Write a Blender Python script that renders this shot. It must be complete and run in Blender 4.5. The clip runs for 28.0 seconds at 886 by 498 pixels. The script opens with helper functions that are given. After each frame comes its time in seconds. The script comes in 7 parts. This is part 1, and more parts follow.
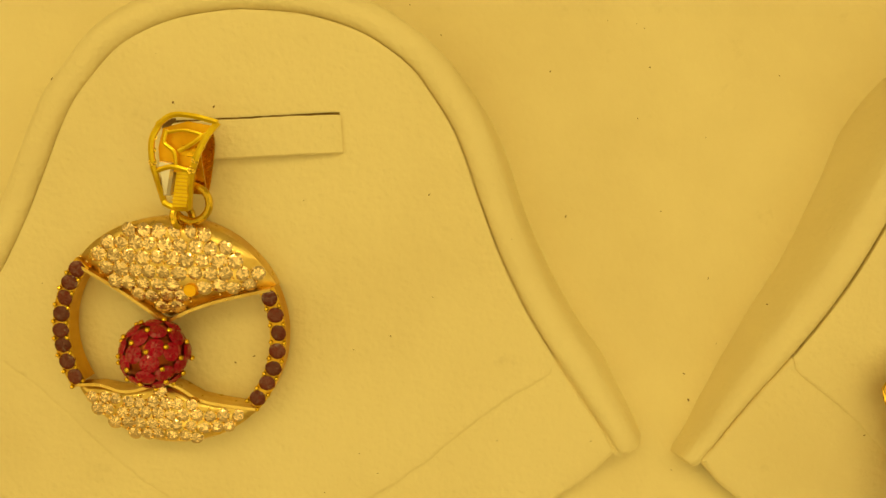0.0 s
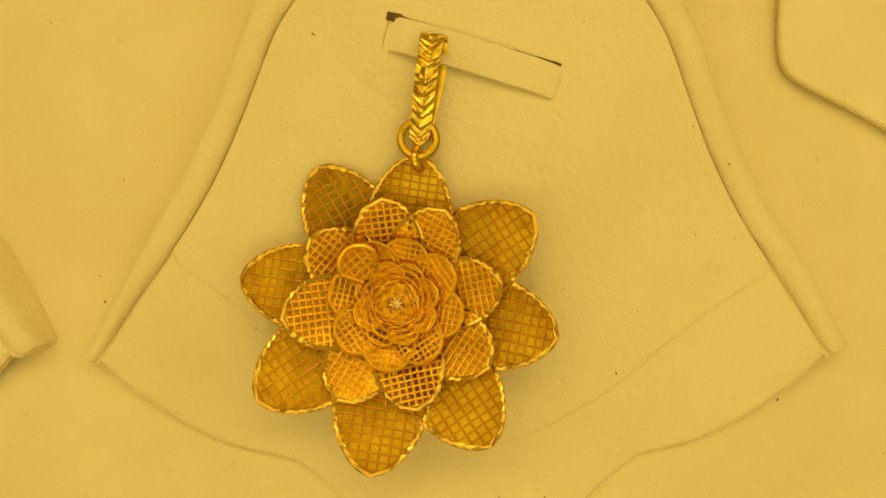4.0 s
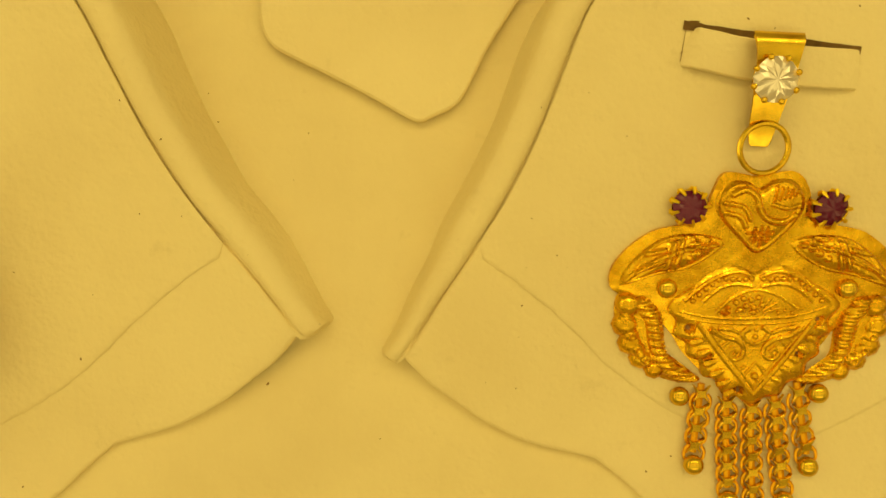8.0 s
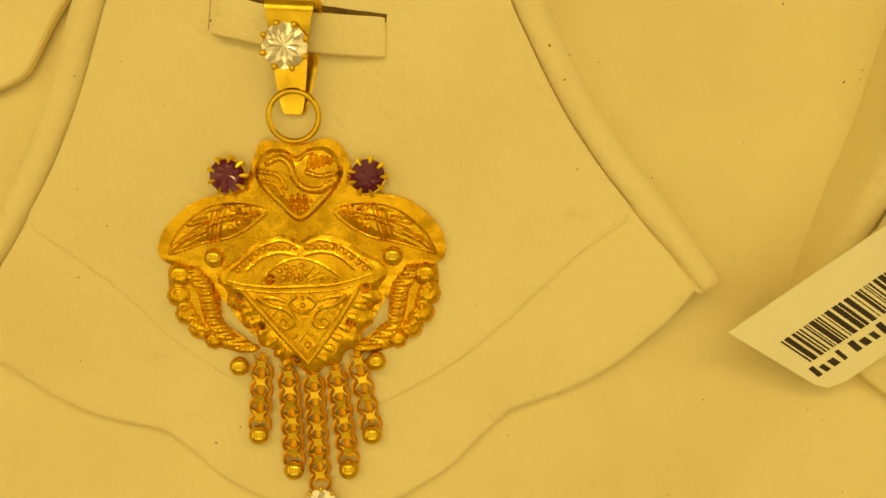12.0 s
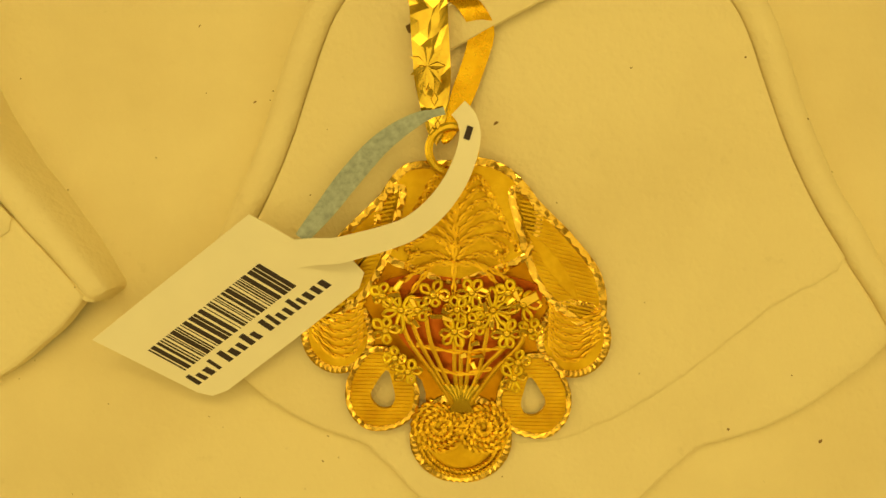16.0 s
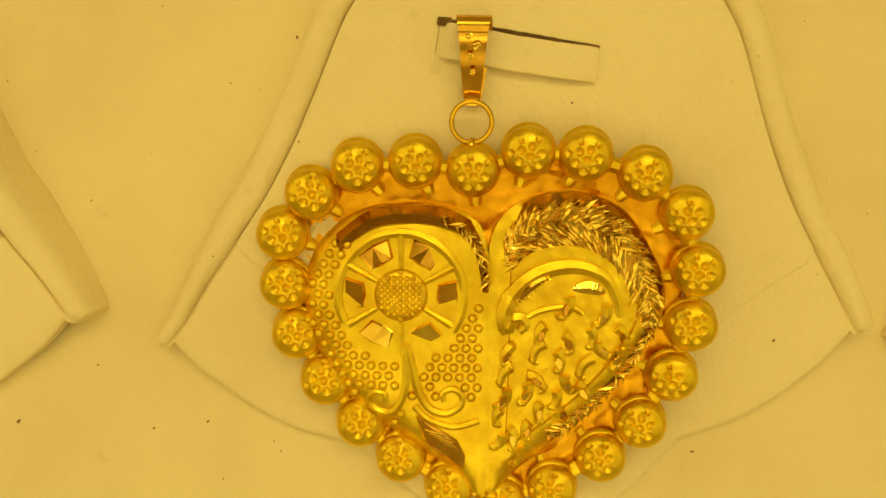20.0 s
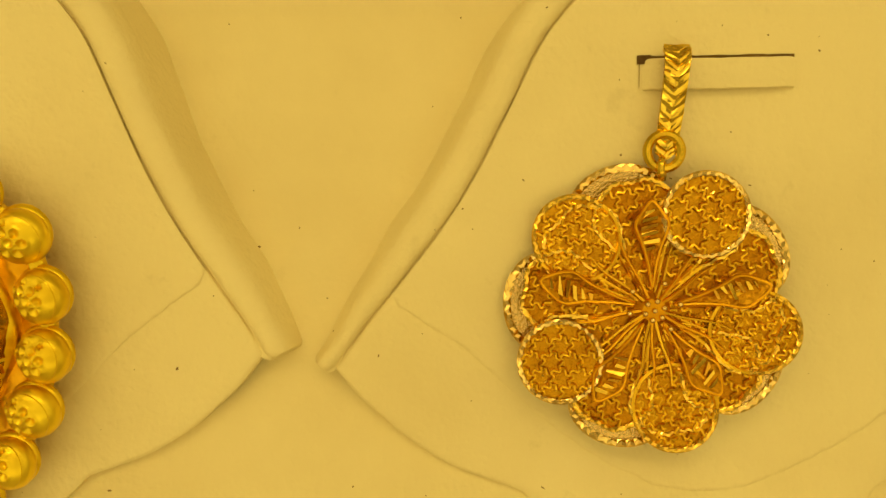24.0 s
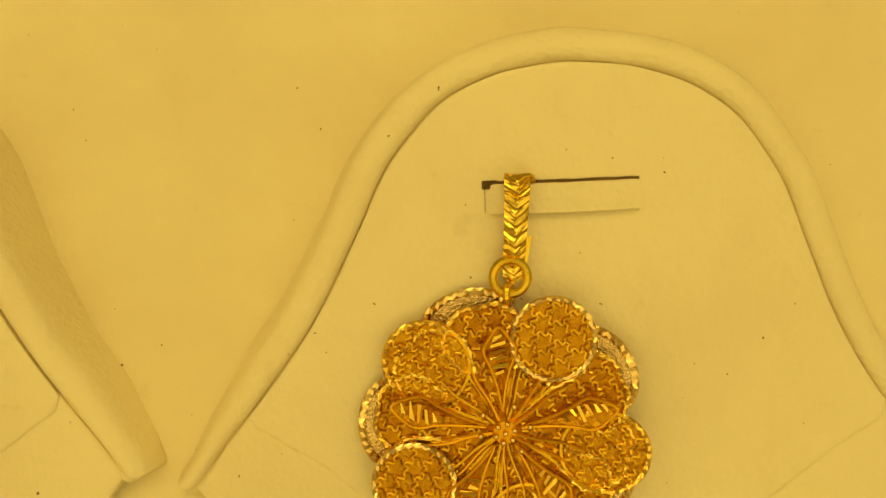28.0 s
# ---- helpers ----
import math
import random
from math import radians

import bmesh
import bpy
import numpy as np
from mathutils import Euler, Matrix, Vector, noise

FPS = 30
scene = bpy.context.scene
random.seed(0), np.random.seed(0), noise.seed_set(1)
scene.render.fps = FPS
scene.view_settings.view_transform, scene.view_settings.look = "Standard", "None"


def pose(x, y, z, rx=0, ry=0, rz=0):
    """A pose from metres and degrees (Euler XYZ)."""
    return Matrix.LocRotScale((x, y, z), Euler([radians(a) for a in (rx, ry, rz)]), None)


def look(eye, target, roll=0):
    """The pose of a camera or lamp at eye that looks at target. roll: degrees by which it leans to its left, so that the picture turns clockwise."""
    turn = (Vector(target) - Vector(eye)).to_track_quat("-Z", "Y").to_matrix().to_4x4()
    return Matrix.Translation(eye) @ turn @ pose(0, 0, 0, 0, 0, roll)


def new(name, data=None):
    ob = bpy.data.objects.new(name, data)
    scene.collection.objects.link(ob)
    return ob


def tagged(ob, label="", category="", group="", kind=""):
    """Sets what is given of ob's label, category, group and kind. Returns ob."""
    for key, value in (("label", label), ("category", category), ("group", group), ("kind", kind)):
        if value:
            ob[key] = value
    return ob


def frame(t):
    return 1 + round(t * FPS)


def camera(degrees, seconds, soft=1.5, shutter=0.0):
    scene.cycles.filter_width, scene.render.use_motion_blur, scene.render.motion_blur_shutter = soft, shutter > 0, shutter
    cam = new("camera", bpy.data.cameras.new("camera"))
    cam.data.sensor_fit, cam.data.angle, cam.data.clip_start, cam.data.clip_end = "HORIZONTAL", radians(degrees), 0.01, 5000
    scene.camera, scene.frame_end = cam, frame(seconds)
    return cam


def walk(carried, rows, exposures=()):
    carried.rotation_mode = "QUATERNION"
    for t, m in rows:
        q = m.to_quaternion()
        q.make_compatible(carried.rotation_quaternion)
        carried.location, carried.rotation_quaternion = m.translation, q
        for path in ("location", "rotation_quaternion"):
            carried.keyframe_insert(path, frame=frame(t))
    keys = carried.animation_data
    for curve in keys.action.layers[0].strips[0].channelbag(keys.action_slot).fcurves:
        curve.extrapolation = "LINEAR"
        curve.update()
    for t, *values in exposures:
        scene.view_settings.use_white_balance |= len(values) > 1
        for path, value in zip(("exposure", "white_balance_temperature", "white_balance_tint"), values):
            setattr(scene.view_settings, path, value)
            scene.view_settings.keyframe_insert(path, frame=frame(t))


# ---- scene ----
cam = camera(64.0, 28.0)
PATH = [
    (0.0, pose(-0.01909, 0.00789, 0.06396, 1.397, 0.341, 2.626)),
    (0.5, pose(-0.01283, 0.00672, 0.06403, 1.216, 0.120, 2.767)),
    (1.0, pose(-0.00565, 0.00643, 0.06405, 1.249, -0.159, 2.581)),
    (1.5, pose(-0.00033, 0.00605, 0.06407, 1.316, -0.356, 2.124)),
    (2.0, pose(0.00678, 0.00439, 0.06419, 1.305, -0.614, 1.707)),
    (2.5, pose(0.01379, 0.00294, 0.06431, 1.251, -1.057, 1.484)),
    (3.0, pose(0.02074, 0.00211, 0.06438, 1.435, -1.434, 1.144)),
    (3.5, pose(0.02668, 0.00083, 0.06445, 1.422, -1.715, 1.093)),
    (5.5, pose(0.04946, 0.00069, 0.06303, 1.143, 2.067, 1.541)),
    (6.0, pose(0.05555, 0.00103, 0.06289, 1.147, 1.790, 0.999)),
    (6.5, pose(0.05923, 0.00076, 0.06277, 1.108, 1.667, 0.880)),
    (7.0, pose(0.06571, 0.00027, 0.06240, 1.123, 1.532, 0.958)),
    (7.5, pose(0.07490, 0.00027, 0.06213, 0.906, 1.522, 0.648)),
    (8.0, pose(0.08077, 0.00023, 0.06188, 0.734, 1.211, 0.008)),
    (8.5, pose(0.08691, -0.00028, 0.06172, 0.602, 1.004, -0.425)),
    (9.0, pose(0.09164, -0.00068, 0.06163, 0.670, 0.800, -0.608)),
    (9.5, pose(0.09603, -0.00162, 0.06164, 0.597, 0.605, -0.408)),
    (10.0, pose(0.10023, -0.00281, 0.06161, 0.429, 0.433, -0.228)),
    (10.5, pose(0.10365, -0.00309, 0.06150, 0.186, 0.528, -0.278)),
    (11.0, pose(0.10639, -0.00328, 0.06149, 0.362, 0.099, -0.133)),
    (11.5, pose(0.11001, -0.00286, 0.06155, 0.591, -0.102, -0.249)),
    (12.0, pose(0.11595, -0.00231, 0.06152, 0.615, -0.383, -0.593)),
    (12.5, pose(0.12688, -0.00101, 0.06171, 0.592, -1.093, -1.330)),
    (13.0, pose(0.13711, 0.00023, 0.06206, 0.571, -1.823, -1.999)),
    (13.5, pose(0.14403, 0.00052, 0.06236, 0.496, -2.027, -2.585)),
    (15.5, pose(0.16894, -0.00084, 0.06370, 1.057, 1.050, 0.358)),
    (16.0, pose(0.17016, -0.00161, 0.06372, 1.000, 1.106, 0.860)),
    (16.5, pose(0.17481, -0.00241, 0.06363, 0.802, 0.856, 1.662)),
    (17.0, pose(0.18779, -0.00061, 0.06366, 0.895, 0.521, 1.824)),
    (17.5, pose(0.20015, 0.00082, 0.06323, 0.533, 0.144, 1.742)),
    (18.0, pose(0.21009, 0.00163, 0.06320, 0.497, -0.561, 1.832)),
    (18.5, pose(0.21660, 0.00190, 0.06331, 0.621, -0.999, 1.732)),
    (19.0, pose(0.22203, 0.00083, 0.06340, 0.511, -1.436, 1.942)),
    (19.5, pose(0.23347, -0.00018, 0.06381, 0.731, -1.838, 1.190)),
    (20.0, pose(0.23777, -0.00183, 0.06407, 0.659, -1.988, 1.206)),
    (20.5, pose(0.23925, -0.00428, 0.06409, 1.015, -1.714, 1.647)),
    (22.5, pose(0.26211, -0.00454, 0.06046, 1.035, 0.790, 0.493)),
    (23.0, pose(0.27048, -0.00436, 0.06033, 1.236, 0.436, 0.706)),
    (23.5, pose(0.28389, -0.00099, 0.06048, 1.847, -0.296, -0.226)),
    (24.0, pose(0.29104, -0.00086, 0.06064, 1.984, -0.451, -0.234)),
    (24.5, pose(0.29243, -0.00056, 0.06080, 1.410, -0.706, -0.428)),
    (25.0, pose(0.29525, -0.00070, 0.06080, 1.208, -1.073, -0.495)),
    (25.5, pose(0.29943, -0.00029, 0.06099, 0.667, -1.307, -0.537)),
    (26.0, pose(0.30255, -0.00008, 0.06112, 0.140, -1.582, -0.444)),
    (26.5, pose(0.30325, -0.00032, 0.06116, 0.109, -1.551, -0.424)),
    (27.0, pose(0.30334, -0.00013, 0.06111, 0.299, -1.606, -0.558)),
    (27.5, pose(0.30396, 0.00432, 0.06114, 0.616, -1.417, -1.416)),
    (28.0, pose(0.30230, 0.01009, 0.06104, 0.648, -1.080, -1.368)),
]
walk(cam, PATH)

# ---- light: a closed room with warm lamps, all unseen and added ----
world = bpy.data.worlds.new("world")
scene.world = world
world.use_nodes = True
world.node_tree.nodes["Background"].inputs[0].default_value = (1.0, 0.66, 0.2, 1)
world.node_tree.nodes["Background"].inputs[1].default_value = 0.05


def area_lamp(name, place, target, sx, sy, watts, colour):
    data = bpy.data.lights.new(name, "AREA")
    data.shape, data.size, data.size_y, data.energy, data.color = "RECTANGLE", sx, sy, watts, colour
    ob = new(name, data)
    ob.matrix_world = look(place, target)
    return ob


WARM = (1.0, 0.80, 0.27)
# assumed panels overhead, gridded so that the gold reflects bright and dark
for px in (-1.0, 0.15, 1.3):
    for py in (-1.15, 0.0, 1.15):
        area_lamp("unseen_ceiling_panel", (px, py, 1.66), (px, py, 0.0), 0.95, 0.95, 2.75, WARM)
# added side fills that brighten the pad slopes and the gold's flanks
area_lamp("side_fill", (-1.25, 0.1, 0.75), (0.15, 0.0, 0.0), 1.8, 0.35, 2.9, WARM)
area_lamp("side_fill", (1.55, 0.1, 0.75), (0.15, 0.0, 0.0), 1.8, 0.35, 1.7, WARM)
# two more added lamps, high up north and south
area_lamp("unseen_ceiling_tube", (0.15, 0.85, 1.25), (0.15, 0.0, 0.0), 1.8, 0.35, 3.1, WARM)
area_lamp("unseen_ceiling_tube", (0.15, -1.1, 1.25), (0.15, 0.0, 0.0), 1.8, 0.35, 2.1, WARM)
# small unseen lamps, added to put highlights on the gold
for sx in (-0.42, -0.13, 0.16, 0.45, 0.74):
    area_lamp("highlight_lamp", (sx, 0.30, 0.50), (sx, 0.0, 0.0), 0.035, 0.02, 0.13, (1.0, 0.79, 0.27))

# ---- materials ----
MM = 0.001


def material(name):
    mat = bpy.data.materials.new(name)
    mat.use_nodes = True
    return mat, mat.node_tree.nodes, mat.node_tree.links, mat.node_tree.nodes["Principled BSDF"]


def noise_tex(nodes, links, scale, detail=3.0, rough=0.55):
    coord = nodes.new("ShaderNodeTexCoord")
    tex = nodes.new("ShaderNodeTexNoise")
    tex.inputs["Scale"].default_value, tex.inputs["Detail"].default_value, tex.inputs["Roughness"].default_value = scale, detail, rough
    links.new(coord.outputs["Object"], tex.inputs["Vector"])
    return tex


def ramp(nodes, links, source, stops):
    node = nodes.new("ShaderNodeValToRGB")
    node.color_ramp.elements[0].position, node.color_ramp.elements[0].color = stops[0][0], (*stops[0][1], 1)
    node.color_ramp.elements[1].position, node.color_ramp.elements[1].color = stops[-1][0], (*stops[-1][1], 1)
    for at, colour in stops[1:-1]:
        node.color_ramp.elements.new(at).color = (*colour, 1)
    links.new(source, node.inputs["Fac"])
    return node


def bumped(nodes, links, bsdf, parts, distance):
    """Bump from a sum of (height output, weight)."""
    total = None
    for out, weight in parts:
        mul = nodes.new("ShaderNodeMath")
        mul.operation = "MULTIPLY"
        links.new(out, mul.inputs[0])
        mul.inputs[1].default_value = weight
        if total is None:
            total = mul.outputs[0]
        else:
            add = nodes.new("ShaderNodeMath")
            links.new(total, add.inputs[0])
            links.new(mul.outputs[0], add.inputs[1])
            total = add.outputs[0]
    bump = nodes.new("ShaderNodeBump")
    bump.inputs["Distance"].default_value, bump.inputs["Strength"].default_value = distance, 1.0
    links.new(total, bump.inputs["Height"])
    links.new(bump.outputs["Normal"], bsdf.inputs["Normal"])


def leather(name, light, dark, rough=0.55, grain=1.0):
    """Leatherette: pebble grain, soft mottling and a few grey smudges."""
    mat, nodes, links, bsdf = material(name)
    broad = noise_tex(nodes, links, 55, 4)
    col = ramp(nodes, links, broad.outputs["Fac"], [(0.32, dark), (0.62, light)])
    smudge = noise_tex(nodes, links, 260, 5, 0.65)
    spots = ramp(nodes, links, smudge.outputs["Fac"], [(0.27, (0.72, 0.68, 0.6)), (0.36, (1, 1, 1))])
    mix = nodes.new("ShaderNodeMix")
    mix.data_type, mix.blend_type = "RGBA", "MULTIPLY"
    mix.inputs["Factor"].default_value = 0.22
    links.new(col.outputs[0], mix.inputs["A"])
    links.new(spots.outputs[0], mix.inputs["B"])
    links.new(mix.outputs["Result"], bsdf.inputs["Base Color"])
    bsdf.inputs["Roughness"].default_value = rough
    coord = nodes.new("ShaderNodeTexCoord")
    cells = nodes.new("ShaderNodeTexVoronoi")
    cells.inputs["Scale"].default_value = 1900
    links.new(coord.outputs["Object"], cells.inputs["Vector"])
    fine = noise_tex(nodes, links, 900, 4)
    soft = noise_tex(nodes, links, 130, 3)
    bumped(nodes, links, bsdf, [(cells.outputs["Distance"], 0.4 * grain), (fine.outputs["Fac"], 1.7 * grain), (soft.outputs["Fac"], 0.8)], 0.0001)
    return mat


def gold(name, colour, rough, bump=0.0, scale=1500, spread=0.10):
    mat, nodes, links, bsdf = material(name)
    tex = noise_tex(nodes, links, 420, 4)
    colour = tuple(c * 0.94 for c in colour)
    deep = tuple(c * k for c, k in zip(colour, (0.78, 0.68, 0.5)))
    col = ramp(nodes, links, tex.outputs["Fac"], [(0.3, deep), (0.65, colour)])
    links.new(col.outputs[0], bsdf.inputs["Base Color"])
    bsdf.inputs["Metallic"].default_value = 1.0
    fine = noise_tex(nodes, links, scale, 3)
    rr = nodes.new("ShaderNodeMapRange")
    rr.inputs["To Min"].default_value, rr.inputs["To Max"].default_value = max(0.03, rough - spread), rough + spread
    links.new(fine.outputs["Fac"], rr.inputs["Value"])
    links.new(rr.outputs["Result"], bsdf.inputs["Roughness"])
    if bump:
        bumped(nodes, links, bsdf, [(fine.outputs["Fac"], 1.0)], bump)
    return mat


def gem(name, colour, mirror, rough=0.05, ior=1.9):
    """A cut stone: bright facets over a coloured body."""
    mat, nodes, links, bsdf = material(name)
    info = nodes.new("ShaderNodeObjectInfo")
    dim = tuple(c * 0.72 for c in colour)
    col = ramp(nodes, links, info.outputs["Random"], [(0.0, dim), (1.0, colour)])
    links.new(col.outputs[0], bsdf.inputs["Base Color"])
    bsdf.inputs["Roughness"].default_value, bsdf.inputs["IOR"].default_value = rough, ior
    bsdf.inputs["Metallic"].default_value = mirror
    return mat


def plain(name, colour, rough=0.6, wear=0.12, scale=300):
    mat, nodes, links, bsdf = material(name)
    tex = noise_tex(nodes, links, scale, 4)
    col = ramp(nodes, links, tex.outputs["Fac"], [(0.3, tuple(c * (1 - wear) for c in colour)), (0.7, colour)])
    links.new(col.outputs[0], bsdf.inputs["Base Color"])
    bsdf.inputs["Roughness"].default_value = rough
    return mat


CREAM = leather("cream_leatherette", (0.815, 0.685, 0.37), (0.755, 0.62, 0.322))
CREAM_BASE = leather("cream_suede", (0.80, 0.67, 0.357), (0.735, 0.60, 0.31), 0.75, 0.8)
CUT_EDGE = plain("cut_leather_edge", (0.36, 0.2, 0.065), 0.9, 0.5, 700)
GOLD = gold("gold_polished", (0.9, 0.63, 0.05), 0.22)
GOLD_SATIN = gold("gold_satin", (0.88, 0.53, 0.02), 0.27, 0.00004)
GOLD_MATTE = gold("gold_matte_plate", (0.88, 0.57, 0.025), 0.52, 0.00004, 2600)
GOLD_DEEP = gold("gold_filigree", (0.95, 0.50, 0.018), 0.36)
# for recessed parts: the warm glow of bounced light is in the colour
GOLD_AMBER = gold("gold_amber_recess_glow", (1.0, 0.58, 0.025), 0.5)
GOLD_SHEET = gold("gold_bright_sheet", (1.0, 0.74, 0.045), 0.45, 0.0002, 1500)
GOLD_CUT = gold("gold_diamond_cut", (0.97, 0.70, 0.09), 0.1)
GOLD_PALE_CUT = gold("gold_pale_facets", (0.97, 0.72, 0.26), 0.13)
GOLD_AMBER_CUT = gold("gold_amber_facets", (0.95, 0.64, 0.10), 0.14)
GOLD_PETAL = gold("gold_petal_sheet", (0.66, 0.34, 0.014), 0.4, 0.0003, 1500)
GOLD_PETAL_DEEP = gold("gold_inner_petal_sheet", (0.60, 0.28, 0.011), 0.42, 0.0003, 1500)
GOLD_MESH = gold("gold_woven_mesh", (0.72, 0.36, 0.015), 0.42)
GOLD_LEAF_SKIN = gold("gold_leaf_skin", (0.68, 0.34, 0.014), 0.38, 0.0003, 2000)
GOLD_PALE = gold("gold_pale_cut", (0.97, 0.74, 0.33), 0.24, 0.00016, 4200)
# polished gold; its darker base colour stands in for a dark reflection overhead
GOLD_MIRROR = gold("gold_mirror_dark_reflection", (0.80, 0.47, 0.05), 0.09)
GOLD_YELLOW = gold("gold_yellow_matt", (1.0, 0.74, 0.034), 0.36, 0.00004, 1500)
GOLD_WIRE = gold("gold_lattice_wire", (1.0, 0.56, 0.03), 0.45)
GOLD_WEB = gold("gold_web_wire", (0.92, 0.56, 0.03), 0.3)
GOLD_LEAF = gold("gold_thin_leaf", (0.60, 0.28, 0.007), 0.38, 0.00003, 2500)
DIAMOND = gem("white_zircon", (0.92, 0.66, 0.33), 0.75, 0.13, 2.1)
BRILLIANT = gem("clear_brilliant", (1.0, 0.90, 0.76), 0.6, 0.12, 2.2)
RUBY = gem("ruby_stone", (0.34, 0.002, 0.022), 0.0, 0.08, 1.42)
GARNET = gem("garnet_stone", (0.14, 0.009, 0.05), 0.1, 0.12, 1.45)
BROWN_STONE = gem("brown_stone", (0.14, 0.024, 0.012), 0.0, 0.15, 1.45)
GOLD_SETTING = gold("gold_setting", (0.80, 0.50, 0.05), 0.4)
GOLD_PALE_RIM = gold("gold_pale_rim", (0.90, 0.66, 0.2), 0.3)
RED_SETTING = gold("gold_red_setting", (0.30, 0.07, 0.02), 0.4)
PAPER = plain("tag_paper", (0.88, 0.80, 0.58), 0.7, 0.03)
INK = plain("tag_ink", (0.03, 0.014, 0.014), 0.6)
TAG_BACK = plain("tag_grey_back", (0.44, 0.50, 0.46), 0.5, 0.4, 1800)
WALL_PAINT = plain("wall_paint", (0.72, 0.66, 0.54), 0.8, 0.05, 3)
COUNTER_WOOD = plain("counter_wood", (0.30, 0.18, 0.09), 0.45, 0.3, 12)
DUST = plain("dust", (0.26, 0.15, 0.06), 0.9)


# ---- building blocks (lengths in millimetres, local to the thing) ----
def mesh_of(name, bm, mat, smooth=True):
    bmesh.ops.scale(bm, vec=(MM, MM, MM), verts=bm.verts)
    bmesh.ops.recalc_face_normals(bm, faces=bm.faces)
    data = bpy.data.meshes.new(name)
    bm.to_mesh(data)
    bm.free()
    for m in mat if isinstance(mat, (list, tuple)) else [mat]:
        data.materials.append(m)
    if smooth:
        data.shade_smooth()
        data.set_sharp_from_angle(angle=radians(38))
    return data


def part(name, bm, mat, parent, label="", smooth=True):
    ob = new(name, mesh_of(name, bm, mat, smooth))
    ob.parent = parent
    if label:
        ob["label"] = label
    return ob


def shared(name, data, parent, x, y, z, rx=0, ry=0, rz=0, k=1.0):
    ob = new(name, data)
    ob.parent = parent
    ob.matrix_basis = pose(x * MM, y * MM, z * MM, rx, ry, rz) @ Matrix.Diagonal((k, k, k, 1))
    return ob


def thing(name, x, y, z, rx=0, ry=0, rz=0, label="", category="", group="", kind=""):
    ob = new(name)
    ob.empty_display_size = 0.005
    ob.matrix_basis = pose(x * MM, y * MM, z * MM, rx, ry, rz)
    return tagged(ob, label, category, group, kind)


def smooth_line(points, n, closed=False):
    """A Catmull-Rom line through the points, n steps to a span."""
    p = [Vector(q) for q in points]
    out = []
    spans = len(p) if closed else len(p) - 1
    for i in range(spans):
        if closed:
            a, b, c, d = p[i - 1], p[i], p[(i + 1) % len(p)], p[(i + 2) % len(p)]
        else:
            a, b, c, d = p[max(i - 1, 0)], p[i], p[i + 1], p[min(i + 2, len(p) - 1)]
        for k in range(n):
            t = k / n
            out.append(0.5 * (2 * b + (c - a) * t + (2 * a - 5 * b + 4 * c - d) * t * t + (3 * b - 3 * c + d - a) * t ** 3))
    if not closed:
        out.append(p[-1])
    return out


def tube(bm, line, radius, sides=6, closed=False, taper=None, up=Vector((0, 0, 1)), flat=1.0, twist=0.0):
    """A wire along a line of 3D points; flat squashes it along its upper axis, twist turns its ring per step."""
    n = len(line)
    rings = []
    for i, p in enumerate(line):
        a = line[i - 1] if (i or closed) else p
        b = line[(i + 1) % n] if (i < n - 1 or closed) else p
        d = (Vector(b) - Vector(a)).normalized()
        s = d.cross(up)
        s = s.normalized() if s.length > 1e-6 else Vector((1, 0, 0))
        h = s.cross(d)
        r = radius * (taper(i / max(n - 1, 1)) if taper else 1)
        ring = []
        for k in range(sides):
            w = 2 * math.pi * (k + 0.5) / sides + twist * i
            ring.append(bm.verts.new(Vector(p) + r * (math.cos(w) * s + flat * math.sin(w) * h)))
        rings.append(ring)
    for i in range(n if closed else n - 1):
        a, b = rings[i], rings[(i + 1) % n]
        for k in range(sides):
            bm.faces.new((a[k], a[(k + 1) % sides], b[(k + 1) % sides], b[k]))
    if not closed:
        bm.faces.new(rings[0])
        bm.faces.new(rings[-1][::-1])


def prism(bm, outline, z0, z1, inset=0.0, z2=None, mat=0):
    """A plate from a 2D outline, with a chamfer inset wide up to z2 (if given). z0, z1 may be functions of (x, y)."""
    f0 = z0 if callable(z0) else (lambda x, y: z0)
    f1 = z1 if callable(z1) else (lambda x, y: z1)
    n = len(outline)
    low = [bm.verts.new((p[0], p[1], f0(p[0], p[1]))) for p in outline]
    mid = [bm.verts.new((p[0], p[1], f1(p[0], p[1]))) for p in outline]
    rings = [low, mid]
    if z2 is not None:
        f2 = z2 if callable(z2) else (lambda x, y: z2)
        inner = inset_line(outline, inset)
        rings.append([bm.verts.new((p[0], p[1], f2(p[0], p[1]))) for p in inner])
    for a, b in zip(rings, rings[1:]):
        for i in range(n):
            bm.faces.new((a[i], a[(i + 1) % n], b[(i + 1) % n], b[i])).material_index = mat
    bm.faces.new(rings[-1]).material_index = mat
    bm.faces.new(low[::-1]).material_index = mat


def inset_line(outline, d):
    n = len(outline)
    area = sum(outline[i - 1][0] * outline[i][1] - outline[i][0] * outline[i - 1][1] for i in range(n))
    side = 1 if area > 0 else -1
    out = []
    for i in range(n):
        a, b = Vector(outline[i - 1][:2]), Vector(outline[(i + 1) % n][:2])
        t = (b - a).normalized()
        out.append((outline[i][0] - t.y * d * side, outline[i][1] + t.x * d * side))
    return out


def ball(bm, x, y, z, r, u=10, v=7, flat=1.0):
    m = Matrix.Translation((x, y, z)) @ Matrix.Diagonal((r, r, r * flat, 1))
    bmesh.ops.create_uvsphere(bm, u_segments=u, v_segments=v, radius=1.0, matrix=m)


# ---- the display tray ----
PAD_SLOPE = 0.19
TILT = math.degrees(math.atan(PAD_SLOPE))


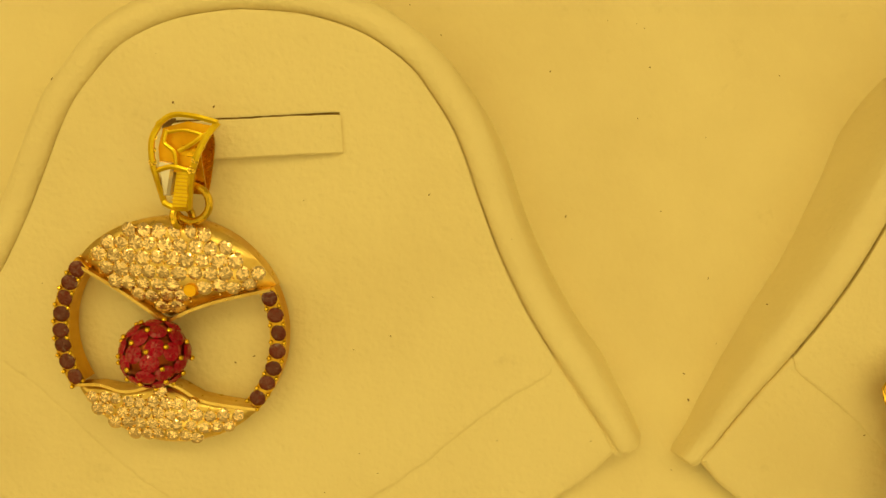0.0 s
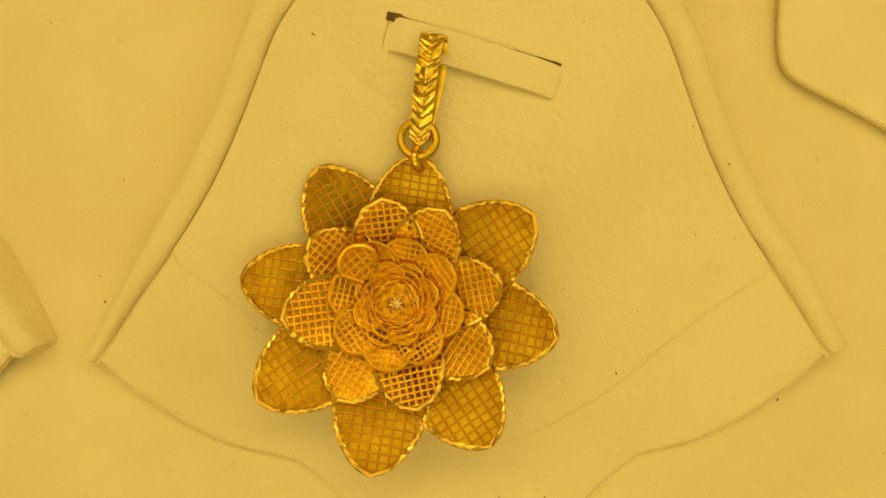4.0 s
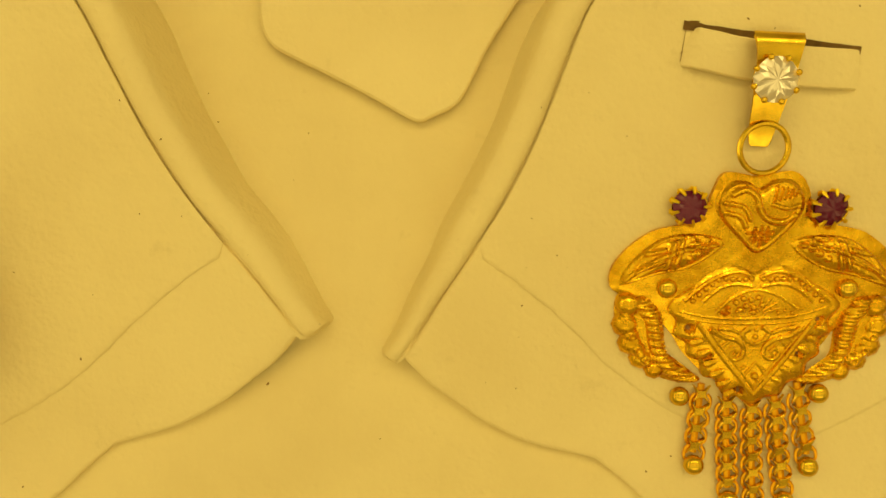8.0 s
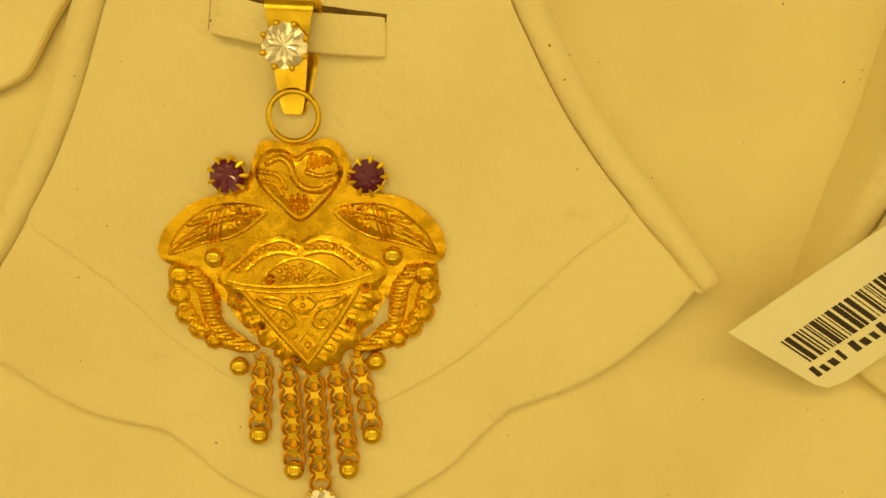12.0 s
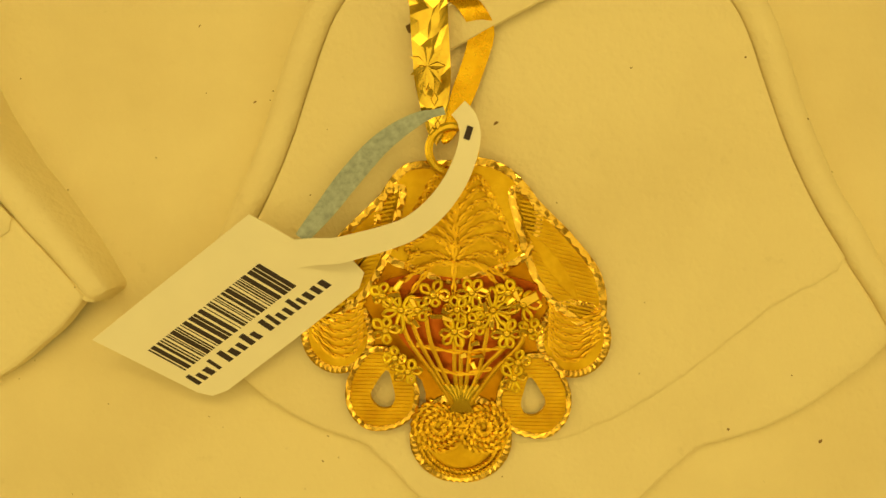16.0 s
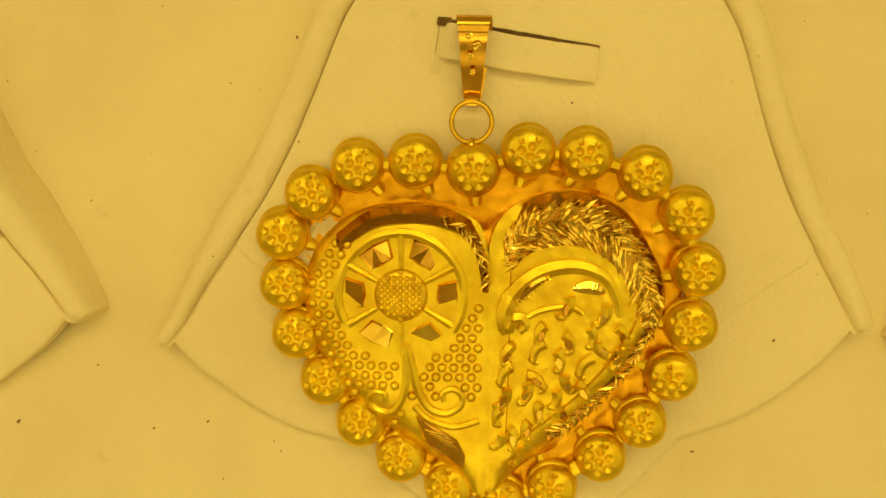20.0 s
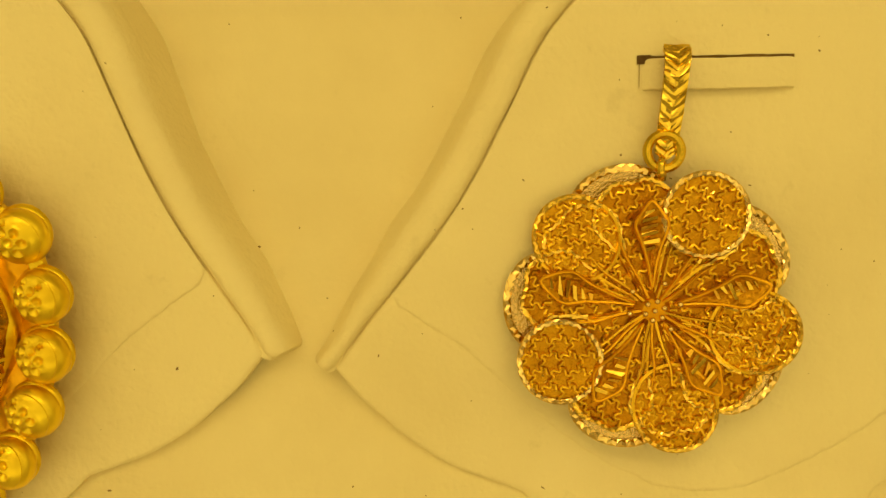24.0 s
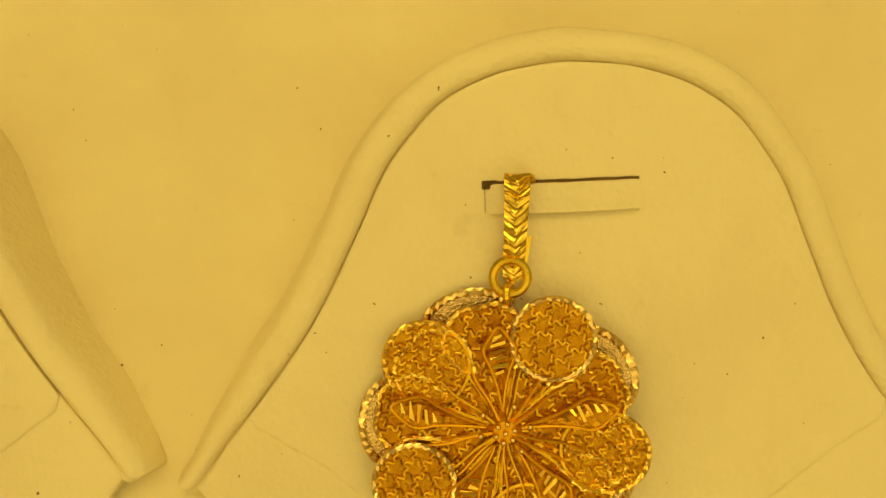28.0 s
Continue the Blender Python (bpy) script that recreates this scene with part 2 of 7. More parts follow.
def pad_z(y):
    """The height of a pad's lower board over the tray: flat at its foot, then rising."""
    s = y + 15.5
    return 0.55 + PAD_SLOPE * (s + math.sqrt(s * s + 9.0)) / 2


def room():
    bm = bmesh.new()
    bmesh.ops.create_cube(bm, size=1.0, matrix=Matrix.Translation((150, 0, -470)) @ Matrix.Diagonal((1700, 640, 900, 1)))
    bmesh.ops.bevel(bm, geom=bm.edges[:], offset=6, segments=2, affect="EDGES")
    part("counter", bm, COUNTER_WOOD, None)
    tagged(bpy.data.objects["counter"], "brown wooden shop counter under the display tray", "counter", kind="structure")
    # unseen shell, added to close the place and bounce light onto the gold
    for name, size, place in (("floor", (3800, 3800, 100), (150, 0, -970)), ("ceiling", (3800, 3800, 100), (150, 0, 1750)),
                              ("wall_north", (3700, 100, 2620), (150, 1850, 390)), ("wall_south", (3700, 100, 2620), (150, -1850, 390)),
                              ("wall_east", (100, 3600, 2620), (2000, 0, 390)), ("wall_west", (100, 3600, 2620), (-1700, 0, 390))):
        bm = bmesh.new()
        bmesh.ops.create_cube(bm, size=1.0, matrix=Matrix.Translation(place) @ Matrix.Diagonal((*size, 1)))
        tagged(part(name, bm, WALL_PAINT, None), "plain unseen room surface, added to close the place and bounce light", "room", kind="structure")


room()


def tray_base():
    """The padded floor of the tray: a soft sheet that swells a little between the pads."""
    bm = bmesh.new()
    nx, ny = 150, 60
    grid = []
    for j in range(ny + 1):
        row = []
        for i in range(nx + 1):
            x, y = -110 + 520 * i / nx, -75 + 150 * j / ny
            z = 0.25 * noise.noise((x * 0.05, y * 0.06, 0.3)) + 0.08 * noise.noise((x * 0.22, y * 0.2, 4.1))
            row.append(bm.verts.new((x, y, z - 0.1)))
        grid.append(row)
    for j in range(ny):
        for i in range(nx):
            bm.faces.new((grid[j][i], grid[j][i + 1], grid[j + 1][i + 1], grid[j + 1][i]))
    edge = grid[0] + [r[-1] for r in grid[1:]] + grid[-1][-2::-1] + [r[0] for r in grid[-2:0:-1]]
    low = [bm.verts.new((v.co.x, v.co.y, -20)) for v in edge]
    n = len(edge)
    for i in range(n):
        bm.faces.new((edge[i - 1], edge[i], low[i], low[i - 1]))
    bm.faces.new(low)
    tagged(part("display_tray", bm, CREAM_BASE, None), "cream suede-covered jewellery display tray on a counter", "tray", kind="structure")


tray_base()

ARCH = [(0, 26), (2.5, 25.9), (5, 25.4), (7, 24.8), (9, 23.8), (10.6, 22.7), (12, 21.3), (14.4, 18.2), (15.8, 15.6), (17, 13), (19.6, 7.8),
        (22.5, 3.2), (26, -1.2), (29, -4.6), (31.9, -8.1), (35, -12)]
FOOT = [(31.9, -8.1), (29.6, -10.7), (27.6, -12.3), (25.0, -14.3), (21.4, -16.25), (18.4, -17.25), (16.0, -17.95), (15.2, -18.3), (14.6, -18.9), (12.7, -20.5), (10.6, -22.5), (8.1, -24.1), (5, -25.5), (2, -26.2), (0, -26.3)]
FOLD = [(26.2, -1.6), (23.4, -3.6), (20.9, -5.4), (17.8, -8.2), (14.5, -11.2), (11, -13.8), (7, -16.1), (3.5, -17.5), (0, -18)]
# pad: centre x, shift in y, turn in degrees, width at the top and the foot of its left and right halves, where its rim ends
PADS = [(-34.5, 1.5, -1.4, 1.140, 0.934, 1.046, 0.972, -8.0, -8.0), (35.5, 2.4, 0.8, 1.107, 0.966, 1.100, 0.975, -8.3, -6.9),
        (106.4, 2.3, 1.2, 1.06, 0.919, 0.993, 0.977, -8.8, -5.3), (176.1, 0.3, 0.5, 1.159, 0.899, 1.19, 0.992, -8.3, -7.7),
        (247.6, 0.2, -0.3, 1.150, 0.935, 1.150, 0.93, -10.0, -7.6), (313.5, -1.4, -3.5, 1.080, 0.938, 1.052, 1.075, -8.9, -8.0)]


def pad_half(line, spec, side, start=None):
    """One half of a pad's line in tray coordinates, from the middle outwards for the arch and inwards for the foot."""
    cx, dy, turn, k0l, k1l, k0r, k1r, tip_l, tip_r = spec
    k0, k1 = (k0l, k1l) if side < 0 else (k0r, k1r)
    c, s = math.cos(radians(turn)), math.sin(radians(turn))
    pts = []
    for p in smooth_line([(*p, 0) for p in line], 5):
        x, y = side * p.x * (k0 + (k1 - k0) * max(0.0, min(1.0, (26 - p.y) / 34))), p.y
        pts.append(Vector((x * c - y * s + cx, x * s + y * c + dy)))
    if start is not None:
        off = start - pts[0]
        n = len(pts) - 1
        pts = [p + off * (1 - i / n) ** 1.5 for i, p in enumerate(pts)]
    return pts


def pad_lines(spec):
    """The arch from its left tip to its right tip, the foot and the fold likewise."""
    halves = {}
    for side, tip in ((-1, spec[7]), (1, spec[8])):
        arch = [p for p in pad_half(ARCH, spec, side) if p.y >= tip]
        halves[side] = (arch, pad_half(FOOT, spec, side, arch[-1]), pad_half(FOLD, spec, side, min(arch, key=lambda p: abs(p.y + 1.6 - spec[1]))))
    out = []
    for q in range(3):
        l, r = halves[-1][q], halves[1][q]
        line = l[::-1] + r[1:] if q == 0 else l + r[::-1][1:]
        out.append([(p.x, p.y) for p in line])
    return out


RIM = [(-0.6, -1.0), (-0.6, -0.58), (-0.03, -0.52), (0.07, -0.1), (0.4, 0.2), (0.95, 0.36), (1.55, 0.3), (2.15, 0.02), (2.5, -0.3)]


def pendant_pad(k, spec):
    pad = thing("pendant_pad", spec[0], spec[1], 0, label="cream leatherette bust-shaped pendant pad with a rolled rim", category="display pad", group="pads of the tray")
    inv = Vector((spec[0], spec[1], 0))
    arch, foot, fold = pad_lines(spec)
    # lower board with the scalloped foot
    bm = bmesh.new()
    n_arch = len(arch)
    shrunk = inset_line(arch + foot[::-1][1:-1], 0.17)[:n_arch]
    outline = [(p[0] - inv.x, p[1] - inv.y) for p in shrunk + foot[::-1][1:-1]]
    top = lambda x, y: pad_z(y + inv.y) + 0.07 * noise.noise((x * 0.2 + 9 * k, y * 0.2, 1.0))
    prism_rings(bm, outline, top, 0.0, -1.3)
    part("foot_board", bm, CREAM, pad)
    # upper insert, inside the rim and above the fold
    ins = inset_line(arch + fold[::-1], 0.17)
    n_a = len(arch)
    half = n_a // 2
    a_in = [p for q, p in enumerate(ins[:n_a]) if p[1] > (fold[0][1] if q < half else fold[-1][1]) + 0.3]
    f_in = [p for p in ins[n_a:] if fold[0][0] + 1.0 < p[0] < fold[-1][0] - 1.0]
    ring = [(p[0] - inv.x, p[1] - inv.y + (0.16 * noise.noise((p[0] * 0.5, p[1] * 0.5, k)) + 0.14 * noise.noise((p[0] * 2.3, p[1] * 2.3, k)) if q >= len(a_in) else 0)) for q, p in enumerate(a_in + f_in)]
    bm = bmesh.new()
    lift = 0.2
    prism_rings(bm, ring, top, lift)
    part("face_board", bm, CREAM, pad)
    # rolled rim
    bm = bmesh.new()
    line = smooth_line([(p[0] - inv.x, p[1] - inv.y, 0) for p in arch], 1)
    n = len(line)
    rings = []
    for i, p in enumerate(line):
        a, b = line[max(i - 1, 0)], line[min(i + 1, n - 1)]
        t = (b - a).normalized()
        out = Vector((-t.y, t.x, 0))
        end = min(i, n - 1 - i)
        close = min(1.0, 0.55 + 0.15 * end)
        wide = min(1.0, 0.5 + 0.035 * i, 0.76 + 0.03 * (n - 1 - i))
        wob = 0.12 * noise.noise((p.x * 0.25, p.y * 0.25, 3.0 + k))
        base = pad_z(p.y + inv.y)
        ring_v = []
        for o, h in RIM:
            q = p + out * (o * wide + wob)
            ring_v.append(bm.verts.new((q.x, q.y, max(0.02, base + 0.12 + h * close + wob * 0.5))))
        # the flat outer slope down to the tray
        reach, crest = 3.55 + 0.06 * base, base + 0.12 - 0.3 * close
        for f in (0.3, 0.65, 0.94, 1.0, 0.98):
            o = 2.5 + (reach - 2.5) * f
            q = p + out * (o * wide + wob * (1 + 0.6 * f))
            z = -1.8 if f == 0.98 else max(0.0, crest * (1 - f) + 0.12 * (1 - f) + 0.02)
            ring_v.append(bm.verts.new((q.x, q.y, z)))
        q = p + out * -0.15
        ring_v.append(bm.verts.new((q.x, q.y, -1.8)))
        rings.append(ring_v)
    m = len(rings[0])
    # rounded ends
    for at, far in ((0, 1), (-1, -2)):
        t = (line[at] - line[far]).normalized()
        core = [v.co.copy() for v in rings[at]]
        mid = Vector((core[8].x, core[8].y, 0))
        for step, shrink, low in ((0.4, 0.95, 0.97), (0.75, 0.82, 0.86), (0.95, 0.58, 0.45)):
            ring_v = []
            for c in core:
                q = Vector((c.x, c.y, 0))
                q = mid + (q - mid) * shrink + t * step
                ring_v.append(bm.verts.new((q.x, q.y, c.z * low if c.z > 0 else c.z)))
            rings.insert(0, ring_v) if at == 0 else rings.append(ring_v)
    for a, b in zip(rings, rings[1:]):
        for i in range(m):
            bm.faces.new((a[i], a[(i + 1) % m], b[(i + 1) % m], b[i]))
    bm.faces.new(rings[0])
    bm.faces.new(rings[-1][::-1])
    part("rolled_rim", bm, CREAM, pad)
    return pad


def prism_rings(bm, ring, top, lift, low=-0.5):
    """A padded insert: edge, rolled shoulder, then concentric rings towards the middle."""
    n = len(ring)
    cx, cy = sum(p[0] for p in ring) / n, sum(p[1] for p in ring) / n
    shells = []
    for inset, h in ((0.0, low), (0.0, lift * 0.45 - 0.2 * (low < -1)), (0.12, lift * 0.85 - 0.07 * (low < -1)), (0.35, lift)):
        line = inset_line(ring, inset) if inset else ring
        shells.append([bm.verts.new((p[0], p[1], top(*p) + h)) for p in line])
    for f in (0.95, 0.9, 0.82, 0.75, 0.67, 0.6, 0.45, 0.3, 0.15):
        shells.append([bm.verts.new((cx + (p[0] - cx) * f, cy + (p[1] - cy) * f, top(cx + (p[0] - cx) * f, cy + (p[1] - cy) * f) + lift)) for p in ring])
    for a, b in zip(shells, shells[1:]):
        for i in range(n):
            bm.faces.new((a[i], a[(i + 1) % n], b[(i + 1) % n], b[i]))
    bm.faces.new(shells[-1])


for k, spec in enumerate(PADS):
    pendant_pad(k, spec)
# ---- end of pads ----
# ---- straps and the loose flap ----
def ribbon(bm, line, width, thick, side=None, mat=0):
    """A flat band along a line; width is a number or a function of 0..1; side: its cross direction, or None to lie flat."""
    n = len(line)
    rings = []
    for i, p in enumerate(line):
        d = (Vector(line[min(i + 1, n - 1)]) - Vector(line[max(i - 1, 0)])).normalized()
        s = Vector(side).normalized() if side else Vector((-d.y, d.x, 0)).normalized()
        up = d.cross(s).normalized()
        if up.z < 0 and not side:
            up = -up
        w = (width(i / (n - 1)) if callable(width) else width) / 2
        rings.append([bm.verts.new(Vector(p) + a * w * s + b * thick / 2 * up) for a, b in ((-1, -1), (1, -1), (1, 1), (-1, 1))])
    for a, b in zip(rings, rings[1:]):
        for k in range(4):
            bm.faces.new((a[k], a[(k + 1) % 4], b[(k + 1) % 4], b[k])).material_index = mat
    bm.faces.new(rings[0]).material_index = mat
    bm.faces.new(rings[-1][::-1]).material_index = mat


# strap: its two ends on the tray, its width, how far it bows up and how far its middle sags
STRAPS = [((-42.0, 16.8), (-28.1, 18.1), 3.1, 1.3, 0.0), ((28.4, 19.4), (42.2, 15.9), 2.75, 1.2, 0.1), ((98.5, 16.7), (111.9, 14.8), 3.1, 1.4, -0.5),
          ((167.0, 15.8), (180.0, 22.6), 3.2, 1.8, 0.0), ((239.1, 15.9), (252.1, 14.2), 2.9, 1.2, -0.25), ((306.8, 14.4), (318.6, 14.6), 2.35, 1.1, -0.1)]


def strap(pad, spec, k):
    (x0, y0), (x1, y1), w, bow, sag = spec
    o = pad.location / MM
    d = Vector((x1 - x0, y1 - y0, 0))
    n = Vector((-d.y, d.x, 0)).normalized()
    line = []
    for i in range(19):
        f = i / 18
        p = Vector((x0, y0, 0)) + d * f + n * sag * 4 * f * (1 - f)
        h = 0.16 + 0.2 * bow * math.sin(math.pi * f ** 0.75) ** 0.8
        if f < 0.06:
            h -= 0.75 * (1 - f / 0.06)
        if f > 0.93:
            h -= 0.25 * (f - 0.93) / 0.07
        line.append((p.x - o.x, p.y - o.y, pad_z(p.y) + 0.3 + h))
    bm = bmesh.new()
    rings = []
    for i, p in enumerate(line):
        a, b = Vector(line[max(i - 1, 0)]), Vector(line[min(i + 1, 18)])
        t = (b - a).normalized()
        s = Vector((-t.y, t.x, 0)).normalized()
        s = (s + Vector((0, 0, PAD_SLOPE * s.y))).normalized()
        up = t.cross(s)
        up = up if up.z > 0 else -up
        rough = 0.05 * noise.noise((i * 0.9, k * 3.1, 0.5))
        prof = ((-0.5, -0.22), (-0.5, 0.08), (-0.46, 0.2), (-0.2, 0.24), (0.2, 0.24), (0.46, 0.2), (0.5, 0.08), (0.5, -0.22))
        rings.append([bm.verts.new(Vector(p) + s * (u * w + rough * (abs(u) > 0.4)) + up * v) for u, v in prof])
    m = len(rings[0])
    for a, b in zip(rings, rings[1:]):
        for q in range(m):
            bm.faces.new((a[q], a[(q + 1) % m], b[(q + 1) % m], b[q]))
    bm.faces.new(rings[0])
    bm.faces.new(rings[-1][::-1])
    part("strap", bm, CREAM, pad)
    # the cut in the leather along the strap's upper side with its shade, as a dark sheet, frayed at its blind end
    rng = random.Random(60 + k)
    for side, f0, f1, wide in ((1, -0.03, 1.0, 0.11),):
        bm = bmesh.new()
        up_pts, low_pts = [], []
        for i in range(25):
            f = f0 + (f1 - f0) * i / 24
            p = Vector((x0, y0, 0)) + d * f + n * (side * (w / 2 + 0.1))
            g = wide * (0.4 + 0.6 * rng.random()) + (0.12 * max(0, 1 - abs(f) / 0.08) if side > 0 else 0)
            for lst, e in ((up_pts, g), (low_pts, -0.5)):
                q = p + n * e * side
                lst.append(bm.verts.new((q.x - o.x, q.y - o.y, pad_z(q.y) + 0.3 + 0.03)))
        for a, b, c, e in zip(up_pts, up_pts[1:], low_pts[1:], low_pts):
            bm.faces.new((a, b, c, e))
        # the blind end: a short cut across the strap and a frayed hole at its corner
        for u0, u1, f, wide2 in ((-0.42, 0.5, -0.012, 0.045), (0.45, 0.6, 0.03, 0.7)):
            quad = []
            for u, e in ((u0, -0.5), (u1, -0.5), (u1 + 0.02, 0.5), (u0 + 0.03, 0.5)):
                q = Vector((x0, y0, 0)) + d * f + n * w * u + d.normalized() * wide2 * e
                quad.append(bm.verts.new((q.x - o.x, q.y - o.y, pad_z(q.y) + 0.3 + 0.05)))
            bm.faces.new(quad)
        bmesh.ops.solidify(bm, geom=bm.faces[:], thickness=0.06)
        part("slit", bm, CUT_EDGE, pad, "frayed cut in the leatherette, drawn dark together with its shade")


pads = [o for o in scene.objects if o.name.startswith("pendant_pad")]
for k, (pad, spec) in enumerate(zip(pads, STRAPS)):
    strap(pad, spec, k)


def tip_up(ob, degrees, pivot_y):
    """Tips a thing up about the foot of its pad."""
    ob.matrix_basis = Matrix.Translation((0, pivot_y * MM, 0)) @ Matrix.Rotation(radians(degrees), 4, "X") @ Matrix.Translation((0, -pivot_y * MM, 0)) @ ob.matrix_basis


FIFTH_TIP = -0.6
tip_up(pads[4], FIFTH_TIP, -17.0)
tip_up(pads[2], -1.1, -17.0)


def loose_flap():
    flap = thing("leatherette_flap", 75, 20, 0.1, label="loose cream leatherette flap with a pointed end lying between two pads", category="flap")
    pts = [(64.6, 32), (63.7, 26), (63.6, 21.5), (64.2, 19.3), (65.6, 18.1), (70, 15.9), (74, 13.8), (77.1, 12.1), (78.6, 12.5), (80.4, 13.4), (81.4, 14.6), (83.4, 18.5), (85.6, 22), (87.2, 25), (87.2, 32)]
    line = smooth_line([(x - 75, y - 20, 0) for x, y in pts], 4)
    bm = bmesh.new()
    top = lambda x, y: 0.85 + 0.12 * noise.noise((x * 0.15, y * 0.15, 8.0)) + 0.012 * (y + 8)
    prism(bm, [(p.x, p.y) for p in line], lambda x, y: top(x, y) - 0.75, lambda x, y: top(x, y) - 0.15, 0.18, top)
    part("flap_sheet", bm, CREAM, flap)
    bm = bmesh.new()
    rim = [Vector((x, y, top(x, y) - 0.42)) for x, y in inset_line([(p.x, p.y) for p in line], 0.02)]
    ribbon(bm, rim, 0.08, 0.5)
    part("cut_edge", bm, CREAM_BASE, flap, "raw cut edge of the leatherette")


loose_flap()


# ---- jewellery building blocks ----
def jewel(name, x, y, lift, label, tilt=TILT, side=0.0):
    return thing(name, x, y, pad_z(y) + 0.3 + lift, tilt, side, 0, label, "pendant")


def ball_mesh(name, mat, u=14, v=9):
    bm = bmesh.new()
    ball(bm, 0, 0, 0, 1.0, u, v)
    return mesh_of(name, bm, mat)


def brilliant_mesh(name, mat, seed=2, jitter=0.03, fold=8):
    """A large round brilliant of radius 1 with kite and star facets, each a little off true."""
    bm = bmesh.new()
    rng = random.Random(seed)
    j = lambda: rng.uniform(-jitter, jitter)
    ring = lambda r, z, n, turn: [bm.verts.new((r * math.cos((k + turn) * 2 * math.pi / n), r * math.sin((k + turn) * 2 * math.pi / n), z + j())) for k in range(n)]
    hub = bm.verts.new((0, 0, 0.24))
    inner, top, mid = ring(0.4, 0.22, fold, 0.5), ring(0.56, 0.24, fold, 0.0), ring(0.78, 0.13, fold, 0.5)
    girdle = ring(1.0, 0.0, 2 * fold, 0.0)
    low = bm.verts.new((0, 0, -0.55))
    for k in range(fold):
        n = (k + 1) % fold
        bm.faces.new((hub, inner[k - 1], top[k]))
        bm.faces.new((hub, top[k], inner[k]))
        bm.faces.new((inner[k], top[k], mid[k]))
        bm.faces.new((inner[k], mid[k], top[n]))
        bm.faces.new((top[k], mid[k - 1], girdle[2 * k]))
        bm.faces.new((top[k], girdle[2 * k], mid[k]))
        bm.faces.new((mid[k], girdle[2 * k], girdle[2 * k + 1]))
        bm.faces.new((mid[k], girdle[2 * k + 1], girdle[(2 * k + 2) % (2 * fold)]))
    for k in range(2 * fold):
        bm.faces.new((girdle[k], low, girdle[(k + 1) % (2 * fold)]))
    return mesh_of(name, bm, mat, False)


GEM_BIG = brilliant_mesh("brilliant", BRILLIANT, 11, 0.05, 13)
PAVE_STONES = [brilliant_mesh("pave_zircon", DIAMOND, k, 0.022) for k in (3, 4, 5)]
GEM_KITE = brilliant_mesh("kite_garnet", GARNET)
GEM_RUBY, GEM_BROWN = brilliant_mesh("ruby", RUBY, 6, 0.03), brilliant_mesh("brown_gem", BROWN_STONE, 7, 0.03)
BALL_FACET = brilliant_mesh("facet", GOLD_CUT, 8, 0.1)
BALL_GOLD = ball_mesh("gold_ball", GOLD)
BALL_PALE = ball_mesh("pale_ball", GOLD_PALE_CUT, 10, 7)
BALL_PRONG = ball_mesh("prong", GOLD, 8, 6)


def ring_bm(r, wire, cx=0, cy=0, cz=0, tilt=0.0, turn=0.0, a0=0, a1=360, sides=8):
    bm = bmesh.new()
    m = pose(cx, cy, cz, 0, tilt, turn)
    closed = a1 - a0 >= 360
    n = 40
    line = [m @ Vector((r * math.cos(radians(a0 + (a1 - a0) * k / n)), r * math.sin(radians(a0 + (a1 - a0) * k / n)), 0)) for k in range(n if closed else n + 1)]
    tube(bm, line, wire, sides, closed)
    return bm


def dome_bm(outline, centre, height, rings=24, low=0.0, warp=1.0):
    """A relief: rings that shrink from the outline to the centre, at height(x, y, s), with s = 1 on the rim and 0 in the middle."""
    bm = bmesh.new()
    n = len(outline)
    cx, cy = centre
    shells = [[bm.verts.new((p[0], p[1], low)) for p in outline]]
    for r in range(rings):
        s = (1 - r / rings) ** warp
        shells.append([bm.verts.new((cx + (p[0] - cx) * s, cy + (p[1] - cy) * s, height(cx + (p[0] - cx) * s, cy + (p[1] - cy) * s, s))) for p in outline])
    mid = bm.verts.new((cx, cy, height(cx, cy, 0)))
    for a, b in zip(shells, shells[1:]):
        for i in range(n):
            bm.faces.new((a[i], a[(i + 1) % n], b[(i + 1) % n], b[i]))
    for i in range(n):
        bm.faces.new((shells[-1][i], shells[-1][(i + 1) % n], mid))
    bm.faces.new(shells[0][::-1])
    return bm


def outline_of(points, n=6):
    return [(p.x, p.y) for p in smooth_line([(*p, 0) for p in points], n, True)]


def to_line(x, y, pts):
    """The distance from (x, y) to a polyline."""
    best = 1e9
    for (ax, ay), (bx, by) in zip(pts, pts[1:]):
        dx, dy = bx - ax, by - ay
        t = max(0.0, min(1.0, ((x - ax) * dx + (y - ay) * dy) / (dx * dx + dy * dy + 1e-9)))
        best = min(best, (x - ax - t * dx) ** 2 + (y - ay - t * dy) ** 2)
    return math.sqrt(best)


def groove(d, w):
    """1 on a line, falling to 0 at w from it."""
    return max(0.0, 1 - (d / w) ** 2) if d < w else 0.0


def share_of(x, y, outline, centre):
    """Where (x, y) lies between the centre (0) and the outline (1)."""
    dx, dy = x - centre[0], y - centre[1]
    best = 1.0
    for (ax, ay), (bx, by) in zip(outline, outline[1:] + outline[:1]):
        ex, ey = bx - ax, by - ay
        det = dx * ey - dy * ex
        if abs(det) < 1e-9:
            continue
        px, py = ax - centre[0], ay - centre[1]
        t, u = (px * ey - py * ex) / det, (px * dy - py * dx) / det
        if t > 0 and -0.001 <= u <= 1.001:
            best = 1 / t
    return best


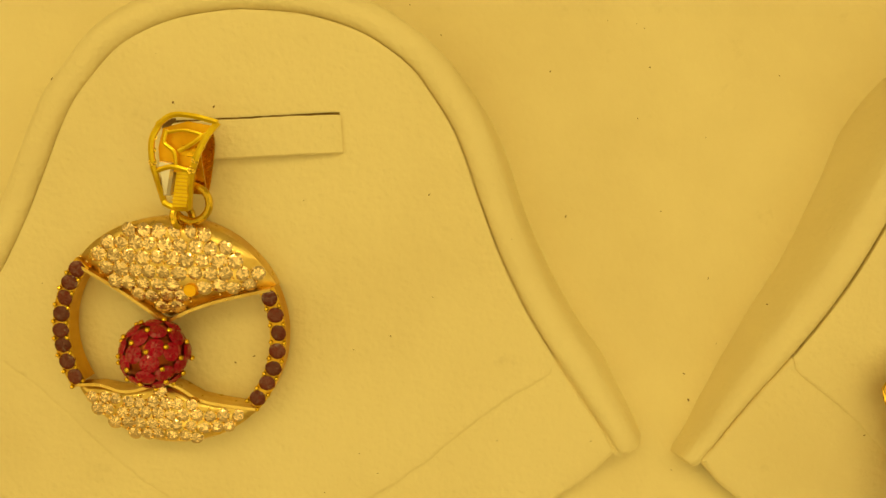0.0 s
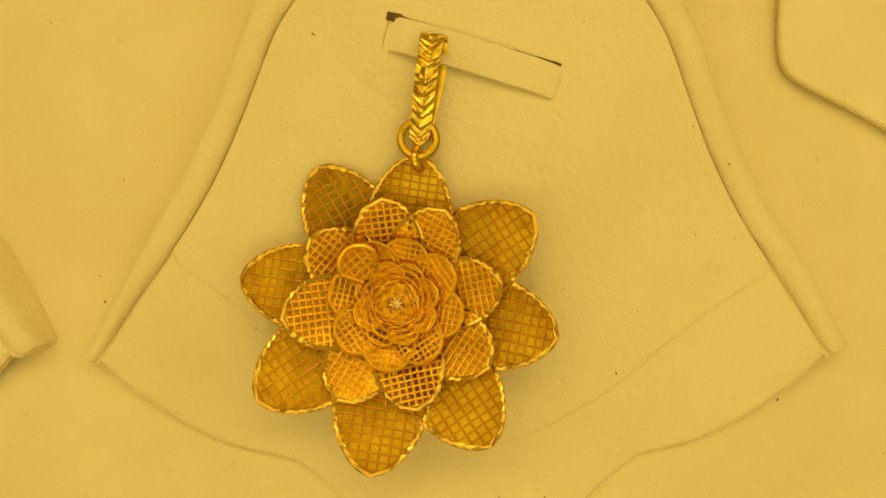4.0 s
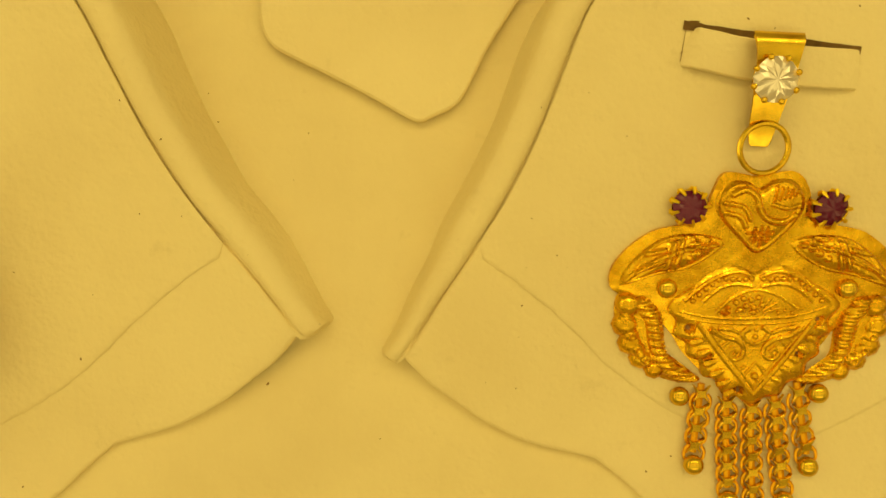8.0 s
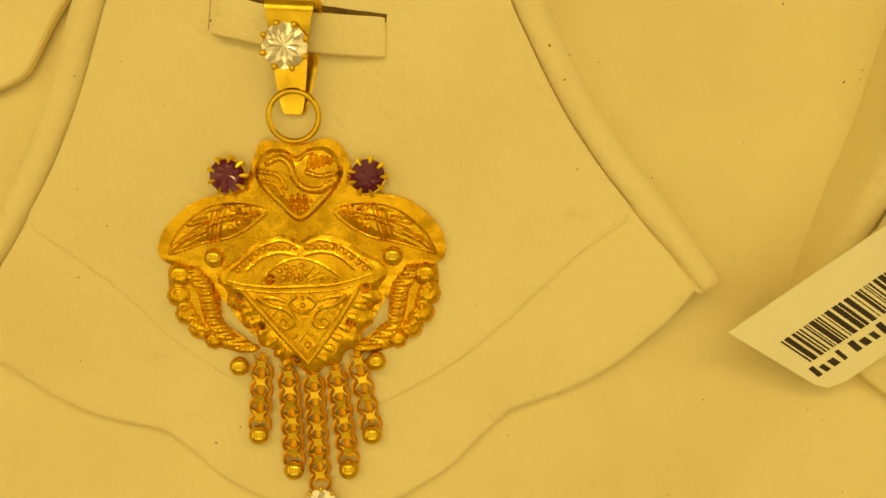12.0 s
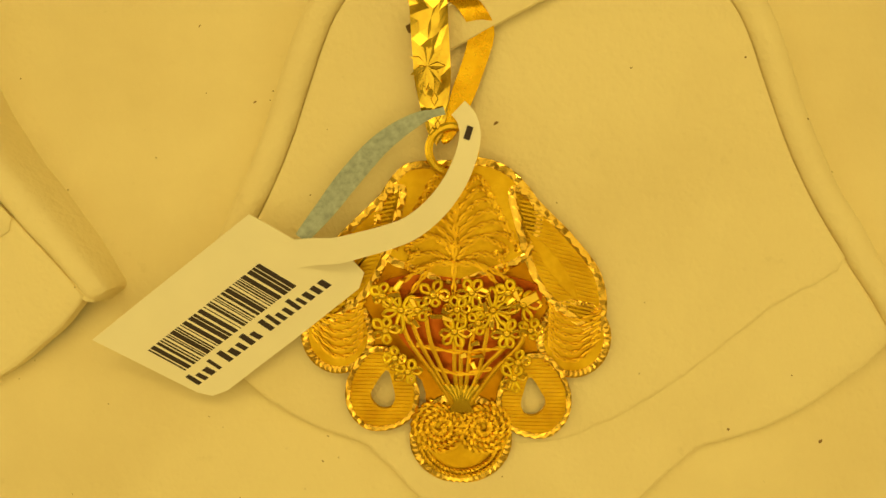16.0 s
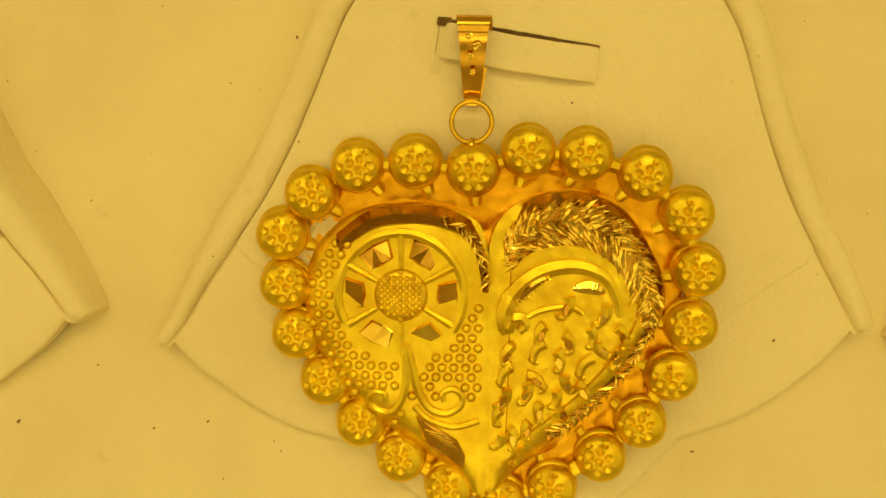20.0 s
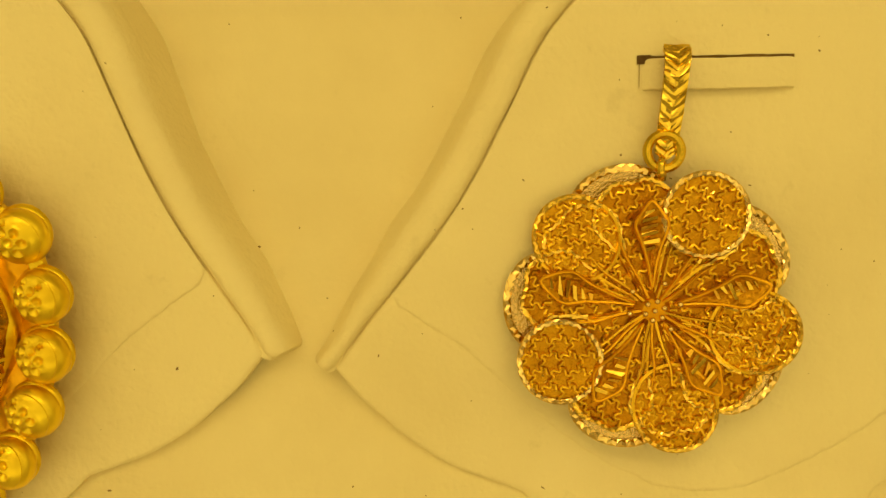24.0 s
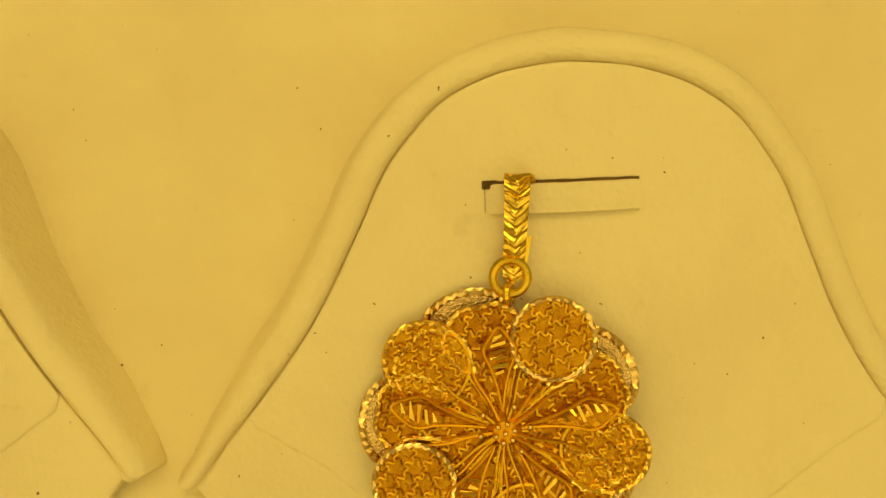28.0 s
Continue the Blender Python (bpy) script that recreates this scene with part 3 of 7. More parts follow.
def emboss(name, parent, mat, zf, lines=(), beads=(), label="", sides=6, smooth=4):
    """Raised wires (points, radius, taper) and beads (x, y, radius) that follow a relief zf(x, y)."""
    bm = bmesh.new()
    for pts, r, taper in lines:
        run = smooth_line([(*q, 0) for q in pts], smooth)
        tube(bm, [Vector((q.x, q.y, zf(q.x, q.y) + r * 0.2)) for q in run], r, sides, taper=taper)
    for x, y, r in beads:
        ball(bm, x, y, zf(x, y) + r * 0.1, r, 8, 6)
    return part(name, bm, mat, parent, label)


def cut_band(bm, line, w, h, step=2):
    """A diamond-cut edge: a band of slanted facets along a closed or open 3D line."""
    n = len(line)
    rows = []
    for i in range(0, n, step):
        p = Vector(line[i])
        d = (Vector(line[(i + 1) % n]) - Vector(line[i - 1])) if 0 < i < n - 1 else (Vector(line[min(i + 1, n - 1)]) - Vector(line[max(i - 1, 0)]))
        d = d.normalized()
        s = Vector((-d.y, d.x, 0)).normalized()
        k = (i // step) % 2
        z = h * (1.0 if k else 0.45) * (1 + 0.6 * math.sin(i * 12.9898))
        rows.append([bm.verts.new(p - s * w / 2 - Vector((0, 0, h * 0.3))), bm.verts.new(p - s * w * (0.35 - 0.3 * k) + Vector((0, 0, z))),
                     bm.verts.new(p + s * w * (0.15 + 0.3 * k) + Vector((0, 0, z * 0.9))), bm.verts.new(p + s * w / 2 - Vector((0, 0, h * 0.3)))])
    for a, b in zip(rows, rows[1:]):
        for k in range(3):
            bm.faces.new((a[k], a[k + 1], b[k + 1]))
            bm.faces.new((a[k], b[k + 1], b[k]))
        bm.faces.new((a[3], a[0], b[0], b[3]))


def bail(parent, top, bottom, w_top, w_bottom, mat, lean=0.0, high=2.9, chevrons=0, thick=0.3, name="bail", z0=0.0, climb=0.0, shape=None):
    """A tapered loop over the strap: front leg, bend, back leg (leaning sideways by lean)."""
    t, b = Vector((*top, 0)), Vector((*bottom, 0))
    d = t - b
    prof = [(0.0, 0.7), (0.12, 1.0), (0.35, 1.75), (0.6, 2.45), (0.8, high), (0.93, high * 0.98), (1.0, high * 0.8), (1.0, high * 0.55), (0.93, 0.75), (0.75, 0.2), (0.4, 0.15), (0.1, 0.3), (0.0, 0.7)]
    line = [b + d * f + Vector((lean * max(0.0, 1.0 - h / high) * (min(1.0, 0.2 + 1.1 * f) if k > 6 else 0), 0, h + z0 + climb * d.y * f)) for k, (f, h) in enumerate(prof)]
    line = smooth_line(line, 4)
    side = Vector((d.y, -d.x, 0)).normalized()
    bm = bmesh.new()
    n = len(line)
    width = lambda f: (w_bottom + (w_top - w_bottom) * min(1.0, 2.2 * f if f < 0.5 else 2.2 * (1 - f)) ** 0.8)
    width = shape or width
    ribbon(bm, line, width, thick, side)
    ob = part(name, bm, mat, parent)
    if chevrons:
        # herringbone cuts on the front leg
        bm = bmesh.new()
        cuts = random.Random(chevrons)
        rows = []
        m = n // 2 + 2
        for i in range(chevrons * 2 + 1):
            f = i / (chevrons * 2) * (m - 1)
            q = int(min(f, m - 2))
            p = line[q].lerp(line[q + 1], f - q)
            tang = (line[min(q + 1, n - 1)] - line[q]).normalized()
            up = side.cross(tang)
            up = up if up.z > 0 else -up
            w = width(f / (n - 1)) / 2
            step = (0.0, 0.11, 0.05)[i % 3]
            rows.append([p + side * w * u + tang * (-0.8 * (1 - abs(u)) * w + cuts.uniform(-0.06, 0.06)) + up * (thick / 2 + 0.02 + step * cuts.uniform(0.4, 1.3) + cuts.uniform(0, 0.035) + 0.1 * (1 - u * u)) for u in (-1, -0.55, -0.1, 0.1, 0.55, 1)])
        vs = [[bm.verts.new(p) for p in r] for r in rows]
        for a, b2 in zip(vs, vs[1:]):
            for k in range(5):
                bm.faces.new((a[k], a[k + 1], b2[k + 1]))
                bm.faces.new((a[k], b2[k + 1], b2[k]))
        part("herringbone", bm, GOLD_CUT, ob, "sparkling diamond-cut herringbone", False)
    return ob


def inside(x, y, poly):
    hit = False
    for (ax, ay), (bx, by) in zip(poly, poly[1:] + poly[:1]):
        if (ay > y) != (by > y) and x < (bx - ax) * (y - ay) / (by - ay) + ax:
            hit = not hit
    return hit


# ---- first pad: the round pendant with a red ball ----
def arc(cx, cy, r, a0, a1, n):
    return [(cx + r * math.cos(radians(a0 + (a1 - a0) * k / n)), cy + r * math.sin(radians(a0 + (a1 - a0) * k / n))) for k in range(n + 1)]


def pave(parent, name, outline, centre, dome, spacing, size, seed, label, skip=None):
    """A domed plate set with small stones."""
    hi = lambda x, y: 0.7 + dome * (1 - ((x - centre[0]) / 9) ** 2 - ((y - centre[1]) / 4.5) ** 2)
    bm = dome_bm(outline, centre, lambda x, y, s: hi(x, y) * (1 - 0.35 * s ** 10), 12, low=-0.75)
    plate = part(name, bm, GOLD_PALE_RIM, parent, label)
    rng = random.Random(seed)
    inner = inset_line(outline, size * 0.6)
    prongs = bmesh.new()
    row = 0
    y = min(p[1] for p in outline)
    while y < max(p[1] for p in outline):
        x = -12 + (row % 2) * spacing / 2
        while x < 12:
            px, py = x + rng.uniform(-0.1, 0.1), y + rng.uniform(-0.1, 0.1)
            if inside(px, py, inner) and not (skip and math.hypot(px - skip[0], py - skip[1]) < spacing * 0.75):
                slope_x, slope_y = 2 * dome * (px - centre[0]) / 81, 2 * dome * (py - centre[1]) / 20
                shared("zircon", rng.choice(PAVE_STONES), plate, px, py, hi(px, py) - 0.04, -math.degrees(slope_y) * 0.8 + rng.uniform(-6, 6), math.degrees(slope_x) * 0.8 + rng.uniform(-6, 6), rng.uniform(0, 90), size * rng.uniform(0.85, 1.03))
            for qx, qy in ((px + spacing * 0.5, py + spacing * 0.28), (px, py + spacing * 0.58)):
                if inside(qx, qy, inner):
                    ball(prongs, qx, qy, hi(qx, qy) + 0.06, 0.13, 6, 4)
            x += spacing
        y += spacing * 0.87
        row += 1
    part("granulation", prongs, GOLD_PALE_CUT, plate)
    return plate


def round_pendant():
    pen = jewel("round_pendant", -41.45, 1.6, 0.75, "round gold pendant with white stones and a red stone ball")
    R = 9.6
    # two pave shields
    upper = arc(0, 0, R, 26, 142, 26) + [(-4.2, 3.6), (-1.9, 2.2), (-0.3, 1.2), (1.6, 2.1), (4.2, 3.1), (6.5, 3.7)]
    pave(pen, "upper_shield", upper, (0.2, 6.2), 1.5, 1.2, 0.7, 3, "white stones set close in gold", (2.0, 3.9))
    lower = arc(0, 0, R, 212, 319, 26) + [(4.5, -6.0), (2.2, -5.6), (0.6, -4.7), (-0.9, -4.3), (-2.4, -4.9), (-4.6, -5.2), (-6.4, -4.9)]
    pave(pen, "lower_shield", lower, (-0.2, -6.9), 1.1, 1.06, 0.62, 4, "small white stones set close in gold")
    for name, pts, z in (("upper_edge", [(-7.5, 5.5), (-4.2, 3.6), (-1.9, 2.1), (-0.3, 1.1), (1.6, 2.0), (4.2, 3.0), (8.3, 4.1)], 1.0),
                         ("lower_edge", [(-8.0, -4.8), (-6.0, -4.7), (-4.0, -5.2), (-2.2, -4.8), (-0.9, -4.2), (0.6, -4.6), (2.4, -5.6), (4.6, -6.0), (7.2, -6.2)], 0.9)):
        bm = bmesh.new()
        ribbon(bm, smooth_line([(*p, z) for p in pts], 5), 0.26, 0.9)
        part(name, bm, GOLD_PALE_RIM, pen)
    bm = bmesh.new()
    bmesh.ops.create_cone(bm, cap_ends=True, segments=18, radius1=0.62, radius2=0.5, depth=0.5, matrix=Matrix.Translation((2.0, 3.9, 1.85)))
    part("empty_socket", bm, GOLD_AMBER, pen, "empty gold socket of a lost stone")
    # two side bands of brown stones
    for name, a0, a1, n in (("left_band", 141, 211, 8), ("right_band", 27, -40, 7)):
        bm = bmesh.new()
        line = arc(0, 0, 8.95, a0, a1, 24)
        ribbon(bm, [(*p, 0.55) for p in line], 1.3, 1.6)
        band = part(name, bm, GOLD_SETTING, pen)
        prongs = bmesh.new()
        for k in range(n):
            a = a0 + (a1 - a0) * (k + 0.5) / n
            shared("brown_stone", GEM_BROWN, band, 8.95 * math.cos(radians(a)), 8.95 * math.sin(radians(a)), 1.36, 6 * math.sin(k * 2.1), 6 * math.cos(k * 1.7), k * 31, 0.7)
            for r in (8.4, 9.5):
                b = a + (a1 - a0) / n / 2
                ball(prongs, r * math.cos(radians(b)), r * math.sin(radians(b)), 1.48, 0.2, 8, 5)
        part("granulation", prongs, GOLD, band)
    # the ball
    heart = Vector((-0.85, -1.45, 2.1))
    bm = bmesh.new()
    ball(bm, *heart, 2.6, 20, 14)
    core = part("stone_ball", bm, RED_SETTING, pen, "gold ball covered with red stones")
    beads = bmesh.new()
    n = 42
    for k in range(n):
        z = 1 - 2 * (k + 0.5) / n
        if z < -0.25:
            continue
        a = k * 2.399963
        s = math.sqrt(1 - z * z)
        d = Vector((s * math.cos(a), s * math.sin(a), z))
        q = d.to_track_quat("Z", "Y").to_euler()
        shared("ruby", GEM_RUBY, core, *(heart + d * 2.62), math.degrees(q.x), math.degrees(q.y), math.degrees(q.z), 0.76)
        e = a + 1.2
        z2 = z - 1 / n * 1.9
        s2 = math.sqrt(max(0, 1 - z2 * z2))
        ball(beads, *(heart + 2.86 * Vector((s2 * math.cos(e), s2 * math.sin(e), z2))), 0.23, 8, 5)
    part("granulation", beads, GOLD, core)
    # hanger: eye, open jump ring, openwork bail
    part("eye", ring_bm(0.9, 0.3, 1.2, 9.7, 1.2, 60, 10), GOLD, pen)
    part("jump_ring", ring_bm(1.45, 0.3, 2.0, 10.9, 1.5, 0, 0, -150, 110), GOLD, pen)
    bl = bail(pen, (2.5, 17.0), (2.3, 11.6), 1.7, 1.3, GOLD_SATIN, 0.3, 2.2, 0, 0.16)
    slant = lambda x, y: (x + 0.25 + 0.2 * (y - 10.7), y)
    rails = [([(-1.35, 16.9, 2.9), (-1.6, 15.8, 3.1), (-1.35, 14.2, 3.0), (-0.95, 13.0, 2.7), (-0.35, 10.9, 1.7)], 0.24), ([(3.1, 17.3, 2.9), (2.5, 16.2, 3.1), (2.0, 14.6, 3.0), (1.75, 13.0, 2.6), (1.7, 10.5, 1.7)], 0.26),
             ([(-1.4, 16.9, 3.0), (-0.4, 17.7, 3.1), (1.2, 17.7, 3.1), (3.1, 17.3, 3.0)], 0.24), ([(-0.7, 16.6, 2.9), (-0.7, 15.6, 2.9), (0.2, 14.9, 2.9), (0.5, 13.6, 2.8)], 0.17), ([(2.3, 16.4, 2.9), (1.4, 15.6, 2.9), (0.5, 15.0, 2.9)], 0.17),
             ([(-1.0, 13.4, 2.8), (0.2, 13.8, 2.9), (1.7, 13.5, 2.8)], 0.22), ([(-0.35, 10.9, 1.8), (0.6, 10.5, 1.8), (1.7, 10.5, 1.8)], 0.26), ([(-0.9, 16.3, 2.8), (0.6, 16.6, 2.9), (2.1, 16.3, 2.8)], 0.15)]
    bm = bmesh.new()
    prism(bm, [slant(x, y) for x, y in ((-1.2, 16.7), (0.6, 17.3), (2.7, 17.0), (1.8, 15.0), (1.6, 13.4), (-0.8, 13.3), (-1.3, 15.2))], 2.2, 2.4, 0.05, 2.45)
    part("bail_web", bm, GOLD_AMBER, bl)
    for pts, r in rails:
        bm = bmesh.new()
        tube(bm, smooth_line([(*slant(x, y), z) for x, y, z in pts], 5), r, 6)
        part("bail_rail", bm, GOLD_YELLOW, bl)
    for y, x in ((16.0, -1.55), (15.0, -1.45), (14.1, -1.25), (15.4, 2.25), (14.4, 1.95), (13.6, 1.8)):
        shared("rail_facet", BALL_FACET, bl, *slant(x, y), 3.1, 10, 20, 30 * y, 0.3)
    bm = bmesh.new()
    prism(bm, [slant(x, y) for x, y in ((0.35, 13.5), (1.75, 13.3), (1.7, 10.6), (0.5, 10.6))], 1.4, 2.2, 0.08, 2.3)
    hatch = part("hatched_plate", bm, GOLD_YELLOW, bl, "", False)
    bm = bmesh.new()
    for k in range(9):
        tube(bm, [Vector((*slant(x, y - 0.29 * k), 2.34)) for x, y in ((0.45, 13.2), (1.65, 13.15))], 0.07, 4)
    part("hatching", bm, GOLD_MATTE, hatch)
    bm = bmesh.new()
    prism(bm, [slant(x, y + 0.6) for x, y in ((-1.15, 13.6), (0.2, 13.5), (0.3, 10.9), (-0.2, 10.9))], 1.6, 2.5, 0.2, 2.75)
    part("baguette", bm, BRILLIANT, bl, "tapered baguette-cut clear stone", False)
    pen.scale = (0.992, 0.992, 0.992)


round_pendant()


# ---- second pad: the mesh lotus ----
def petal_point(u, v, length, half, rise, cup, sharp):
    """A point of a petal that grows along +y from the flower's middle."""
    e = max(0.0, (u - 0.55) / 0.45)
    w = half * min(1.0, 0.35 + 1.1 * u) * max(0.0, 1 - e ** 1.9) ** (0.62 + sharp)
    return Vector((w * v, length * u, rise * u ** 1.4 + cup * v * v * w / half))


def mesh_petal(name, length, half, rise, cup, u0, cells_u, cells_v, wire, cut=True, sharp=0.25, tip=0.0):
    """Lattice, backing sheet and cut edge of one petal, as meshes to be shared; tip: how far in from the point it is lined."""
    P = lambda u, v: petal_point(u, v, length, half, rise, cup, sharp)
    bm = bmesh.new()
    for j in range(1, cells_v):
        x = -half + 2 * half * j / cells_v
        run = []
        for i in range(33):
            u = u0 + (1 - u0) * i / 32
            w = P(u, 1).x
            if abs(x) < w * 0.98:
                run.append(P(u, x / w))
        if len(run) > 2:
            tube(bm, run[::2] + ([run[-1]] if len(run) % 2 == 0 else []), wire, 5, flat=0.7)
    for i in range(cells_u):
        u = u0 + (1 - u0) * (i + 0.5) / cells_u
        if P(u, 1).x > 0.25:
            tube(bm, [P(u, -1 + 2 * k / 8) + Vector((0, 0, wire * 0.3)) for k in range(9)], wire * 0.9, 5, flat=0.7)
    lattice = mesh_of(name, bm, GOLD_MESH if length > 10 else GOLD_WIRE)
    sheet = None
    if tip:
        bm = bmesh.new()
        rows = []
        for i in range(11):
            u = 1 - tip + tip * i / 10.02
            rows.append([bm.verts.new(P(u, -1 + k / 4) - Vector((0, 0, 0.02))) for k in range(9)])
        for a, b in zip(rows, rows[1:]):
            for k in range(8):
                bm.faces.new((a[k], a[k + 1], b[k + 1], b[k]))
        bmesh.ops.solidify(bm, geom=bm.faces[:], thickness=0.08)
        # inner tiers get the amber sheet, with the bounced glow in its colour
        sheet = mesh_of(name + "_back", bm, GOLD_SHEET if length > 10 or length < 3.2 else GOLD_AMBER)
    bm = bmesh.new()
    edge = [P(u0 + (1 - u0) * i / 26, 1) for i in range(27)] + [P(u0 + (1 - u0) * (26 - i) / 26, -1) for i in range(1, 27)]
    tube(bm, edge, 0.2 if cut else wire * 1.5, 6)
    if cut:
        cut_band(bm, [p + Vector((0, 0, 0.16)) for p in (edge[12:-12] if length > 10 else edge[18:-18])], 0.42, 0.14, 1)
    rim = mesh_of(name + "_edge", bm, GOLD_AMBER_CUT if cut else GOLD_WIRE, False)
    return lattice, sheet, rim


def lotus_pendant():
    pen = thing("lotus_pendant", 29.5, -2.45, pad_z(-2.79) + 1.2, 0.0, -2.3, 0, "gold wire-mesh lotus flower pendant with layered petals", "pendant")
    tiers = [("outer_petal", mesh_petal("outer_petal", 13.9, 3.9, 2.1, 0.4, 0.36, 13, 9, 0.115, True, 0.0, 0.62), [82, 121, 171, 216, 263, 306, 350, 34], 0.1),
             ("middle_petal", mesh_petal("middle_petal", 9.0, 2.95, 2.2, 0.5, 0.24, 13, 10, 0.14, True, -0.08, 0.74), [98, 63, 12, 328, 284, 240, 188, 143], 0.35),
             ("inner_petal", mesh_petal("inner_petal", 5.6, 2.15, 1.9, 0.45, 0.2, 10, 9, 0.115, False, -0.16, 0.76), [79, 36, 350, 305, 262, 216, 168, 122], 0.4),
             ("core_petal", mesh_petal("core_petal", 3.6, 1.45, 1.6, 0.3, 0.2, 6, 6, 0.08, False, -0.16, 0.72), [20, 65, 110, 155, 200, 245, 290, 335], 0.35)]
    rng = random.Random(12)
    for name, (lattice, sheet, rim), angles, z in tiers:
        for a in angles:
            k = rng.uniform(0.97, 1.03) * {82: 0.9, 121: 0.93, 171: 0.96}.get(a, 1.0)
            lean = rng.uniform(-0.5, 3.0)
            ob = shared(name, lattice, pen, 0, 0, z, lean, 0, a - 90, k)
            back = new("backing", sheet)
            back.parent = ob
            edge = new("cut_edge", rim)
            edge.parent = ob
    # the bent petal that catches the light
    lattice, sheet, rim = mesh_petal("bent_petal", 3.4, 1.6, 0.5, 0.4, 0.1, 5, 5, 0.15, False, -0.1, 0.9)
    ob = shared("bent_petal", lattice, pen, -1.9, 2.0, 2.5, 18, 0, 38)
    for nm, data in (("backing", sheet), ("cut_edge", rim)):
        kid = new(nm, data)
        kid.parent = ob
    # rosette and star in the middle
    for r, z, wire, waves in ((2.75, 1.65, 0.17, 8), (2.2, 1.55, 0.13, 9), (1.4, 1.35, 0.11, 9)):
        bm = bmesh.new()
        line = [Vector(((r + 0.18 * abs(math.sin(waves / 2 * a))) * math.cos(a), (r + 0.18 * abs(math.sin(waves / 2 * a))) * math.sin(a), z + 0.12 * math.sin(waves * a))) for a in (2 * math.pi * k / 96 for k in range(96))]
        tube(bm, line, wire, 6, True)
        part("core_ring", bm, GOLD_WIRE, pen)
    bm = bmesh.new()
    rng = random.Random(5)
    for k in range(46):
        a, r = rng.uniform(0, 6.28), rng.uniform(0.2, 2.4)
        b = a + rng.uniform(0.6, 1.6)
        pts = [(r * math.cos(a), r * math.sin(a), 1.05), (r * 0.8 * math.cos((a + b) / 2), r * 0.8 * math.sin((a + b) / 2), 1.5), (r * math.cos(b), r * math.sin(b), 1.05)]
        tube(bm, smooth_line(pts, 4), 0.08, 4)
    tagged(part("wire_nest", bm, GOLD_WIRE, pen), kind="stuff")
    bm = bmesh.new()
    bmesh.ops.create_cone(bm, cap_ends=True, segments=24, radius1=2.5, radius2=2.2, depth=0.3, matrix=Matrix.Translation((0, 0, 0.9)))
    part("core_floor", bm, GOLD_AMBER, pen)
    bm = bmesh.new()
    for k in range(8):
        a = k * math.pi / 4 + 0.2
        p, q = Vector((math.cos(a), math.sin(a), 0)), Vector((-math.sin(a), math.cos(a), 0))
        l = 0.95 if k % 2 else 0.65
        c = [bm.verts.new(Vector((0, 0, 1.8))), bm.verts.new(p * 0.3 + q * 0.13 + Vector((0, 0, 1.65))), bm.verts.new(p * l + Vector((0, 0, 1.5))), bm.verts.new(p * 0.3 - q * 0.13 + Vector((0, 0, 1.65)))]
        bm.faces.new((c[0], c[1], c[2]))
        bm.faces.new((c[0], c[2], c[3]))
    part("star", bm, GOLD_PALE, pen, "bright cut star in the flower's middle", False)
    # underside cup that the petals are soldered to
    bm = bmesh.new()
    bmesh.ops.create_cone(bm, cap_ends=True, segments=28, radius1=3.0, radius2=4.4, depth=1.5, matrix=Matrix.Translation((0, 0, -0.2)))
    part("cup", bm, GOLD_DEEP, pen)
    part("eye", ring_bm(0.8, 0.35, 1.7, 12.0, 2.5, 70, 5), GOLD, pen)
    part("jump_ring", ring_bm(1.45, 0.36, 1.7, 13.6, 2.9, 8), GOLD, pen)
    bail(pen, (2.75, 21.6), (1.75, 13.7), 1.9, 1.6, GOLD, 0.6, 1.9, 23, z0=1.9, climb=0.14)
    pen.scale = (0.986, 0.986, 0.986)


lotus_pendant()


# ---- third pad: the stamped pendant with a fringe ----
def spiral(cx, cy, r, turns, start, n=26, hand=1):
    return [(cx + r * (1 - 0.85 * k / n) * math.cos(start + hand * turns * 6.283 * k / n), cy + r * (1 - 0.85 * k / n) * math.sin(start + hand * turns * 6.283 * k / n)) for k in range(n + 1)]


def flow(pts, n=4):
    return [(p.x, p.y) for p in smooth_line([(*q, 0) for q in pts], n)]


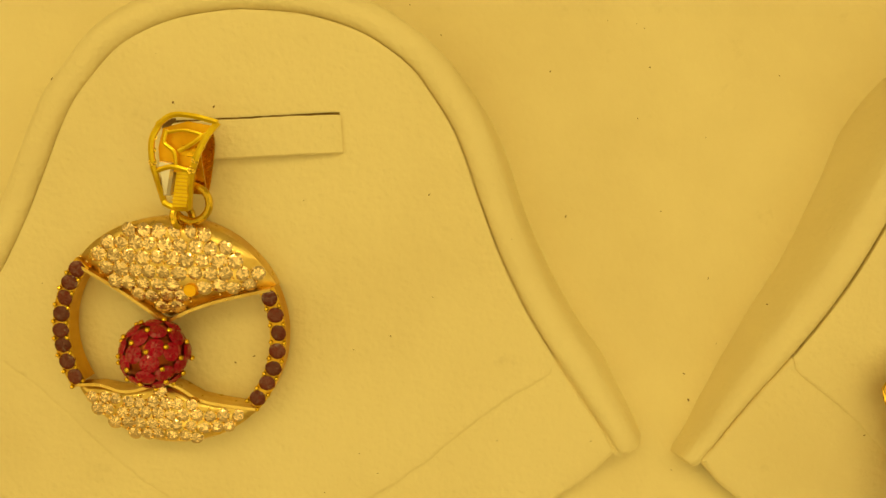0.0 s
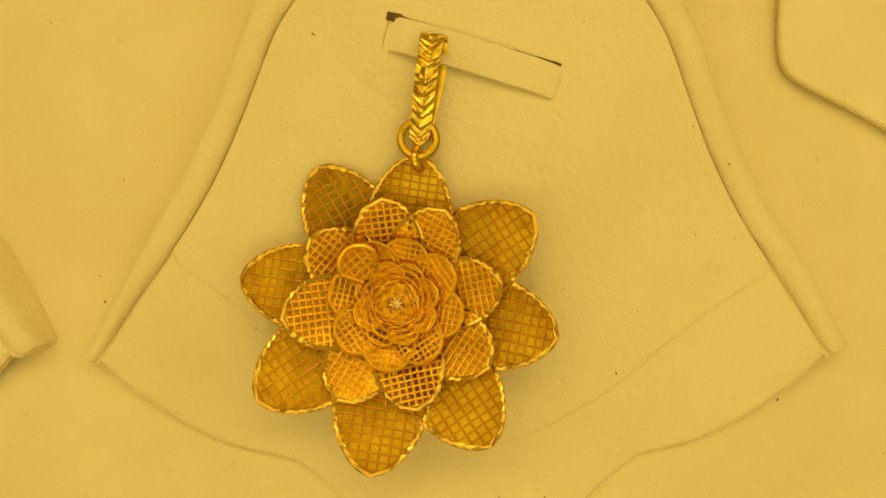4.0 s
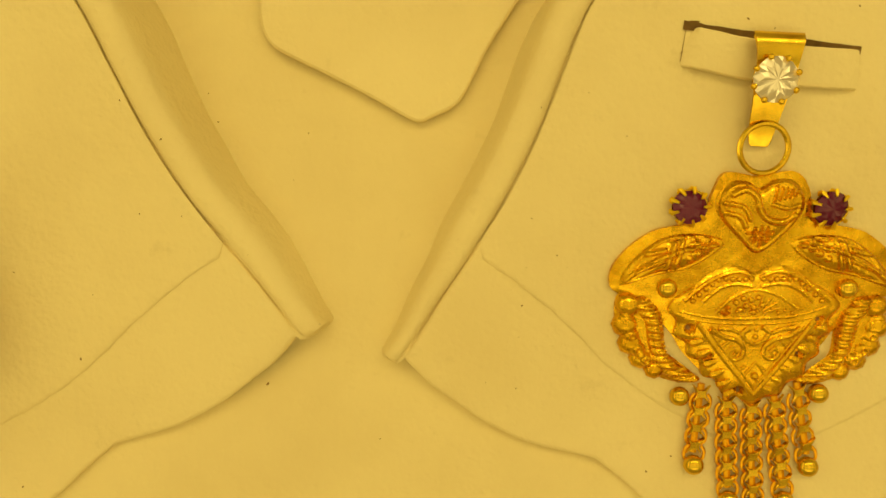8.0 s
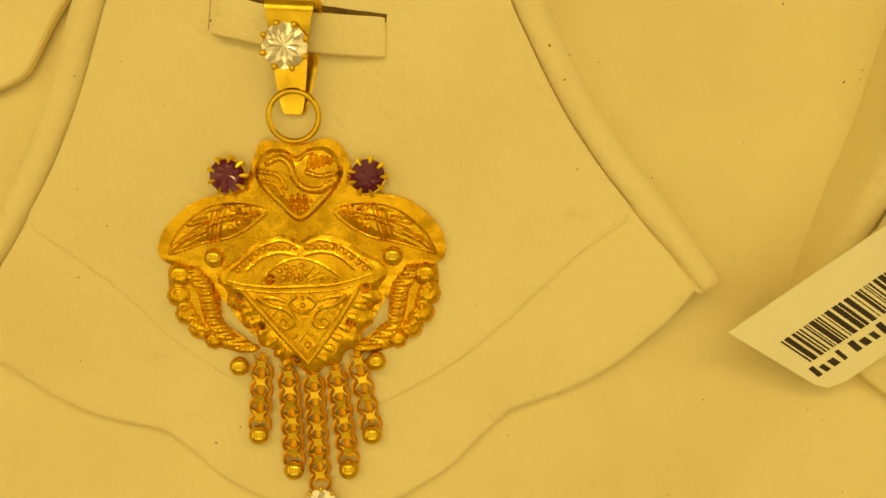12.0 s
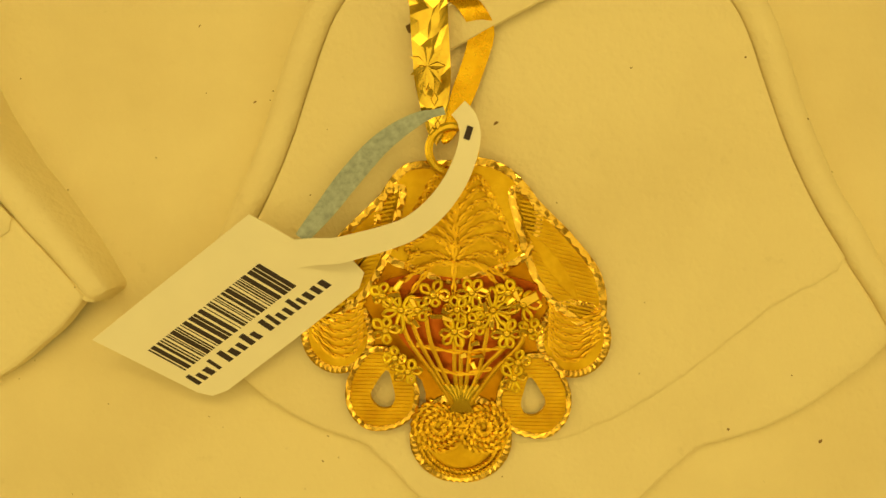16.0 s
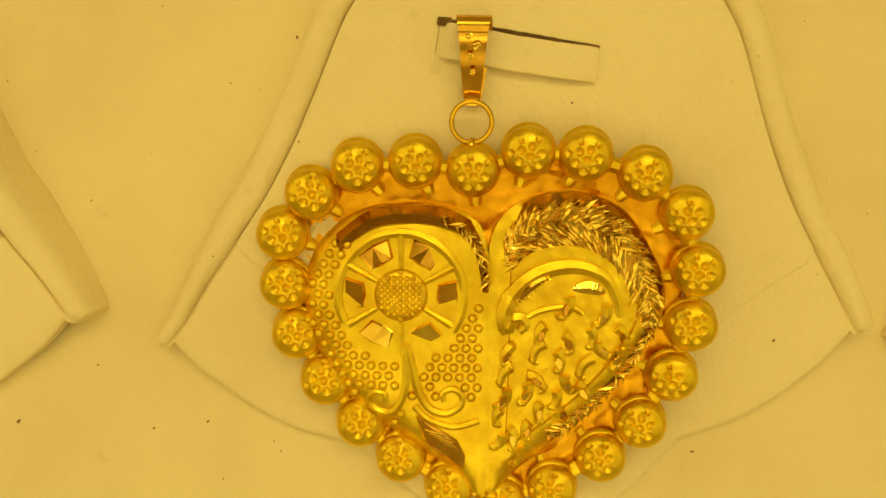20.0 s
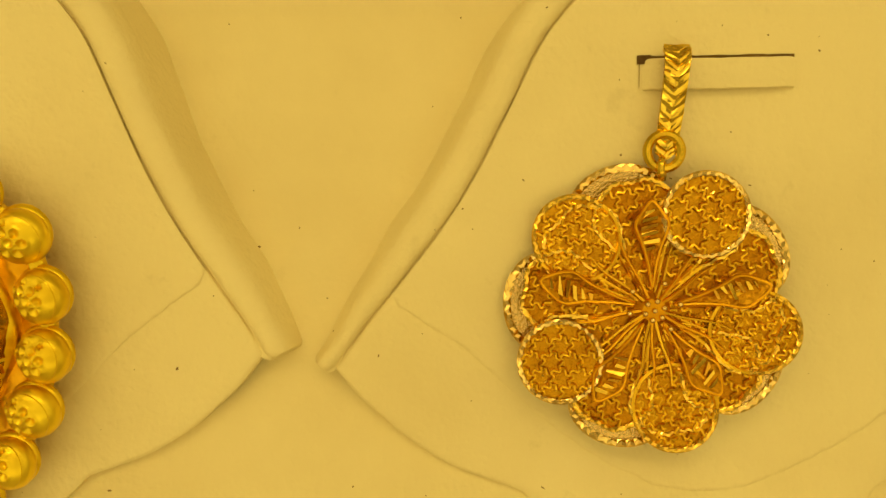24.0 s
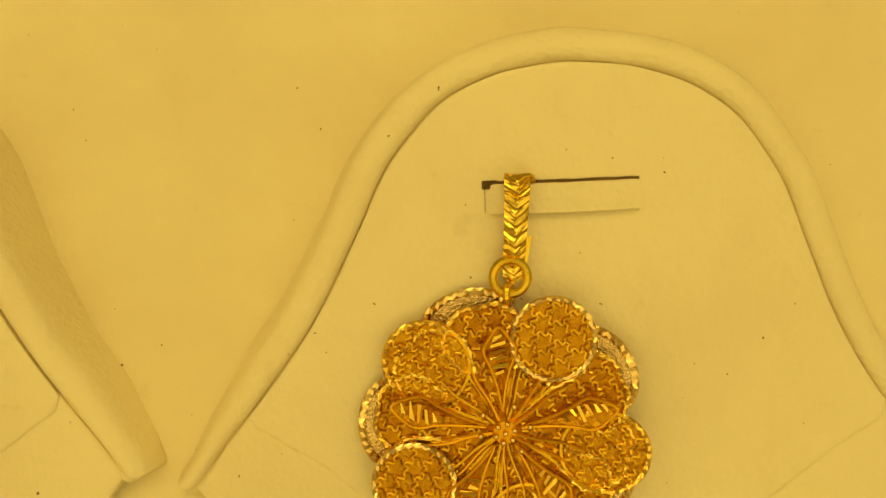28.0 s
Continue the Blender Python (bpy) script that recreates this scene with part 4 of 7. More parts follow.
def fringe_pendant():
    pen = jewel("fringe_pendant", 104.73, -5.6, -0.9, "stamped gold pendant with garnets, engraved hearts and a chain fringe")
    plate = [(-3.4, 11.6), (-2.5, 13.1), (0, 12.8), (2.6, 13.2), (3.9, 11.8), (4.6, 9.3), (8.4, 8.3), (10.9, 6), (11.3, 3.6), (9.6, 2.6), (7.6, 1.2), (6.2, -0.6), (5.2, -2.0), (2.6, -4.2), (0, -4.6), (-2.6, -4.2), (-5.0, -2.0), (-6.0, -0.4), (-7.4, 1.2), (-9.4, 2.6), (-11.1, 3.8), (-10.6, 6), (-8, 8.3), (-4.4, 9.3)]
    shell = outline_of([(x * 1.045, y) for x, y in plate], 5)
    part("back_plate", dome_bm(shell, (0, 4.5), lambda x, y, s: 1.35 - 0.35 * s ** 6 + 0.08 * noise.noise((x * 0.9, y * 0.9, 2)) + 0.35 * max(0.0, s - 0.8) * math.sin(34 * math.atan2(y - 4.5, x)), 26, low=0.2), GOLD_SATIN, pen)
    # heart
    heart = [(0.1, 6.4), (-1.7, 7.9), (-3.2, 9.7), (-3.3, 11.2), (-2.3, 12.35), (-1.0, 12.4), (0.05, 11.9), (1.1, 12.5), (2.6, 12.5), (3.6, 11.3), (3.5, 9.7), (2.1, 7.9)]
    s_curve = flow([(-2.2, 11.4), (-1.2, 11.8), (-0.4, 11.2), (-0.1, 10.2), (0.6, 9.4), (1.8, 9.2), (2.8, 9.7)])
    hatch = [[(-0.9, 8.3), (1.1, 8.3)], [(-0.6, 7.8), (0.8, 7.8)], [(-0.35, 8.7), (-0.35, 7.5)], [(0.15, 8.8), (0.15, 7.2)], [(0.65, 8.7), (0.65, 7.6)]]
    fan = [[(1.0 + 0.42 * k, 10.9 + 0.1 * k), (1.25 + 0.42 * k, 12.0 - 0.1 * k)] for k in range(5)]
    leafy = [flow([(-2.8, 10.7), (-1.4, 10.4), (-0.8, 9.4)]), flow([(-2.6, 9.9), (-1.6, 9.6), (-1.1, 8.8)]), flow([(0.9, 10.6), (2.0, 10.3), (3.1, 10.5)])]

    def heart_z(x, y, s):
        z = 1.2 + 0.8 * (1 - s ** 4)
        z += 0.16 * groove(abs(s - 0.88), 0.07)
        z += 0.32 * groove(to_line(x, y, s_curve), 0.3)
        for l in leafy:
            z += 0.24 * groove(to_line(x, y, l), 0.22)
        for l in fan + hatch:
            z -= 0.3 * groove(to_line(x, y, l), 0.16)
        return z

    part("heart_boss", dome_bm(outline_of(heart, 18), (0.1, 10.0), heart_z, 56, low=0.6), GOLD_SATIN, pen, "engraved gold heart")
    # wings
    wing = [(-2.1, 7.5), (-3.2, 8.1), (-5.2, 8.3), (-7.5, 7.9), (-9.4, 6.6), (-10.6, 5.2), (-11.1, 3.9), (-10.5, 3.8), (-8.0, 4.6), (-5.6, 5.1), (-3.6, 6.1)]
    veins = [flow([(-3.2, 7.3), (-6, 6.9), (-8.5, 5.8), (-10.4, 4.4)]), [(-5.9, 7.9), (-6.6, 5.2)], [(-6.6, 7.5), (-7.2, 5.3)], [(-7.4, 6.9), (-8.8, 6.5)], [(-7.5, 6.0), (-9.6, 5.1)]]
    dots = [(-3.4, 7.3), (-4.0, 7.7), (-4.1, 7.0), (-4.7, 7.4), (-4.7, 6.6), (-5.3, 7.0), (-5.2, 7.8), (-5.4, 6.2)]
    for sign in (1, -1):
        pts = wing if sign > 0 else [(-x + 0.25, y - 0.1) for x, y in wing][::-1]

        def wing_z(x, y, s, sign=sign):
            u = x if sign > 0 else -(x - 0.25)
            z = 1.0 + 0.95 * (1 - s ** 2.5) + 0.2 * groove(abs(s - 0.86), 0.1)
            for l in veins:
                z += 0.28 * groove(to_line(u, y, l), 0.24)
            for dx, dy in dots:
                z += 0.3 * groove(math.hypot(u - dx, y - dy), 0.32)
            return z + 0.05 * noise.noise((x * 2, y * 2, 1))

        part("wing", dome_bm(outline_of(pts, 18), (-6.3 * sign, 6.5), wing_z, 48, low=0.5), GOLD_SATIN, pen)
    # side scrolls
    scroll = [(-10.8, 3.1), (-9.6, 3.3), (-8.3, 2.9), (-7.2, 1.7), (-6.9, 0), (-6.7, -1.8), (-5.6, -3.2), (-3.8, -4.1), (-5.2, -4.6), (-7.0, -4.2), (-8.5, -3.4), (-9.7, -2.0), (-10.6, -0.4), (-11.1, 1.6)]
    spine = [(-9.0, 2.6), (-7.9, 1.2), (-7.6, -0.6), (-7.2, -2.2), (-6.0, -3.6), (-4.4, -4.2)]
    knobs = [(-10.2, 2.2), (-10.3, 0.9), (-9.9, -0.4), (-9.3, -1.6), (-8.6, -2.5)]
    for sign in (1, -1):
        pts = scroll if sign > 0 else [(-x + 0.2, y - 0.1) for x, y in scroll][::-1]

        def scroll_z(x, y, s, sign=sign):
            u = x if sign > 0 else -(x - 0.2)
            z = 0.8 + 0.5 * (1 - s ** 5)
            d = to_line(u, y, spine)
            z += 0.6 * groove(d, 0.8) + (0.12 * math.sin(y * 10.0) if d < 0.7 else 0)
            for kx, ky in knobs:
                z += 0.7 * groove(math.hypot(u - kx, (y - ky) * 1.1), 0.85) - 0.3 * groove(math.hypot(u - kx - 0.2, y - ky), 0.25)
            return z

        ob = part("scroll", dome_bm(outline_of(pts, 15), (-8.3 * sign, -0.6), scroll_z, 44, low=-0.9), GOLD_SATIN, pen)
        turn = (lambda x, y: (x, y)) if sign > 0 else (lambda x, y: (0.2 - x, y - 0.1))
        emboss("scroll_knob", ob, GOLD_SATIN, lambda x, y: 0.62, (), [(*turn(x, y), r) for x, y, r in ((-10.0, 2.2, 1.15), (-10.2, 0.5, 1.15), (-9.7, -1.1, 1.1), (-8.8, -2.4, 1.0), (-7.6, -3.4, 0.9))])
        ribs = [(spine[k][0] + (spine[k + 1][0] - spine[k][0]) * f, spine[k][1] + (spine[k + 1][1] - spine[k][1]) * f) for k in range(5) for f in (0.0, 0.25, 0.5, 0.75)]
        emboss("scroll_rib", ob, GOLD_SATIN, lambda x, y: 1.5, [([turn(x - 0.55, y - 0.12), turn(x, y), turn(x + 0.5, y + 0.2)], 0.12, None) for x, y in ribs])
    # shield
    shield = [(0.0, 5.0), (-1.0, 5.5), (-2.2, 5.5), (-3.7, 4.8), (-5.0, 3.7), (-6.4, 2.7), (-6.8, 1.8), (-6.1, 0.9), (-6.2, -0.3), (-5.2, -1.0), (-5.0, -2.1), (-4.0, -2.6), (-3.7, -3.8), (-2.6, -4.2), (-1.9, -5.4), (-0.8, -5.6), (0.4, -6.4), (1.7, -5.7), (2.8, -5.5), (3.5, -4.4), (4.7, -3.9), (4.9, -2.7), (5.8, -1.9), (5.8, -0.7), (6.6, 0.0), (6.3, 1.0), (7.1, 2.2), (6.4, 3.2), (5.0, 4.1), (3.7, 5.0), (2.3, 5.6), (1.0, 5.5)]
    ridge = [(-6.0, 1.9), (-4.0, 1.5), (-1.8, 1.35), (0.4, 1.4), (2.6, 1.5), (4.4, 1.9), (5.9, 2.4)]
    vee = [(-4.6, 0.9), (-2.2, -2.2), (0.4, -5.3), (2.8, -2.0), (4.8, 1.2)]
    diamond = [(0.4, -2.4), (1.3, -3.6), (0.4, -4.8), (-0.5, -3.6), (0.4, -2.4)]
    eye_line = [(-3.2, 1.8), (-2.0, 3.0), (-0.2, 3.7), (1.6, 3.3), (3.3, 2.2)]
    rays = [[(-5.9 + 0.62 * k, -0.1 - 0.95 * k), (-4.6 + 0.62 * k, 0.3 - 0.86 * k)] for k in range(7)] + [[(6.3 - 0.68 * k, 0.2 - 0.9 * k), (5.0 - 0.66 * k, 0.6 - 0.86 * k)] for k in range(7)]
    holes = [(-5.1, 0.4), (5.3, 1.2), (-3.5, -2.0), (4.0, -1.8), (-0.7, -5.0), (-2.4, 2.0)]
    seeds = [(-1.6, 2.7), (-1.0, 3.0), (-0.4, 2.9), (-0.8, 2.4), (-0.2, 2.3), (0.5, 2.5), (0.2, 3.1), (-1.3, 2.1), (2.0, 2.5), (1.4, 2.2), (-0.2, 1.9)]

    shield_line, shield_mid = outline_of(shield, 8), (0.2, 0.2)

    def shield_z(x, y, s):
        z = 1.35 + 0.75 * (1 - s ** 7) + 0.3 * groove(to_line(x, y, ridge), 2.6)
        for hx, hy in holes:
            z -= 0.7 * groove(math.hypot(x - hx, y - hy), 0.45)
        return z

    sz = lambda x, y: shield_z(x, y, min(1.0, share_of(x, y, shield_line, shield_mid)))
    body = part("shield", dome_bm(shield_line, shield_mid, shield_z, 60, low=0.4), GOLD_SATIN, pen, "engraved gold shield with curls and rays")
    slim = lambda f: 0.45 + 0.8 * math.sin(math.pi * min(1.0, f * 0.9 + 0.1))
    over = [(-5.7, 2.7), (-4.2, 3.9), (-2.7, 4.8), (-1.3, 5.1), (-0.1, 4.6)]
    under = [(-4.3, 2.7), (-2.9, 3.8), (-1.5, 4.15), (-0.1, 3.9)]
    flip = lambda pts: [(0.3 - x, y + 0.05) for x, y in pts]
    emboss("brow", body, GOLD_SATIN, sz, [(l, 0.2, None) for l in (over, under, flip(over), flip(under))])
    row = [(-5.0 + 0.52 * k, 2.75 + 0.52 * k - 0.024 * k * k) for k in range(10)]
    emboss("brow_bead", body, GOLD_SATIN, sz, (), [(x, min(y, 4.55), 0.25) for x, y in row + flip(row)])
    emboss("eye_arch", body, GOLD_SATIN, sz, [(eye_line, 0.16, None)] + [([(0.1 + 0.55 * math.cos(radians(w)), 1.7 + 0.5 * math.sin(radians(w))), (0.1 + 2.0 * math.cos(radians(w)), 1.7 + 1.6 * math.sin(radians(w)))], 0.11, None) for w in (20, 38, 56, 74)], [(hx, hy, 0.27) for hx, hy in seeds if hx < 0.6])
    emboss("ridge_line", body, GOLD_SATIN, lambda x, y: sz(x, y) - 0.06, [(ridge, 0.15, slim), ([(-5.6, 1.3), (-2.8, 0.95), (0.3, 0.9), (3.0, 1.1), (5.6, 1.7)], 0.1, slim)])
    inner_vee = [(-3.7, 0.4), (-1.8, -2.0), (0.35, -4.5), (2.4, -1.9), (4.1, 0.7)]
    emboss("panel_rim", body, GOLD_SATIN, sz, [([vee[0], vee[1], vee[2]], 0.22, None), ([vee[2], vee[3], vee[4]], 0.22, None), (inner_vee[:3], 0.12, None), (inner_vee[2:], 0.12, None)], smooth=3)
    left_curl = [(-3.5, 0.5), (-2.5, -0.2), (-1.4, -0.5), (-0.7, -1.2), (-0.8, -2.0), (-1.5, -2.2), (-1.9, -1.7), (-1.5, -1.3), (-1.2, -1.6)]
    sprig = [(-0.3, 0.6), (-0.9, 0.1), (-0.6, -0.5), (0.1, -0.9)]
    emboss("curl", body, GOLD_SATIN, sz, [(l, 0.23, lambda f: 1.1 - 0.45 * f) for l in (left_curl, flip(left_curl), sprig, flip(sprig), [(-2.9, 0.55), (-1.9, 0.4), (-1.1, 0.05)], flip([(-2.9, 0.55), (-1.9, 0.4), (-1.1, 0.05)]))], [(0.15, -0.2, 0.26), (0.15, 0.4, 0.2), (-0.6, -2.9, 0.18), (0.95, -2.9, 0.18)])
    veins = [[(-3.3 + 0.42 * k, -0.1 - 0.5 * k), (-2.7 + 0.4 * k, 0.25 - 0.42 * k)] for k in range(5)] + [[(-0.9, -3.1), (-0.4, -2.7)], [(-0.4, -4.0), (0.0, -3.9)]]
    emboss("panel_vein", body, GOLD_SATIN, sz, [(l, 0.13, None) for v in veins for l in (v, flip(v))])
    dots = [(-2.6 + 0.55 * k, 1.95 + 0.1 * math.sin(3 * k)) for k in range(11)]
    emboss("ridge_bead", body, GOLD_SATIN, sz, (), [(x, y, 0.17) for x, y in dots])
    emboss("lozenge", body, GOLD_SATIN, sz, [(diamond, 0.13, None)], [(0.4, -3.6, 0.34)], smooth=1)
    for a, b in rays:
        mx, my = (a[0] + b[0]) / 2, (a[1] + b[1]) / 2
        if min(math.hypot(mx - hx, my - hy) for hx, hy in holes) > 0.35:
            emboss("flute", body, GOLD_SATIN, sz, [([(a[0] * 0.72 + b[0] * 0.28, a[1] * 0.72 + b[1] * 0.28), (mx, my), b], 0.33, lambda f: 0.75 + 0.5 * math.sin(math.pi * f) - 0.3 * f)])
    # a dark plug in each pit stands in for the pierced hole's shade
    for hx, hy in holes:
        bm = bmesh.new()
        ball(bm, hx, hy, shield_z(hx, hy, 0.6) - 0.15, 0.3, 8, 5, 0.5)
        part("pierced_hole", bm, CUT_EDGE, body, "dark plug for the shade in a small pierced hole")
    # garnets in claw cups
    for gx, gy in ((-5.5, 10.4), (5.7, 10.2)):
        bm = bmesh.new()
        bmesh.ops.create_cone(bm, cap_ends=True, segments=16, radius1=0.9, radius2=1.45, depth=1.2, matrix=Matrix.Translation((gx, gy, 0.8)))
        cup = part("claw_cup", bm, GOLD, pen)
        shared("garnet", GEM_KITE, cup, gx, gy, 1.55, 9 * (1 if gx > 0 else -1), 7, 10, 1.42)
        for k in range(9):
            a = k * 6.2832 / 9
            bm = bmesh.new()
            tube(bm, [Vector((gx + 1.35 * math.cos(a), gy + 1.35 * math.sin(a), 0.9)), Vector((gx + 1.5 * math.cos(a), gy + 1.5 * math.sin(a), 1.6)), Vector((gx + 1.02 * math.cos(a), gy + 1.06 * math.sin(a), 1.95))], 0.32, 5, taper=lambda f: 1 - 0.7 * f)
            part("claw", bm, GOLD_YELLOW, cup)
        bm = bmesh.new()
        tube(bm, [Vector((gx * 0.86, gy - 0.9, 0.7)), Vector((gx * 0.7, gy - 2.6, 0.7))], 0.35, 6)
        part("stem", bm, GOLD_SATIN, pen)
    for bx, by, r in ((-7.0, 3.7, 0.85), (7.55, 3.7, 0.85), (-5.5, -5.6, 0.85), (6.0, -5.3, 0.85)):
        shared("gold_bead", BALL_GOLD, pen, bx, by, 1.5, 0, 0, 0, r)
    # fringe
    link = bmesh.new()
    pts = [(-0.62, 0.62), (-0.2, 0.28), (0.2, 0.28), (0.62, 0.62), (0.34, 0.12), (0.34, -0.12), (0.62, -0.62), (0.2, -0.28), (-0.2, -0.28), (-0.62, -0.62), (-0.34, -0.12), (-0.34, 0.12)]
    prism(link, pts, -0.15, 0.12, 0.06, 0.2)
    LINK = mesh_of("star_link", link, GOLD, False)
    side = bmesh.new()
    for sx in (-1, 1):
        tube(side, smooth_line([(0.55 * sx, 0.75, 0.0), (0.85 * sx, 0.35, 0.1), (0.85 * sx, -0.35, 0.1), (0.55 * sx, -0.75, 0.0)], 3), 0.16, 5)
    SIDE = mesh_of("side_link", side, GOLD_DEEP)
    # the chains bend where the pad levels out
    rest = lambda y: (pad_z(y - 5.6) - pad_z(-5.6) - PAD_SLOPE * y) / 0.85
    for x0, y0, x1, y1, n in ((-3.6, -4.6, -4.1, -10.6, 4), (-1.5, -5.6, -1.15, -13.6, 6), (0.6, -6.0, 1.05, -15.6, 7), (2.5, -5.6, 3.5, -13.6, 6), (4.3, -4.4, 5.5, -10.7, 4)):
        bm = bmesh.new()
        line = smooth_line([(x0 + (x1 - x0) * f, y0 + (y1 - y0) * f, 1.05 + rest(y0 + (y1 - y0) * f)) for f in (0, 0.25, 0.5, 0.75, 1)], 3)
        tube(bm, line, 0.3, 6)
        chain = part("fringe_chain", bm, GOLD_AMBER, pen, "short gold chain of star links")
        a = math.degrees(math.atan2(x1 - x0, y0 - y1))
        for k in range(n):
            f = (k + 0.55) / n
            x, y = x0 + (x1 - x0) * f, y0 + (y1 - y0) * f
            shared("star_link", LINK, chain, x, y, 1.3 + rest(y), 8 if k % 2 else -8, 6 - 4 * (k % 3), a, 1.25)
            shared("side_link", SIDE, chain, x, y - 0.75 * (abs(y1 - y0) / n / 1.5), 1.15 + rest(y - 0.75), 0, 0, a, 0.95)
        if n < 7:
            shared("gold_bead", BALL_GOLD, chain, x1, y1 - 1.0, 1.35 + rest(y1 - 1), 0, 0, 0, 0.88)
    bm = bmesh.new()
    bmesh.ops.create_cone(bm, cap_ends=True, segments=16, radius1=0.9, radius2=1.35, depth=1.0, matrix=Matrix.Translation((1.15, -17.3, 1.1 + rest(-17.3))))
    cup = part("drop_cup", bm, GOLD, pen)
    shared("zircon", GEM_BIG, cup, 1.15, -17.3, 1.65 + rest(-17.3), 0, 0, 0, 1.3)
    for k in range(8):
        shared("claw_tip", BALL_PRONG, cup, 1.15 + 1.35 * math.cos(k * 0.785), -17.3 + 1.35 * math.sin(k * 0.785), 1.7 + rest(-17.3), 0, 0, 0, 0.22)
    # hanger
    part("jump_ring", ring_bm(1.95, 0.24, 0.0, 15.0, 1.55, 4), GOLD, pen)
    bl = bail(pen, (0.25, 23.6), (-0.2, 15.2), 3.8, 1.3, GOLD, 0.9, 2.8)
    bm = bmesh.new()
    bmesh.ops.create_cone(bm, cap_ends=True, segments=20, radius1=1.3, radius2=1.75, depth=0.7, matrix=Matrix.Translation((-0.15, 20.2, 3.0)))
    cup = part("stone_cup", bm, GOLD, bl)
    shared("zircon", GEM_BIG, cup, -0.15, 20.2, 3.4, 0, 0, 7, 1.72)
    for k in range(8):
        shared("claw_tip", BALL_PRONG, cup, -0.15 + 1.72 * math.cos(k * 0.785 + 0.3), 20.2 + 1.72 * math.sin(k * 0.785 + 0.3), 3.5, 0, 0, 0, 0.26)

    pen.scale = (0.995, 0.995, 0.85)


fringe_pendant()


# ---- fourth pad: the filigree pendant and its price tag ----
RED_GOLD = gold("gold_red_shade", (0.62, 0.16, 0.02), 0.4)


def rope(bm, pts, r=0.16, n=6, closed=False):
    """Twisted wire."""
    line = smooth_line(pts, n, closed)
    for phase in (0.0, math.pi):
        strand = []
        for i, p in enumerate(line):
            d = (line[min(i + 1, len(line) - 1)] - line[max(i - 1, 0)])
            s = Vector((-d.y, d.x, 0)).normalized()
            w = i * 1.15 + phase
            strand.append(p + s * r * 0.75 * math.cos(w) + Vector((0, 0, r * 0.75 * math.sin(w))))
        tube(bm, strand, r * 0.72, 4)


def lobe(parent, name, outline, centre, fill, z=0.6):
    """A plate with a diamond-cut edge."""
    shell = outline_of(outline, 6)
    ob = part(name, dome_bm(shell, centre, lambda x, y, s: z, 4, low=0.05), fill, parent)
    bm = bmesh.new()
    line = [Vector((x, y, z + 0.06)) for x, y in inset_line(shell, 0.12)]
    cut_band(bm, line + [line[0]], 0.66, 0.15, 1)
    part("cut_edge", bm, GOLD_AMBER_CUT, ob, "", False)
    return ob


